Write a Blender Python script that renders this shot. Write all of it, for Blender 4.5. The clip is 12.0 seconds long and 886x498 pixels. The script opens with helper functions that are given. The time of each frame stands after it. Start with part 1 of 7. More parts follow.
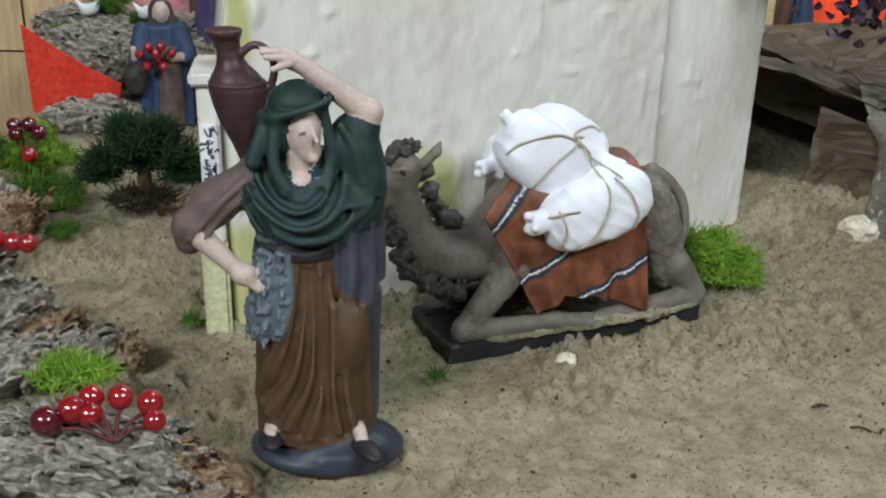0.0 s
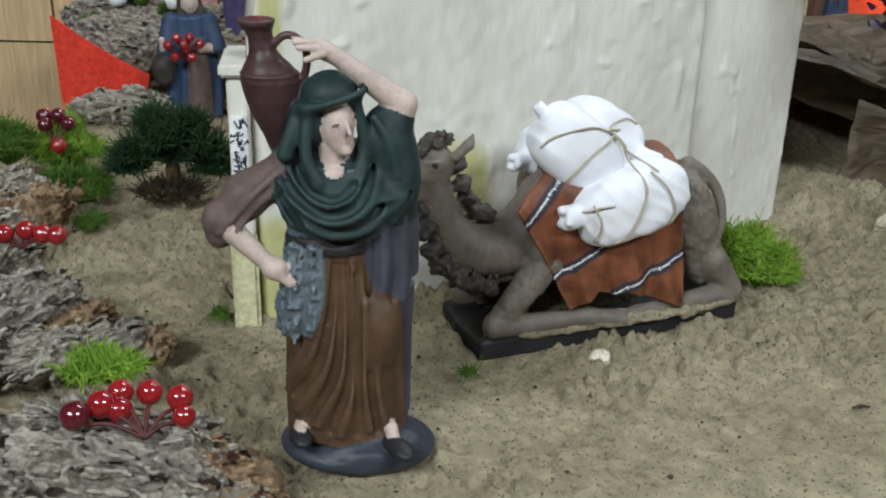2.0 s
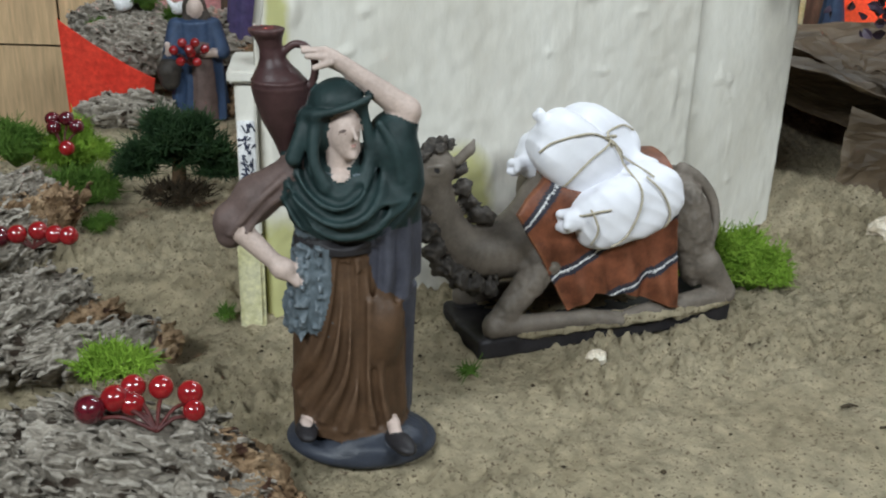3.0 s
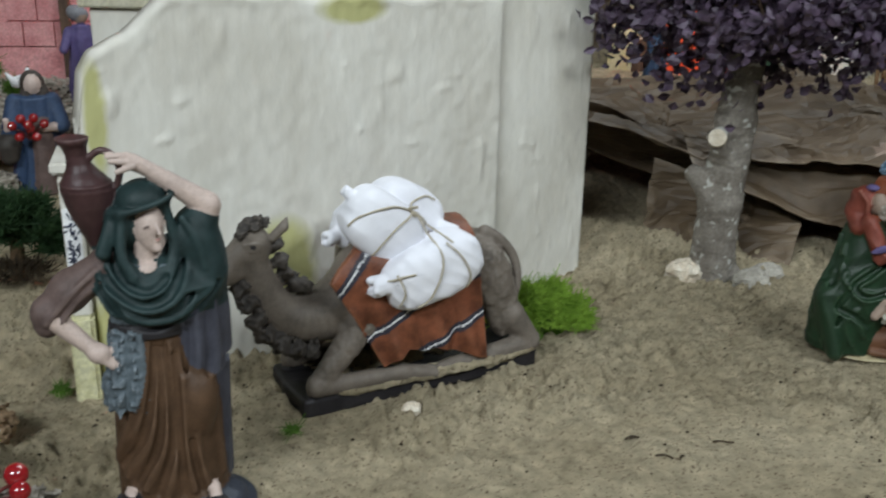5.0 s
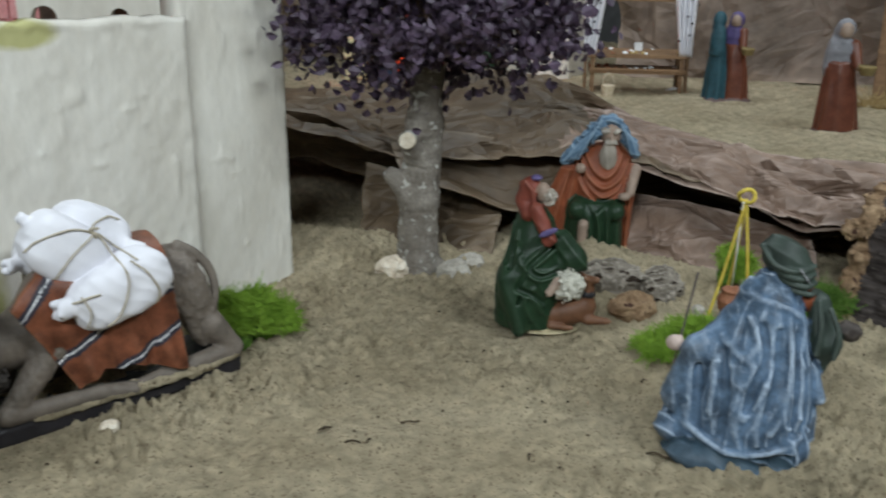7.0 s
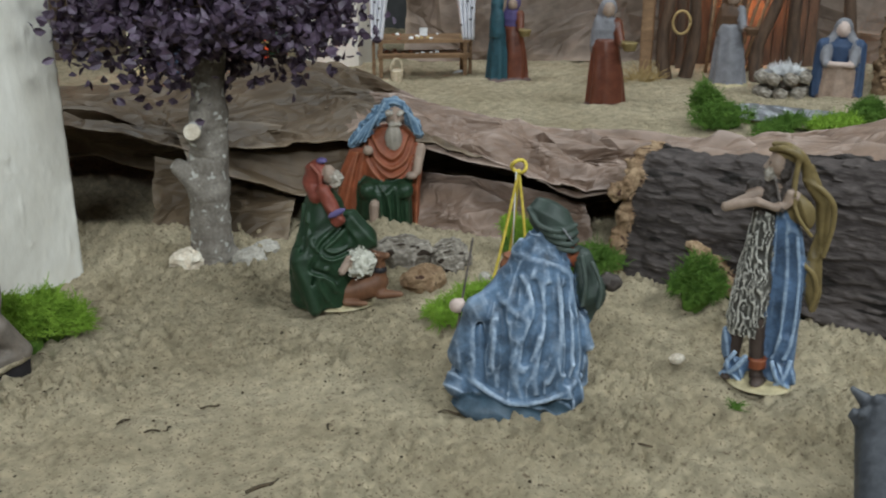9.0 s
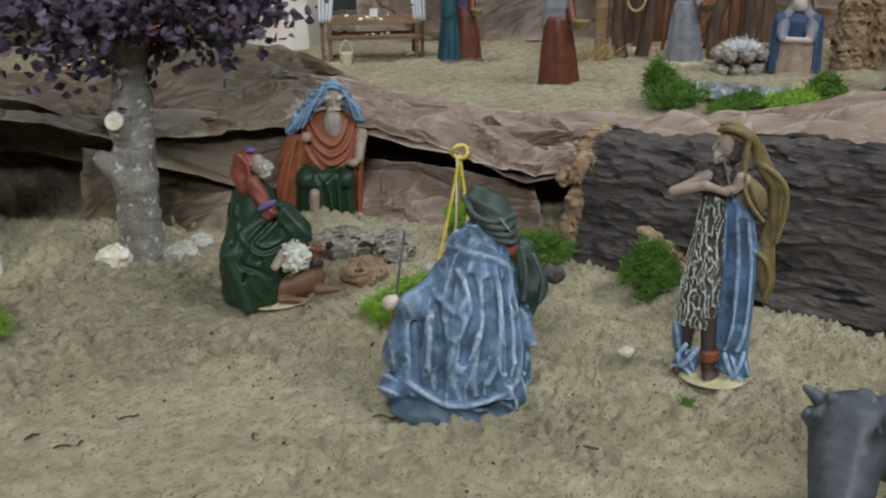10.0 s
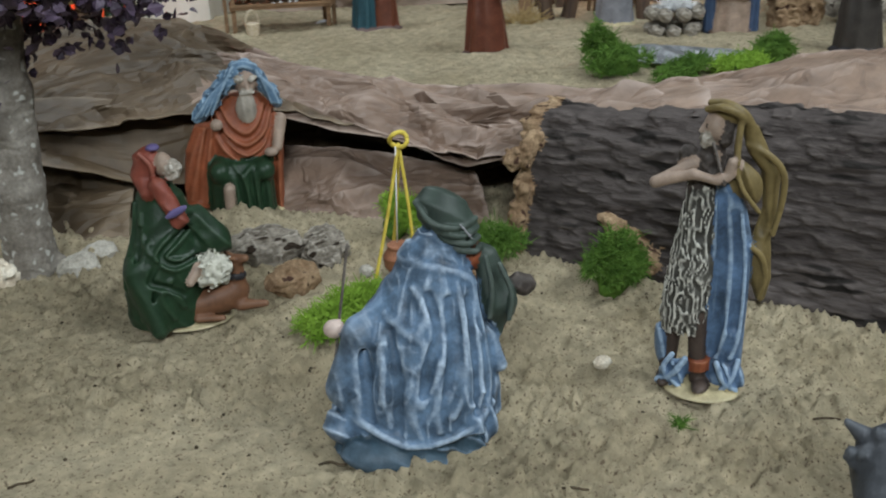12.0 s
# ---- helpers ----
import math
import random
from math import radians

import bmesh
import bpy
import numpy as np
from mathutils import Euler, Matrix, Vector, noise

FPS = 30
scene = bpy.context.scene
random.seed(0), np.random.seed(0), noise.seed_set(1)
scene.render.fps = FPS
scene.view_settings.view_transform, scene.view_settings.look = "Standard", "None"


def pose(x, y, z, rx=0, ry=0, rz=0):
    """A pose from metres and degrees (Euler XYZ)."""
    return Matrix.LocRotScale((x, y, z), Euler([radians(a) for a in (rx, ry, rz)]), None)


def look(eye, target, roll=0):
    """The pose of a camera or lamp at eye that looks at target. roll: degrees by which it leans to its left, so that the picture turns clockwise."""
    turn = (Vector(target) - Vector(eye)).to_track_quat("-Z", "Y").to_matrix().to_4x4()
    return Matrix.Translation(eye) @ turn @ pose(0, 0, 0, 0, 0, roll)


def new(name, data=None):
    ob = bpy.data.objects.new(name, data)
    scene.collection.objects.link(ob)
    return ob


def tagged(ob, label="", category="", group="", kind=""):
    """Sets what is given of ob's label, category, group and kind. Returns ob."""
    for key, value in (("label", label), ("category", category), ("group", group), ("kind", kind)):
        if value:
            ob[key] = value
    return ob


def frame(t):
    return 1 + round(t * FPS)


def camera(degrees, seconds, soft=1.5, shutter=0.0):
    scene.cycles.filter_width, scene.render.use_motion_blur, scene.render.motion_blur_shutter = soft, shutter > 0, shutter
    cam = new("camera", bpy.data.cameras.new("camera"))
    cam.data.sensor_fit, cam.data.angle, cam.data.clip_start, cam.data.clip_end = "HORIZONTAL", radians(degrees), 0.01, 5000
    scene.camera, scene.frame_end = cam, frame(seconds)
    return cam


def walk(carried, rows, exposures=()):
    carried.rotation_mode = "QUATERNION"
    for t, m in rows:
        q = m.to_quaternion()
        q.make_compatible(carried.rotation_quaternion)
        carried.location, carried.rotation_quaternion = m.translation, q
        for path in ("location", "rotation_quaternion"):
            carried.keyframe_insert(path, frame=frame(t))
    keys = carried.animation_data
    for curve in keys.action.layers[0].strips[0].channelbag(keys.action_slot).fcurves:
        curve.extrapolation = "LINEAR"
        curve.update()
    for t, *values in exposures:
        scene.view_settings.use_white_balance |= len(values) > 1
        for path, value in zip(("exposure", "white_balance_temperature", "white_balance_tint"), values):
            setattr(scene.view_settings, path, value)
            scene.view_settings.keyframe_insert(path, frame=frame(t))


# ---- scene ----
cam = camera(48.4, 12.0, soft=2.0, shutter=0.5)
PATH = [
    (0, (0.097, 0.005, 0.364), (0.144, 1.865, -0.37), 1.5),
    (0.5, (0.1, 0.01, 0.363), (0.141, 1.868, -0.376), 1.5),
    (1, (0.1, 0.018, 0.359), (0.119, 1.872, -0.391), 1.0),
    (1.5, (0.098, 0.018, 0.359), (0.109, 1.869, -0.399), 1.0),
    (2, (0.091, 0.017, 0.361), (0.09, 1.871, -0.389), 1.3),
    (2.5, (0.087, 0.01, 0.363), (0.082, 1.865, -0.384), 1.5),
    (2.7, (0.087, 0.004, 0.365), (0.082, 1.86, -0.382), 1.6),
    (4.3, (0.12, -0.039, 0.394), (0.263, 1.829, -0.307), 1.0),
    (4.5, (0.124, -0.049, 0.403), (0.306, 1.817, -0.292), 1.0),
    (5, (0.141, -0.066, 0.418), (0.381, 1.804, -0.25), 1.1),
    (5.5, (0.166, -0.08, 0.44), (0.474, 1.786, -0.21), 1.2),
    (6, (0.185, -0.102, 0.445), (0.593, 1.749, -0.193), 1.5),
    (6.5, (0.2, -0.118, 0.435), (0.722, 1.703, -0.207), 1.0),
    (7, (0.223, -0.132, 0.432), (0.874, 1.645, -0.216), 0.4),
    (7.5, (0.24, -0.124, 0.426), (0.99, 1.604, -0.246), 1.5),
    (7.7, (0.245, -0.119, 0.427), (1.038, 1.588, -0.248), 1.4),
    (9.3, (0.229, -0.183, 0.433), (1.235, 1.411, -0.236), 0.1),
    (9.5, (0.239, -0.18, 0.43), (1.253, 1.406, -0.246), 0.3),
    (10, (0.288, -0.147, 0.422), (1.317, 1.419, -0.277), -0.7),
    (10.5, (0.349, -0.106, 0.416), (1.381, 1.449, -0.303), -1.5),
    (11, (0.395, -0.076, 0.406), (1.4, 1.478, -0.35), -2.3),
    (11.5, (0.382, -0.051, 0.404), (1.434, 1.467, -0.364), -1.8),
    (12, (0.341, -0.021, 0.41), (1.495, 1.419, -0.361), -1.5),
]
walk(cam, [(t, look(eye, target, roll)) for t, eye, target, roll in PATH],
     exposures=[(0.0, 0.06), (2.7, 0.06), (4.5, -0.16), (7.5, -0.16), (9.5, 0.0), (12.0, 0.0)])

# ---------------------------------------------------------------- light
world = bpy.data.worlds.new("world")
scene.world = world
world.use_nodes = True
world.node_tree.nodes["Background"].inputs[0].default_value = (0.75, 0.85, 1.0, 1)
world.node_tree.nodes["Background"].inputs[1].default_value = 0.015


def area_lamp(name, place, target, size_x, size_y, watts, colour):
    d = bpy.data.lights.new(name, "AREA")
    d.shape, d.size, d.size_y, d.energy, d.color = "RECTANGLE", size_x, size_y, watts, colour
    ob = new(name, d)
    ob.matrix_world = look(place, target)
    return ob


def point_lamp(name, place, watts, colour, radius=0.03):
    d = bpy.data.lights.new(name, "POINT")
    d.energy, d.color, d.shadow_soft_size = watts, colour, radius
    ob = new(name, d)
    ob.location = place
    return ob


COOL = (0.86, 0.95, 1.0)
area_lamp("ceiling_tube_light", (1.7, -0.95, 1.95), (0.45, 0.85, 0.0), 1.2, 0.3, 48, COOL)
area_lamp("ceiling_tube_light", (-0.95, -1.3, 1.85), (0.0, 0.95, 0.0), 1.2, 0.3, 64, COOL)
area_lamp("ceiling_tube_light", (1.0, 1.7, 2.15), (1.0, 1.7, 0), 1.5, 0.3, 31, COOL)
point_lamp("red_scenery_lamp", (-0.25, 2.0, 0.42), 7.0, (1.0, 0.16, 0.14))
point_lamp("fire_lamp", (2.02, 1.42, 0.22), 0.7, (1.0, 0.35, 0.1))
point_lamp("red_fire_lamp", (1.03, 2.19, 0.16), 0.5, (1.0, 0.10, 0.04))

# ---------------------------------------------------------------- materials


def mat(name, c1, c2, scale=30.0, rough=0.75, bump=0.3, bump_scale=None, edge=None, edge_gain=1.0,
        stretch=(1, 1, 1), speck=None, speck_scale=400.0, depth=0.002, metal=0.0, gloss=0.4, coat=0.0, grain=0.28, bump_rough=0.6):
    """Two noise scales of colour, fine relief; edge: the worn colour of raised ridges; speck: scattered grains."""
    m = bpy.data.materials.new(name)
    m.use_nodes = True
    nt = m.node_tree
    b = nt.nodes["Principled BSDF"]
    b.inputs["Roughness"].default_value = rough
    b.inputs["Metallic"].default_value = metal
    b.inputs["Specular IOR Level"].default_value = gloss
    b.inputs["Coat Weight"].default_value = coat
    tc = nt.nodes.new("ShaderNodeTexCoord")
    mp = nt.nodes.new("ShaderNodeMapping")
    mp.inputs["Scale"].default_value = stretch
    nt.links.new(tc.outputs["Object"], mp.inputs["Vector"])

    def tex(s, detail=5.0, r=0.6):
        n = nt.nodes.new("ShaderNodeTexNoise")
        n.inputs["Scale"].default_value, n.inputs["Detail"].default_value, n.inputs["Roughness"].default_value = s, detail, r
        nt.links.new(mp.outputs["Vector"], n.inputs["Vector"])
        return n.outputs["Fac"]

    def ramp(src, a, z, lo, hi):
        r = nt.nodes.new("ShaderNodeValToRGB")
        r.color_ramp.elements[0].position, r.color_ramp.elements[0].color = a, (*lo, 1)
        r.color_ramp.elements[1].position, r.color_ramp.elements[1].color = z, (*hi, 1)
        nt.links.new(src, r.inputs["Fac"])
        return r.outputs["Color"]

    def mix(fac, a, z, kind="MIX"):
        x = nt.nodes.new("ShaderNodeMix")
        x.data_type, x.blend_type = "RGBA", kind
        for sock, v in ((x.inputs[0], fac), (x.inputs[6], a), (x.inputs[7], z)):
            if isinstance(v, (int, float)):
                sock.default_value = v
            elif isinstance(v, tuple):
                sock.default_value = (*v, 1)
            else:
                nt.links.new(v, sock)
        return x.outputs[2]

    col = ramp(tex(scale), 0.33, 0.67, c1, c2)
    fine = ramp(tex(scale * 7.3, 3.0), 0.25, 0.75, (1 - grain, 1 - grain, 1 - grain), (1 + grain * 0.8, 1 + grain * 0.8, 1 + grain * 0.8))
    col = mix(1.0, col, fine, "MULTIPLY")
    if edge:
        g = nt.nodes.new("ShaderNodeNewGeometry")
        e = ramp(g.outputs["Pointiness"], 0.50, 0.50 + 0.10 / edge_gain, (0, 0, 0), (1, 1, 1))
        e = mix(1.0, e, ramp(tex(scale * 3), 0.3, 0.6, (0.3, 0.3, 0.3), (1, 1, 1)), "MULTIPLY")
        col = mix(e, col, edge)
    if speck:
        s = ramp(tex(speck_scale, 1.0), 0.62, 0.68, (0, 0, 0), (1, 1, 1))
        col = mix(s, col, speck)
    nt.links.new(col, b.inputs["Base Color"])
    if bump:
        bp = nt.nodes.new("ShaderNodeBump")
        bp.inputs["Strength"].default_value, bp.inputs["Distance"].default_value = bump, depth
        nt.links.new(tex(bump_scale or scale * 5, 6.0, bump_rough), bp.inputs["Height"])
        nt.links.new(bp.outputs["Normal"], b.inputs["Normal"])
    return m


SAND = mat("sand", (0.465, 0.385, 0.25), (0.605, 0.515, 0.352), 9, 0.95, 1.0, 125, speck=(0.25, 0.19, 0.125), speck_scale=330, depth=0.013, gloss=0.15, bump_rough=0.74, grain=0.34)
PLASTER = mat("plaster", (0.575, 0.545, 0.475), (0.72, 0.70, 0.635), 9, 0.8, 0.35, 70, stretch=(1.6, 1.6, 0.6), depth=0.003, gloss=0.25, grain=0.05)
PLASTER_YELLOW = mat("yellowed_plaster", (0.58, 0.55, 0.27), (0.66, 0.63, 0.45), 28, 0.8, 0.6, 90, depth=0.003, gloss=0.25)
PLASTER_CREAM = mat("cream_plaster", (0.46, 0.43, 0.31), (0.58, 0.55, 0.43), 28, 0.8, 0.6, 90, depth=0.003, gloss=0.25)
PAPER = mat("brown_kraft_paper", (0.0935, 0.0663, 0.0467), (0.1827, 0.1318, 0.1020), 4.5, 0.62, 0.35, 45, edge=(0.32, 0.24, 0.18), edge_gain=1.2, depth=0.004, gloss=0.35)
PAPER_RED = mat("reddish_kraft_paper", (0.150, 0.096, 0.068), (0.262, 0.185, 0.138), 5, 0.55, 0.35, 45, edge=(0.40, 0.31, 0.26), edge_gain=1.2, depth=0.004, gloss=0.35)
# colour of the left bank; in the hollow it also stands in for shade
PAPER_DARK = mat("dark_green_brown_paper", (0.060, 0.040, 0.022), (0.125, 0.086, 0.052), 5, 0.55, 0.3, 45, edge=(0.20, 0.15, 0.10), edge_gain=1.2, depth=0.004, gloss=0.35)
CORK = mat("cork_bark", (0.10, 0.082, 0.062), (0.40, 0.355, 0.295), 38, 0.9, 1.0, 110, stretch=(0.8, 1.6, 2.0), edge=(0.52, 0.47, 0.40), edge_gain=1.6, speck=(0.04, 0.028, 0.02), speck_scale=60, depth=0.008, gloss=0.15)
CORK_BROWN = mat("broken_cork", (0.17, 0.10, 0.055), (0.40, 0.28, 0.17), 40, 0.9, 1.0, 130, speck=(0.06, 0.03, 0.02), speck_scale=90, depth=0.006, gloss=0.15)
LOGBARK = mat("dark_cork_log", (0.042, 0.034, 0.031), (0.098, 0.082, 0.076), 16, 0.88, 1.0, 70, stretch=(0.35, 1.0, 1.9), edge=(0.17, 0.145, 0.13), speck=(0.02, 0.017, 0.015), speck_scale=42, depth=0.007, gloss=0.2)
TREEBARK = mat("grey_tree_bark", (0.1445, 0.1232, 0.1020), (0.2635, 0.2380, 0.2040), 34, 0.9, 0.9, 130, speck=(0.42, 0.41, 0.37), speck_scale=85, depth=0.003, gloss=0.2)
CUTWOOD = mat("pale_cut_wood", (0.50, 0.42, 0.31), (0.68, 0.62, 0.51), 120, 0.8, 0.4)
LEAF_PURPLE = mat("purple_leaf", (0.032, 0.019, 0.034), (0.118, 0.080, 0.126), 60, 0.5, 0.2, 300, gloss=0.5)
MOSS = mat("bright_green_moss", (0.13, 0.25, 0.02), (0.29, 0.46, 0.06), 60, 0.85, 0.0, gloss=0.2)
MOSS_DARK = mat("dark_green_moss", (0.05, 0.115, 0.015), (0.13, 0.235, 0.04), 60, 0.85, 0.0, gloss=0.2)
BUSH = mat("dark_green_bush_foliage", (0.015, 0.042, 0.016), (0.045, 0.095, 0.032), 60, 0.7, 0.0, gloss=0.3)
STEM = mat("brown_stem", (0.10, 0.06, 0.03), (0.2, 0.13, 0.07), 60, 0.8, 0.4)
BERRY = mat("red_lacquer_berry", (0.20, 0.007, 0.010), (0.33, 0.014, 0.016), 50, 0.16, 0.0, gloss=0.7, coat=0.6)
BERRY_DARK = mat("dark_red_lacquer_berry", (0.06, 0.004, 0.01), (0.12, 0.008, 0.015), 50, 0.18, 0.0, gloss=0.7, coat=0.6)
REDSTEM = mat("dark_red_stem", (0.05, 0.010, 0.010), (0.12, 0.02, 0.015), 60, 0.5, 0.2)
STONE = mat("pale_stone", (0.30, 0.275, 0.23), (0.46, 0.43, 0.37), 45, 0.85, 0.7, 160, depth=0.003)
SHELL = mat("cream_shell", (0.55, 0.45, 0.33), (0.78, 0.72, 0.6), 70, 0.5, 0.4, 200)
CLOTH_WHITE = mat("white_cotton", (0.72, 0.72, 0.765), (0.80, 0.80, 0.84), 9, 0.9, 0.12, 420, depth=0.0006, gloss=0.15, grain=0.05)
STRING = mat("beige_string", (0.38, 0.33, 0.24), (0.55, 0.49, 0.38), 200, 0.9, 0.6, 900)
RED_CLOTH = mat("red_felt", (0.62, 0.042, 0.025), (0.70, 0.06, 0.035), 20, 0.9, 0.2, 600, gloss=0.15)
WOODPANEL = mat("light_wood_panel", (0.62, 0.42, 0.23), (0.70, 0.49, 0.28), 5, 0.5, 0.15, 30, stretch=(3, 3, 0.3))
ROOM = mat("room_paint", (0.08, 0.08, 0.078), (0.10, 0.10, 0.098), 2, 0.9, 0.1)
DARKWOOD = mat("dark_wood", (0.05, 0.03, 0.02), (0.13, 0.08, 0.05), 25, 0.75, 0.5, 90, stretch=(3, 3, 0.5))
MIDWOOD = mat("brown_wood", (0.16, 0.09, 0.045), (0.28, 0.17, 0.09), 25, 0.7, 0.4, 90, stretch=(0.5, 3, 3))
STRAW = mat("straw", (0.30, 0.20, 0.08), (0.5, 0.37, 0.17), 90, 0.85, 0.5)
YELLOWCORD = mat("yellow_cord", (0.52, 0.38, 0.04), (0.66, 0.52, 0.09), 120, 0.7, 0.4, 500)
CLAYPOT = mat("terracotta", (0.22, 0.085, 0.04), (0.32, 0.14, 0.075), 60, 0.7, 0.4, 250)
WICKER = mat("pale_wicker", (0.45, 0.36, 0.24), (0.65, 0.56, 0.42), 150, 0.8, 0.6, 300)
WATER = mat("foil_water", (0.20, 0.21, 0.22), (0.42, 0.43, 0.45), 60, 0.3, 0.9, 70, metal=0.6, depth=0.006)
PINKBRICK = mat("pink_brick_paint", (0.55, 0.22, 0.22), (0.70, 0.35, 0.34), 30, 0.85, 0.5, 110)
ORANGE_CLOTH = mat("orange_red_cloth", (0.70, 0.10, 0.04), (0.80, 0.16, 0.06), 20, 0.85, 0.2)
DEADLEAF = mat("dark_leaf_litter", (0.03, 0.022, 0.012), (0.08, 0.055, 0.03), 90, 0.9, 0.3)
TILE_INK = mat("blue_black_tile_ink", (0.02, 0.025, 0.05), (0.05, 0.06, 0.10), 90, 0.4, 0.0)


def paint(name, c, edge=None, rough=0.6, var=0.25, gain=1.4):
    """Matt painted clay: a colour with a darker and a lighter wash."""
    lo = tuple(v * (1 - var) for v in c)
    hi = tuple(min(1, v * (1 + var)) for v in c)
    return mat(name, lo, hi, 55, rough, 0.35, 320, edge=edge, edge_gain=gain, depth=0.001, grain=0.14, gloss=0.28)


P_BASE = paint("slate_base_paint", (0.0300, 0.0345, 0.0465), (0.0750, 0.0825, 0.1050), 0.42)
P_SKIRT = paint("brown_skirt_paint", (0.0756, 0.0418, 0.0230), (0.1584, 0.0972, 0.0612), 0.5)
P_FLEECE = paint("blue_grey_fleece_paint", (0.0863, 0.1087, 0.1237), (0.1875, 0.2175, 0.2400))
P_SCARF = paint("dark_teal_paint", (0.0130, 0.0273, 0.0273), (0.0390, 0.0650, 0.0650), 0.55)
P_CAPE = paint("slate_violet_paint", (0.0510, 0.0525, 0.0690), (0.1125, 0.1162, 0.1425), 0.55)
P_SKIN = paint("pale_skin_paint", (0.48, 0.375, 0.325), (0.58, 0.47, 0.42), 0.45, 0.12)
P_LIP = paint("dull_rose_paint", (0.36, 0.20, 0.17), (0.44, 0.28, 0.24), 0.45, 0.12)
P_TAN = paint("tan_skin_paint", (0.2788, 0.2009, 0.1517), (0.3690, 0.2952, 0.2378), 0.5)
P_JUG = paint("maroon_jug_paint", (0.0496, 0.0240, 0.0240), (0.1120, 0.0640, 0.0600), 0.4)
P_SLEEVE = paint("mauve_brown_paint", (0.1040, 0.0704, 0.0624), (0.1760, 0.1280, 0.1120))
P_BLACK = paint("black_paint", (0.022, 0.020, 0.022), None, 0.45)
P_CAMEL = paint("grey_camel_paint", (0.1435, 0.1189, 0.0968), (0.2460, 0.2173, 0.1845), 0.55)
P_MANE = paint("dark_mane_paint", (0.0350, 0.0294, 0.0252), (0.0910, 0.0770, 0.0630))
P_RUST = paint("rust_blanket_paint", (0.155, 0.052, 0.026), (0.29, 0.12, 0.06), 0.45, 0.45)
P_STRIPE = paint("navy_stripe_paint", (0.03, 0.03, 0.042))
P_WHITE = paint("white_paint", (0.72, 0.72, 0.72))
P_BLUE = paint("dry_brushed_blue_paint", (0.080, 0.128, 0.195), (0.40, 0.49, 0.60), 0.42, 0.6, 3.2)
P_BLUECLOTH = paint("denim_blue_paint", (0.070, 0.118, 0.200), (0.32, 0.42, 0.54), 0.45, 0.55, 4.0)
P_SCARFBLUE = paint("sky_blue_scarf_paint", (0.0744, 0.1364, 0.2108), (0.2232, 0.3100, 0.3844), 0.5, 0.35, 3.2)
# darker copy of the cloak blue, shade included in the colour
P_BLUE_SHADE = paint("shaded_teal_blue_paint", (0.035, 0.062, 0.085), (0.14, 0.19, 0.25), 0.5, 0.35, 3.2)
P_DARKSKIN = paint("dark_brown_skin_paint", (0.055, 0.038, 0.030), (0.12, 0.09, 0.075), 0.5)
P_GREEN = paint("bottle_green_paint", (0.0132, 0.0330, 0.0156), (0.0480, 0.0840, 0.0480), 0.4)
P_GREY = paint("dark_green_grey_paint", (0.0338, 0.0488, 0.0390), (0.0975, 0.1200, 0.1050), 0.5)
P_ORANGE = paint("burnt_orange_paint", (0.2106, 0.0585, 0.0250), (0.3276, 0.1326, 0.0702), 0.5)
P_RED = paint("brick_red_paint", (0.1725, 0.0413, 0.0263), (0.2700, 0.0975, 0.0675), 0.5)
P_HAIR = paint("grey_beard_paint", (0.28, 0.245, 0.20), (0.52, 0.48, 0.42))
P_DHAIR = paint("dark_hair_paint", (0.0450, 0.0353, 0.0300), (0.1500, 0.1275, 0.1125))
P_OCHRE = paint("ochre_cloth_paint", (0.140, 0.103, 0.042), (0.2592, 0.1944, 0.0792), 0.5)
P_WOOL = paint("black_white_wool_paint", (0.05, 0.047, 0.04), (0.62, 0.60, 0.53), 0.6, 0.5, 3.4)
P_CREAMWOOL = paint("cream_wool_paint", (0.44, 0.43, 0.36), (0.62, 0.6, 0.52))
P_GOAT = paint("red_brown_kid_paint", (0.1275, 0.0578, 0.0298), (0.2295, 0.1275, 0.0765), 0.5)
P_DONKEY = paint("dark_grey_donkey_paint", (0.0510, 0.0544, 0.0612), (0.1190, 0.1275, 0.1403), 0.5)
P_ROBE = paint("red_brown_robe_paint", (0.105, 0.034, 0.020), (0.20, 0.085, 0.05), 0.35)
P_VIOLET = paint("violet_paint", (0.0770, 0.0595, 0.1540), (0.1540, 0.1260, 0.2520))
P_TEAL = paint("teal_paint", (0.0180, 0.0600, 0.0780), (0.0480, 0.1140, 0.1320))
P_GREYVEIL = paint("grey_veil_paint", (0.17, 0.17, 0.185), (0.32, 0.32, 0.33))
P_CREAM = paint("cream_stand_paint", (0.40, 0.34, 0.20), (0.5, 0.44, 0.3))
P_DEEPBLUE = paint("deep_blue_paint", (0.028, 0.05, 0.10), (0.09, 0.13, 0.21))

# ---------------------------------------------------------------- building helpers


def solid(name, verts, faces, material, parent=None, label="", smooth=True):
    me = bpy.data.meshes.new(name)
    me.from_pydata([tuple(v) for v in verts], [], [tuple(int(i) for i in f) for f in faces])
    for m in (material if isinstance(material, (list, tuple)) else [material]):
        me.materials.append(m)
    me.polygons.foreach_set("use_smooth", [smooth] * len(me.polygons))
    me.update()
    ob = new(name, me)
    if parent:
        ob.parent = parent
    return tagged(ob, label)


def part(name, bm, material, parent=None, label="", smooth=False):
    me = bpy.data.meshes.new(name)
    bmesh.ops.recalc_face_normals(bm, faces=bm.faces[:])
    bm.to_mesh(me)
    bm.free()
    me.materials.append(material)
    me.polygons.foreach_set("use_smooth", [smooth] * len(me.polygons))
    ob = new(name, me)
    if parent:
        ob.parent = parent
    return tagged(ob, label)


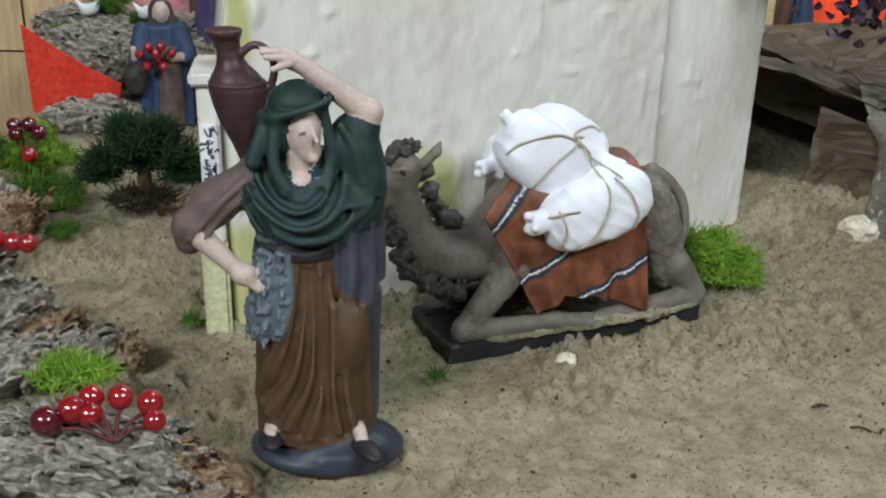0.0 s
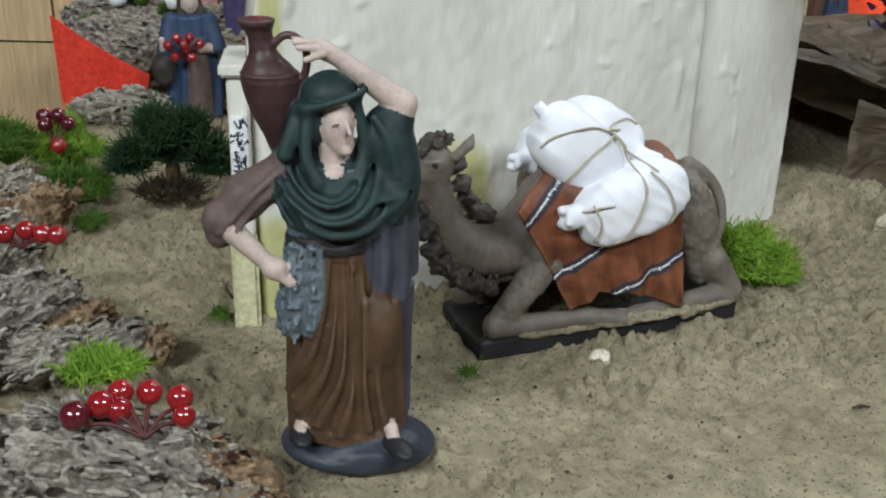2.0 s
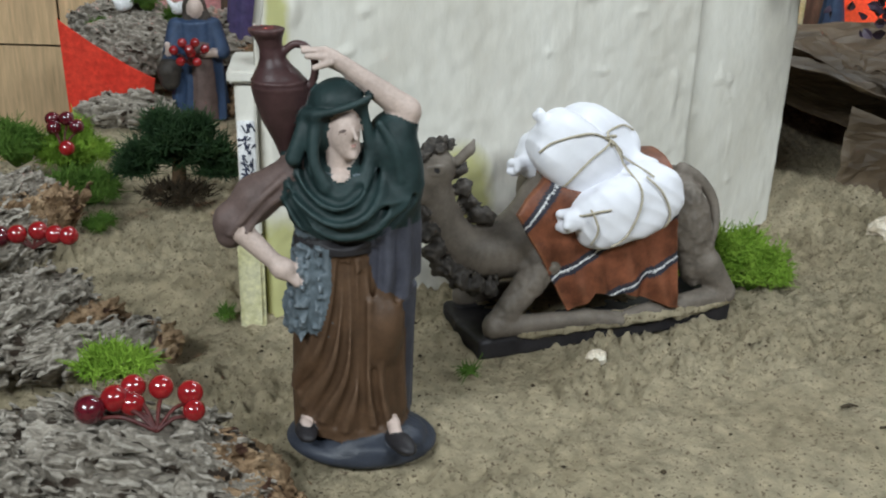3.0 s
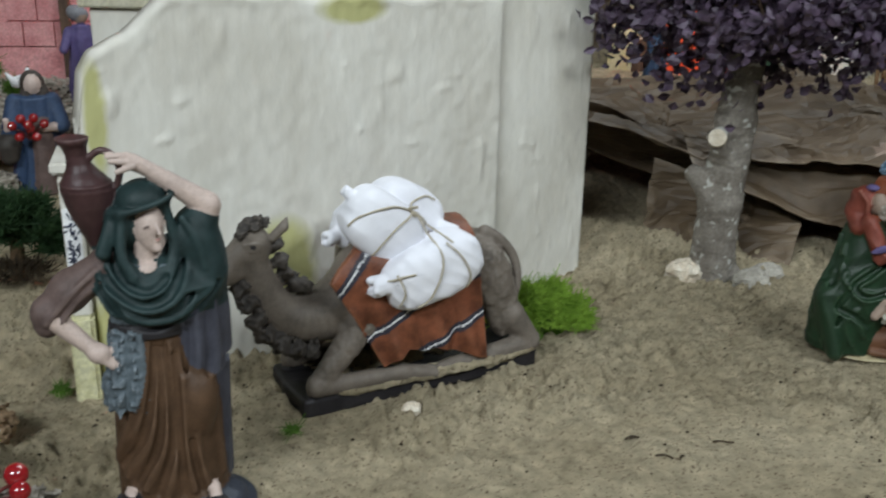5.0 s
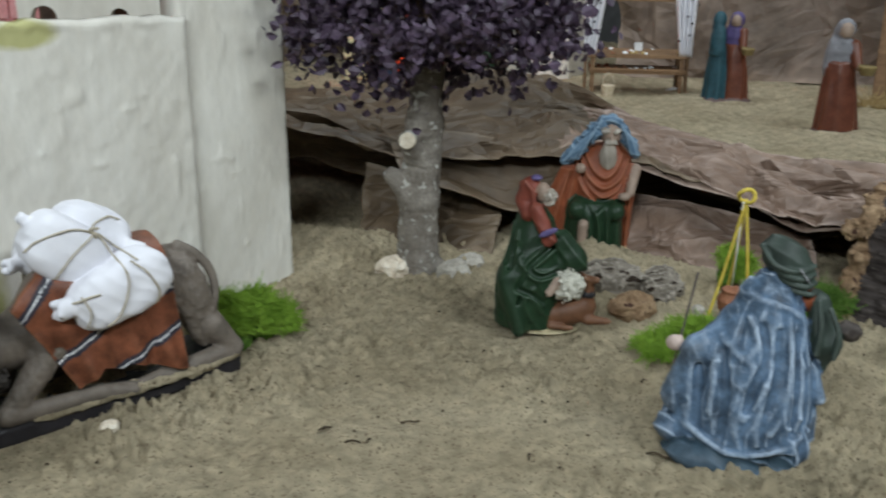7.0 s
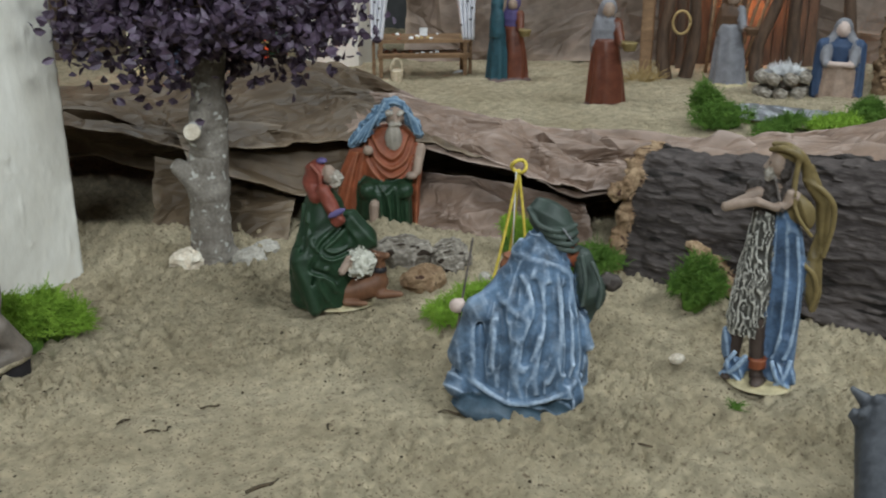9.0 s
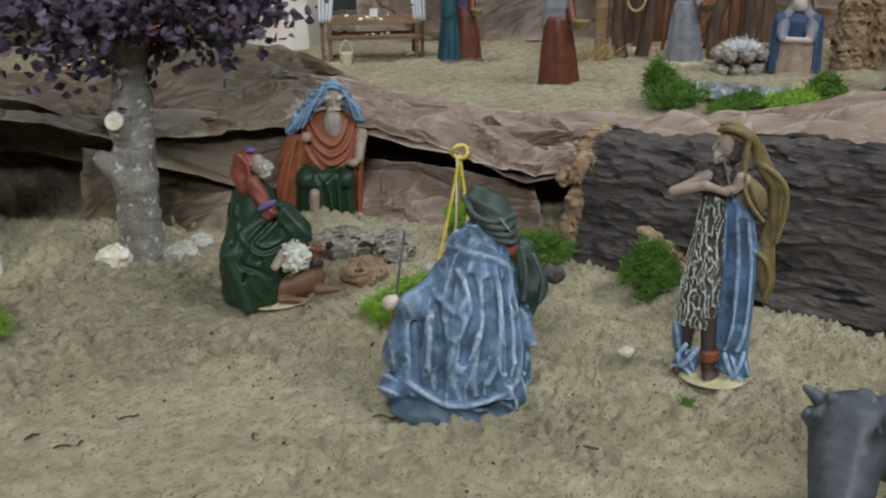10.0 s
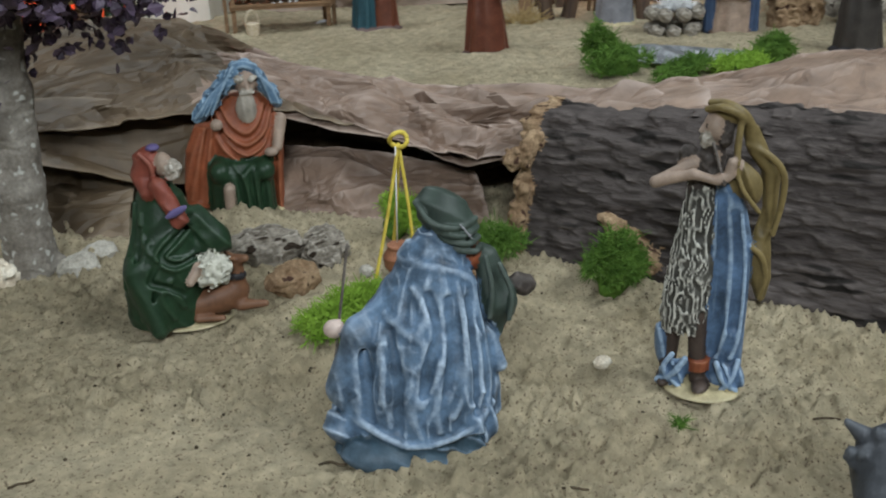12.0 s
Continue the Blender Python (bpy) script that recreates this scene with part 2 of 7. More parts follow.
def empty(name, m, label, category, group="", kind=""):
    ob = new(name)
    ob.matrix_world = m
    ob.empty_display_size = 0.01
    return tagged(ob, label, category, group, kind)


def box_bm(lo, hi, bevel=0.0):
    bm = bmesh.new()
    c = [(a + b) / 2 for a, b in zip(lo, hi)]
    s = [b - a for a, b in zip(lo, hi)]
    bmesh.ops.create_cube(bm, size=1, matrix=Matrix.Translation(c) @ Matrix.Diagonal((*s, 1)))
    if bevel:
        bmesh.ops.bevel(bm, geom=bm.edges[:], offset=bevel, segments=2, affect="EDGES")
    return bm


def tube_geometry(pts, radii, sides=8, close=True):
    """Rings along a line of points."""
    pts = [Vector(p) for p in pts]
    n = len(pts)
    radii = [radii] * n if isinstance(radii, (int, float)) else radii
    verts, faces = [], []
    up = Vector((0.31, 0.22, 0.93))
    for i, p in enumerate(pts):
        d = (pts[min(i + 1, n - 1)] - pts[max(i - 1, 0)]).normalized()
        a = d.cross(up)
        a = a.normalized() if a.length > 1e-4 else d.orthogonal().normalized()
        b = d.cross(a)
        for k in range(sides):
            w = 2 * math.pi * k / sides
            verts.append(p + (a * math.cos(w) + b * math.sin(w)) * radii[i])
    for i in range(n - 1):
        for k in range(sides):
            k2 = (k + 1) % sides
            faces.append((i * sides + k, i * sides + k2, (i + 1) * sides + k2, (i + 1) * sides + k))
    if close:
        faces.append(tuple(range(sides))[::-1])
        faces.append(tuple((n - 1) * sides + k for k in range(sides)))
    return verts, faces


def smooth_line(pts, steps=6):
    """A Catmull-Rom line through the points."""
    p = [Vector(q) for q in pts]
    p = [p[0] * 2 - p[1]] + p + [p[-1] * 2 - p[-2]]
    out = []
    for i in range(1, len(p) - 2):
        for k in range(steps):
            t = k / steps
            out.append(0.5 * (2 * p[i] + (p[i + 1] - p[i - 1]) * t + (2 * p[i - 1] - 5 * p[i] + 4 * p[i + 1] - p[i + 2]) * t * t
                              + (3 * p[i] - p[i - 1] - 3 * p[i + 1] + p[i + 2]) * t ** 3))
    out.append(p[-2])
    return out


TABLE = np.random.RandomState(7).rand(64, 64, 64).astype(np.float32)


def vnoise(p, freq):
    """Smooth value noise, -1 to 1, at an array of places."""
    q = np.asarray(p, dtype=np.float32) * np.asarray(freq, dtype=np.float32) + 17.3
    i = np.floor(q).astype(np.int64)
    u = q - i
    u = u * u * (3 - 2 * u)
    r = 0
    for dx in (0, 1):
        for dy in (0, 1):
            for dz in (0, 1):
                w = (u[..., 0] if dx else 1 - u[..., 0]) * (u[..., 1] if dy else 1 - u[..., 1]) * (u[..., 2] if dz else 1 - u[..., 2])
                r = r + w * TABLE[(i[..., 0] + dx) & 63, (i[..., 1] + dy) & 63, (i[..., 2] + dz) & 63]
    return r * 2 - 1


def fbm(p, freq, octaves=4, gain=0.5):
    a, r, f = 1.0, 0, np.asarray(freq, dtype=float)
    for k in range(octaves):
        r = r + a * vnoise(np.asarray(p) + 0.37 * k, f)
        a, f = a * gain, f * 2.07
    return r


def ridged(p, freq, octaves=3):
    a, r, f = 1.0, 0, np.asarray(freq, dtype=float)
    for k in range(octaves):
        r = r + a * (1 - 2 * np.abs(vnoise(np.asarray(p) + 0.71 * k, f)))
        a, f = a * 0.5, f * 2.1
    return r


# ---- sculpting: soft unions of forms, in millimetres, skinned into one mesh


def cap(a, b, ra, rb, m, k=4, fold=None):
    a, b = np.array(a, float), np.array(b, float)

    def f(p):
        ba = b - a
        t = np.clip(((p - a) @ ba) / max(ba @ ba, 1e-9), 0, 1)
        return np.linalg.norm(p - a - t[..., None] * ba, axis=-1) - (ra + (rb - ra) * t)
    r = max(ra, rb)
    return np.minimum(a, b) - r, np.maximum(a, b) + r, f, m, k, fold


def ell(c, r, m, rot=(0, 0, 0), k=4, fold=None):
    c, r = np.array(c, float), np.array(r, float)
    R = np.array(Euler([radians(v) for v in rot]).to_matrix())

    def f(p):
        q = (p - c) @ R
        k0 = np.linalg.norm(q / r, axis=-1)
        k1 = np.linalg.norm(q / (r * r), axis=-1)
        return k0 * (k0 - 1) / np.maximum(k1, 1e-6)
    e = np.abs(R) @ r
    return c - e, c + e, f, m, k, fold


def robe(rows, m, nf=0, amp=0.0, k=4, fold=None, twist=0.0, phase=0.0):
    """Stacked ellipses (z, x, y, rx, ry) with nf hanging folds."""
    rows = np.array(rows, float)
    lo = np.array([(rows[:, 1] - rows[:, 3]).min(), (rows[:, 2] - rows[:, 4]).min(), rows[0, 0]]) - 2
    hi = np.array([(rows[:, 1] + rows[:, 3]).max(), (rows[:, 2] + rows[:, 4]).max(), rows[-1, 0]]) + 2
    pad = amp * rows[:, 3:].max()

    def f(p):
        z = p[..., 2]
        x, y, rx, ry = (np.interp(z, rows[:, 0], rows[:, i]) for i in (1, 2, 3, 4))
        dx, dy = (p[..., 0] - x) / rx, (p[..., 1] - y) / ry
        rad = np.sqrt(dx * dx + dy * dy)
        out = 1.0
        if nf:
            th = np.arctan2(dy, dx)
            h = (z - rows[0, 0]) / (rows[-1, 0] - rows[0, 0])
            w = np.sin(nf * th + phase + twist * h + 1.9 * vnoise(p, (0.02, 0.02, 0.012)))
            out = 1 + amp * (1.15 - 0.8 * h) * (0.55 + 0.6 * vnoise(p + 20, 0.02)) * 1.5 * (np.abs(w) ** 0.7 * np.sign(w))
        d = (rad - out) * np.minimum(rx, ry)
        return np.maximum(d, np.maximum(z - rows[-1, 0], rows[0, 0] - z))
    return lo - pad, hi + pad, f, m, k, fold


def rope(pts, r, m, k=3):
    """A smooth tapering cord through the points, one radius or one each, as a single form."""
    rs = [r] * len(pts) if isinstance(r, (int, float)) else r
    fine = np.array([tuple(q) for q in smooth_line(pts, 4)])
    fr = np.interp(np.linspace(0, len(pts) - 1, len(fine)), range(len(pts)), rs)

    def f(p):
        best = np.full(p.shape[:-1], 1e3)
        for i in range(len(fine) - 1):
            a, ba = fine[i], fine[i + 1] - fine[i]
            t = np.clip(((p - a) @ ba) / max(ba @ ba, 1e-9), 0, 1)
            best = np.minimum(best, np.linalg.norm(p - a - t[..., None] * ba, axis=-1) - (fr[i] + (fr[i + 1] - fr[i]) * t))
        return best
    return fine.min(0) - fr.max(), fine.max(0) + fr.max(), f, m, k, None


def laid(rows, pts, out=0.0):
    """Places (x, z) brought onto the front of a robe's stacked ellipses."""
    rows = np.array(rows, float)
    line = []
    for x, z in pts:
        cx, cy, rx, ry = (float(np.interp(z, rows[:, 0], rows[:, i])) for i in (1, 2, 3, 4))
        u = min(0.97, abs(x - cx) / rx)
        line.append((x, cy - ry * math.sqrt(1 - u * u) - out, z))
    return line


def folds(rows, m, ridges, valleys=(), r=2.2, k=4, depth=2.6):
    """Hanging folds drawn on a robe: raised ridges and the valleys beside them."""
    out = [rope(laid(rows, line, -0.4), [r * 0.7] + [r] * (len(line) - 2) + [r * 0.9], m, k) for line in ridges]
    out += [rope(laid(rows, line, 0.4), [depth * 0.6] + [depth] * (len(line) - 2) + [depth * 0.8], None, 3 if depth < 3.5 else 6) for line in valleys]
    return out


def drapes(amp, freq, warp=1.2):
    """Cloth folds: wandering ridges across a direction, deep in places and fading in others."""
    f = np.array(freq, float)

    def g(p):
        w = p @ f + warp * 1.3 * vnoise(p * np.array([1, 1, 0.6]), 0.03)
        deep = 0.55 + 0.6 * vnoise(p + 40, (0.028, 0.028, 0.016))
        return amp * deep * (np.abs(np.sin(w)) * 2 - 1.0)
    return g


def tufts(amp, freq):
    return lambda p: amp * fbm(p, freq, 2, 0.6)


def sculpt(name, forms, materials, vox=2.0, m=None, label="", category="", group="", scale=0.001, parent=None):
    flat = []
    for s in forms:
        flat.extend(s if isinstance(s, list) else [s])
    lo = np.min([s[0] for s in flat], axis=0) - 8
    hi = np.max([s[1] for s in flat], axis=0) + 8
    n = np.ceil((hi - lo) / vox).astype(int) + 1
    ax = [lo[i] + vox * np.arange(n[i]) for i in range(3)]
    D = np.full(n, 1e3, np.float32)
    L = np.zeros(n, np.int16)
    for a, b, f, mi, k, fold in flat:
        i0 = np.maximum(np.floor((a - 9 - k - lo) / vox).astype(int), 0)
        i1 = np.minimum(np.ceil((b + 9 + k - lo) / vox).astype(int) + 1, n)
        sl = tuple(slice(i0[i], i1[i]) for i in range(3))
        p = np.stack(np.meshgrid(*[ax[i][sl[i]] for i in range(3)], indexing="ij"), axis=-1)
        d = f(p)
        if fold:
            near = np.abs(d) < 14
            d[near] = d[near] + fold(p[near])
        c = D[sl]
        if mi is None:  # carve a valley
            h = np.maximum(k - np.abs(c + d), 0) / max(k, 1e-6)
            D[sl] = np.maximum(c, -d) + h * h * k * 0.25
            continue
        lab = mi(p) if callable(mi) else mi
        L[sl] = np.where(d < c, lab, L[sl])
        h = np.maximum(k - np.abs(d - c), 0) / max(k, 1e-6)
        D[sl] = np.minimum(d, c) - h * h * k * 0.25
    cells = tuple(x - 1 for x in n)
    inside = D < 0
    count = np.zeros(cells, np.int8)
    for dx in (0, 1):
        for dy in (0, 1):
            for dz in (0, 1):
                count += inside[dx:cells[0] + dx, dy:cells[1] + dy, dz:cells[2] + dz]
    mixed = (count > 0) & (count < 8)
    ids = np.full(cells, -1, np.int64)
    where = np.argwhere(mixed)
    ids[mixed] = np.arange(len(where))
    total, hits = np.zeros((len(where), 3)), np.zeros(len(where))
    for axis in range(3):
        o1, o2 = [a for a in range(3) if a != axis]
        for u in (0, 1):
            for v in (0, 1):
                a = where.copy()
                a[:, o1] += u
                a[:, o2] += v
                b = a.copy()
                b[:, axis] += 1
                va, vb = D[tuple(a.T)], D[tuple(b.T)]
                cross = (va < 0) != (vb < 0)
                t = np.where(cross, va / np.where(cross, va - vb, 1), 0)
                q = a.astype(float)
                q[:, axis] += t
                total += q * cross[:, None]
                hits += cross
    verts = (lo + vox * total / hits[:, None]) * scale
    labels = L[tuple(where.T)]
    faces = []
    for axis in range(3):
        o1, o2 = [(1, 2), (2, 0), (0, 1)][axis]
        e0 = [slice(None)] * 3
        e1 = [slice(None)] * 3
        e0[axis], e1[axis] = slice(0, -1), slice(1, None)
        change = inside[tuple(e0)] != inside[tuple(e1)]
        edges = np.argwhere(change)
        edges = edges[(edges[:, o1] > 0) & (edges[:, o2] > 0) & (edges[:, o1] < cells[o1]) & (edges[:, o2] < cells[o2])]
        quad = []
        for u, v in ((1, 1), (0, 1), (0, 0), (1, 0)):
            c = edges.copy()
            c[:, o1] -= u
            c[:, o2] -= v
            quad.append(ids[tuple(c.T)])
        quad = np.stack(quad, 1)
        flip = ~inside[tuple(edges.T)]
        quad[flip] = quad[flip][:, ::-1]
        faces.append(quad)
    faces = np.concatenate(faces)
    faces = faces[(faces >= 0).all(1)]
    me = bpy.data.meshes.new(name)
    me.from_pydata(verts.tolist(), [], faces.tolist())
    for x in materials:
        me.materials.append(x)
    me.polygons.foreach_set("material_index", labels[faces[:, 0]].astype(np.int32))
    me.polygons.foreach_set("use_smooth", np.ones(len(faces), bool))
    me.update()
    ob = new(name, me)
    if parent:
        ob.parent = parent
    if m is not None:
        ob.matrix_world = m
    return tagged(ob, label, category, group)


def grid_faces(nu, nv, wrap=False):
    i, j = np.meshgrid(np.arange(nu - 1), np.arange(nv - 1), indexing="ij")
    a = (i * nv + j).ravel()
    return np.stack([a, a + nv, a + nv + 1, a + 1], 1)


def poly_at(points, s):
    """A place along a polyline, s from 0 to 1."""
    p = np.array(points, float)
    d = np.concatenate([[0], np.cumsum(np.linalg.norm(np.diff(p, axis=0), axis=1))])
    return np.stack([np.interp(s * d[-1], d, p[:, i]) for i in range(3)], -1)

# ---------------------------------------------------------------- room round the display
def room():
    lo, hi, t = (-2.6, -2.6, -0.85), (4.2, 3.6, 2.25), 0.1
    for name, a, b, m, lab in (
            ("wall_west", (lo[0] - t, lo[1], lo[2]), (lo[0], hi[1], hi[2]), ROOM, "plain painted room wall"),
            ("wall_east", (hi[0], lo[1], lo[2]), (hi[0] + t, hi[1], hi[2]), ROOM, "plain painted room wall"),
            ("wall_south", (lo[0] - t, lo[1] - t, lo[2]), (hi[0] + t, lo[1], hi[2]), ROOM, "plain painted room wall"),
            ("wall_north", (lo[0] - t, hi[1], lo[2]), (hi[0] + t, hi[1] + t, hi[2]), ROOM, "plain painted room wall"),
            ("floor", (lo[0] - t, lo[1] - t, lo[2] - t), (hi[0] + t, hi[1] + t, lo[2]), ROOM, "plain room floor"),
            ("ceiling", (lo[0] - t, lo[1] - t, hi[2]), (hi[0] + t, hi[1] + t, hi[2] + t), ROOM, "plain room ceiling")):
        tagged(part(name, box_bm(a, b), m), lab, kind="structure")


room()

# the sand: one sheet, fine where the figures stand


def axis(a, b, fine_a, fine_b, step, coarse):
    return np.concatenate([np.arange(a, fine_a, coarse), np.arange(fine_a, fine_b, step), np.arange(fine_b, b + coarse, coarse)])


def sand_height(x, y):
    p = np.stack([x, y, np.zeros_like(x)], -1)
    flat = np.clip(1 - np.hypot((x - 0.42) / 0.26, (y - 0.56) / 0.15), 0, 1)
    rough = 1 - 0.75 * np.clip(flat * 2.2, 0, 1)
    z = 0.006 * fbm(p, 9, 2) + 0.003 * fbm(p, 34, 2)
    lumps = np.abs(vnoise(p + 0.004 * vnoise(p, 60)[..., None], 85)) + 0.7 * np.abs(vnoise(p + 1.7, 165))
    patch = 0.65 + 0.5 * vnoise(p + 3, 12)
    z = z + rough * patch * (0.0170 * lumps + 0.0030 * fbm(p, 130, 2, 0.7) - 0.0055 * np.clip((vnoise(p, 95) - 0.45) * 3, 0, 1)) - 0.006 * rough
    z = z + 0.03 * np.exp(-((x - 0.80) ** 2 + (y - 0.93) ** 2) / 0.006) + 0.022 * np.exp(-((x - 0.52) ** 2 + (y - 1.14) ** 2) / 0.008)
    return z - 0.004


def sand():
    xs = axis(-0.46, 2.2, -0.30, 1.26, 0.0029, 0.03)
    ys = axis(-0.3, 1.9, 0.26, 1.22, 0.0029, 0.03)
    x, y = np.meshgrid(xs, ys, indexing="ij")
    z = sand_height(x, y)
    tagged(solid("ground", np.stack([x, y, z], -1).reshape(-1, 3).tolist(), grid_faces(len(xs), len(ys)), SAND), "uneven beige sand floor of the display", kind="structure")
    tagged(part("table_base", box_bm((-0.46, -0.3, -0.85), (2.25, 1.95, -0.06), 0.01), DARKWOOD), "dark wooden table under the display", "table", kind="structure")


sand()

# crumpled brown paper banks, from the sand up to the terrace
BASE = [(0.36, 1.40, 0.05), (0.50, 1.27, 0.062), (0.585, 1.15, 0.05), (0.66, 1.07, 0.012), (0.75, 1.045, 0.0), (0.87, 1.01, -0.004), (0.98, 0.90, -0.004), (1.045, 0.79, 0.0),
        (1.10, 0.69, 0.07), (1.17, 0.56, 0.115), (1.24, 0.43, 0.12), (1.30, 0.26, 0.12), (1.34, 0.12, 0.12)]
CREST = [(0.34, 1.75, 0.10), (0.52, 1.68, 0.115), (0.72, 1.60, 0.13), (0.86, 1.55, 0.150), (0.97, 1.56, 0.160), (1.03, 1.45, 0.142), (1.045, 1.30, 0.124), (1.06, 1.15, 0.110), (1.08, 1.02, 0.112),
         (1.13, 0.90, 0.115), (1.21, 0.82, 0.114), (1.32, 0.77, 0.114), (1.46, 0.71, 0.125), (1.60, 0.66, 0.135), (1.78, 0.60, 0.14)]
LIP = [(0.36, 1.32, 0.140), (0.50, 1.22, 0.150), (0.565, 1.18, 0.125), (0.64, 1.13, 0.104), (0.70, 1.09, 0.116), (0.75, 1.06, 0.112), (0.85, 1.03, 0.12), (0.92, 0.975, 0.118), (0.965, 0.92, 0.102), (1.0, 0.86, 0.084),
       (1.05, 0.80, 0.06), (1.10, 0.69, 0.10), (1.17, 0.56, 0.13), (1.24, 0.43, 0.14), (1.30, 0.26, 0.15), (1.34, 0.12, 0.15)]


def crumple(p, size):
    """Flat facets with sharp creases."""
    r = np.random.RandomState(5)
    out = 0
    warp = 0.16 * size * np.stack([vnoise(p, 1.3 / size), vnoise(p + 3.1, 1.3 / size), vnoise(p + 5.7, 1.3 / size)], -1)
    q = p + warp
    for k in range(5):
        d = r.randn(3)
        d /= np.linalg.norm(d)
        w = (q @ d) / size * (0.7 + 0.35 * k) + r.rand()
        out = out + np.abs(((w % 2) - 1)) * 2 / (1 + 0.55 * k) - 1 / (1 + 0.55 * k)
    return out


def creases(x, y, seed):
    """Flat facets that meet in valleys and ridges: two scales of random cells, long in x."""
    out = 0
    for k, gain in ((1.0, 1.0), (2.3, 0.42)):
        u, w = x * k, y * k
        iu, iw = np.floor(u), np.floor(w)
        near = []
        for du in (-1, 0, 1):
            for dw in (-1, 0, 1):
                cu, cw = iu + du, iw + dw
                a = np.sin(cu * 127.1 + cw * 311.7 + seed) * 43758.5453
                b = np.sin(cu * 269.5 + cw * 183.3 + seed) * 24634.6345
                near.append((u - cu - a % 1) ** 2 + (w - cw - b % 1) ** 2)
        near = np.sort(np.stack(near), axis=0)
        out = out + gain * (np.clip(near[1] - near[0], 0, 1.1) * 1.6 - 0.6)
    return out


def paper_sheet(name, base, crest, material, amp, cell, bulge, label, second=None, switch=0.5, seed=1, levels=3, slant=0.3):
    """Crumpled paper: coarse facets thrown about, then broken up into ever smaller ones."""
    g = np.random.RandomState(seed)
    length = np.linalg.norm(np.diff(np.array(base), axis=0), axis=1).sum()
    width = np.mean([np.linalg.norm(np.array(poly_at(crest, q)) - np.array(poly_at(base, q))) for q in (0.2, 0.5, 0.8)])
    nu, nv = max(4, int(length / cell)), max(4, int(width / (cell * 0.62)) + 1)
    s, v = np.meshgrid(np.linspace(0, 1, nu), np.linspace(0, 1, nv), indexing="ij")
    inner = ((v > 0.01) & (v < 0.99)).astype(float)
    s = np.clip(s + g.uniform(-0.36, 0.36, s.shape) / (nu - 1) * ((s > 0) & (s < 1)), 0, 1)
    v = np.clip(v + g.uniform(-0.34, 0.34, v.shape) / (nv - 1) * inner, 0, 1)
    b, c = poly_at(base, s), poly_at(crest, s)
    p = b + (c - b) * v[..., None]
    p[..., 2] = b[..., 2] + (c[..., 2] - b[..., 2]) * (1 - (1 - v) ** bulge)

    def normals(q):
        n = np.cross(np.gradient(q, axis=0), np.gradient(q, axis=1))
        n /= np.linalg.norm(n, axis=-1)[..., None] + 1e-9
        n[n[..., 2] < 0] *= -1
        return n
    ridge = np.abs(((v * width / (cell * 1.5) + slant * s * length / cell) % 1) - 0.5) * 4 - 1
    calm = 0.30 + 0.70 * np.clip(np.minimum(v, 1 - v) * 4, 0, 1)
    p = p + normals(p) * (amp * calm * (0.75 * g.uniform(-1, 1, s.shape) + 0.8 * ridge))[..., None]
    step = amp
    for level in range(levels):
        step *= 0.42
        for axis_no in (0, 1):
            q = np.moveaxis(p, axis_no, 0)
            r = np.zeros((2 * len(q) - 1,) + q.shape[1:])
            r[::2] = q
            mid = (q[1:] + q[:-1]) / 2
            t = np.clip(g.uniform(0.3, 0.7, mid.shape[:-1]), 0, 1)[..., None]
            r[1::2] = q[1:] * t + q[:-1] * (1 - t)
            p = np.moveaxis(r, 0, axis_no)
        d = g.uniform(-1, 1, p.shape[:2])
        d[::2, ::2] *= 0.2
        p = p + normals(p) * (step * d * (1.0 if level else 0.8))[..., None]
    nu, nv = p.shape[:2]
    ob = solid(name, p.reshape(-1, 3).tolist(), grid_faces(nu, nv), [material, second] if second else material, smooth=False)
    if second:
        late = (np.linspace(0, 1, nu)[:, None] + 0.10 * vnoise(p, 9) > switch)[:-1, :-1].reshape(-1)
        ob.data.polygons.foreach_set("material_index", late.astype(np.int32))
    so = ob.modifiers.new("thickness", "SOLIDIFY")
    so.thickness = 0.0012
    return tagged(ob, label, "paper terrain", kind="structure")


def pushed(line, away, z=None):
    """The same line, farther from the walkway."""
    out = []
    for x, y, h in line:
        d = Vector((x - 0.25, y + 0.1)).normalized() * away
        out.append((x + d.x, y + d.y, h if z is None else z))
    return out


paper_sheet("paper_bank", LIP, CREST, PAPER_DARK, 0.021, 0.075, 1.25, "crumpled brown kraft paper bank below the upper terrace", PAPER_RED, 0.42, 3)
# the hollow under the overhanging sheet, its shade put into the dark paper colour
paper_sheet("paper_hollow", pushed(BASE[:9], 0.13), pushed(LIP[:12], 0.09), PAPER_DARK, 0.014, 0.07, 1.0, "crumpled paper under the overhanging bank, its shade put into a darker paper colour", None, 0.5, 5)
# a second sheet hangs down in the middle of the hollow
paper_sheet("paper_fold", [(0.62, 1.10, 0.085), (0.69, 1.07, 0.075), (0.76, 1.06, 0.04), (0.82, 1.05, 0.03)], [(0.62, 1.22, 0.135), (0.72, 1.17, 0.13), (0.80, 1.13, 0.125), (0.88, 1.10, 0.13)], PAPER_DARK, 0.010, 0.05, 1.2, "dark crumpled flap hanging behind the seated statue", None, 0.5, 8)
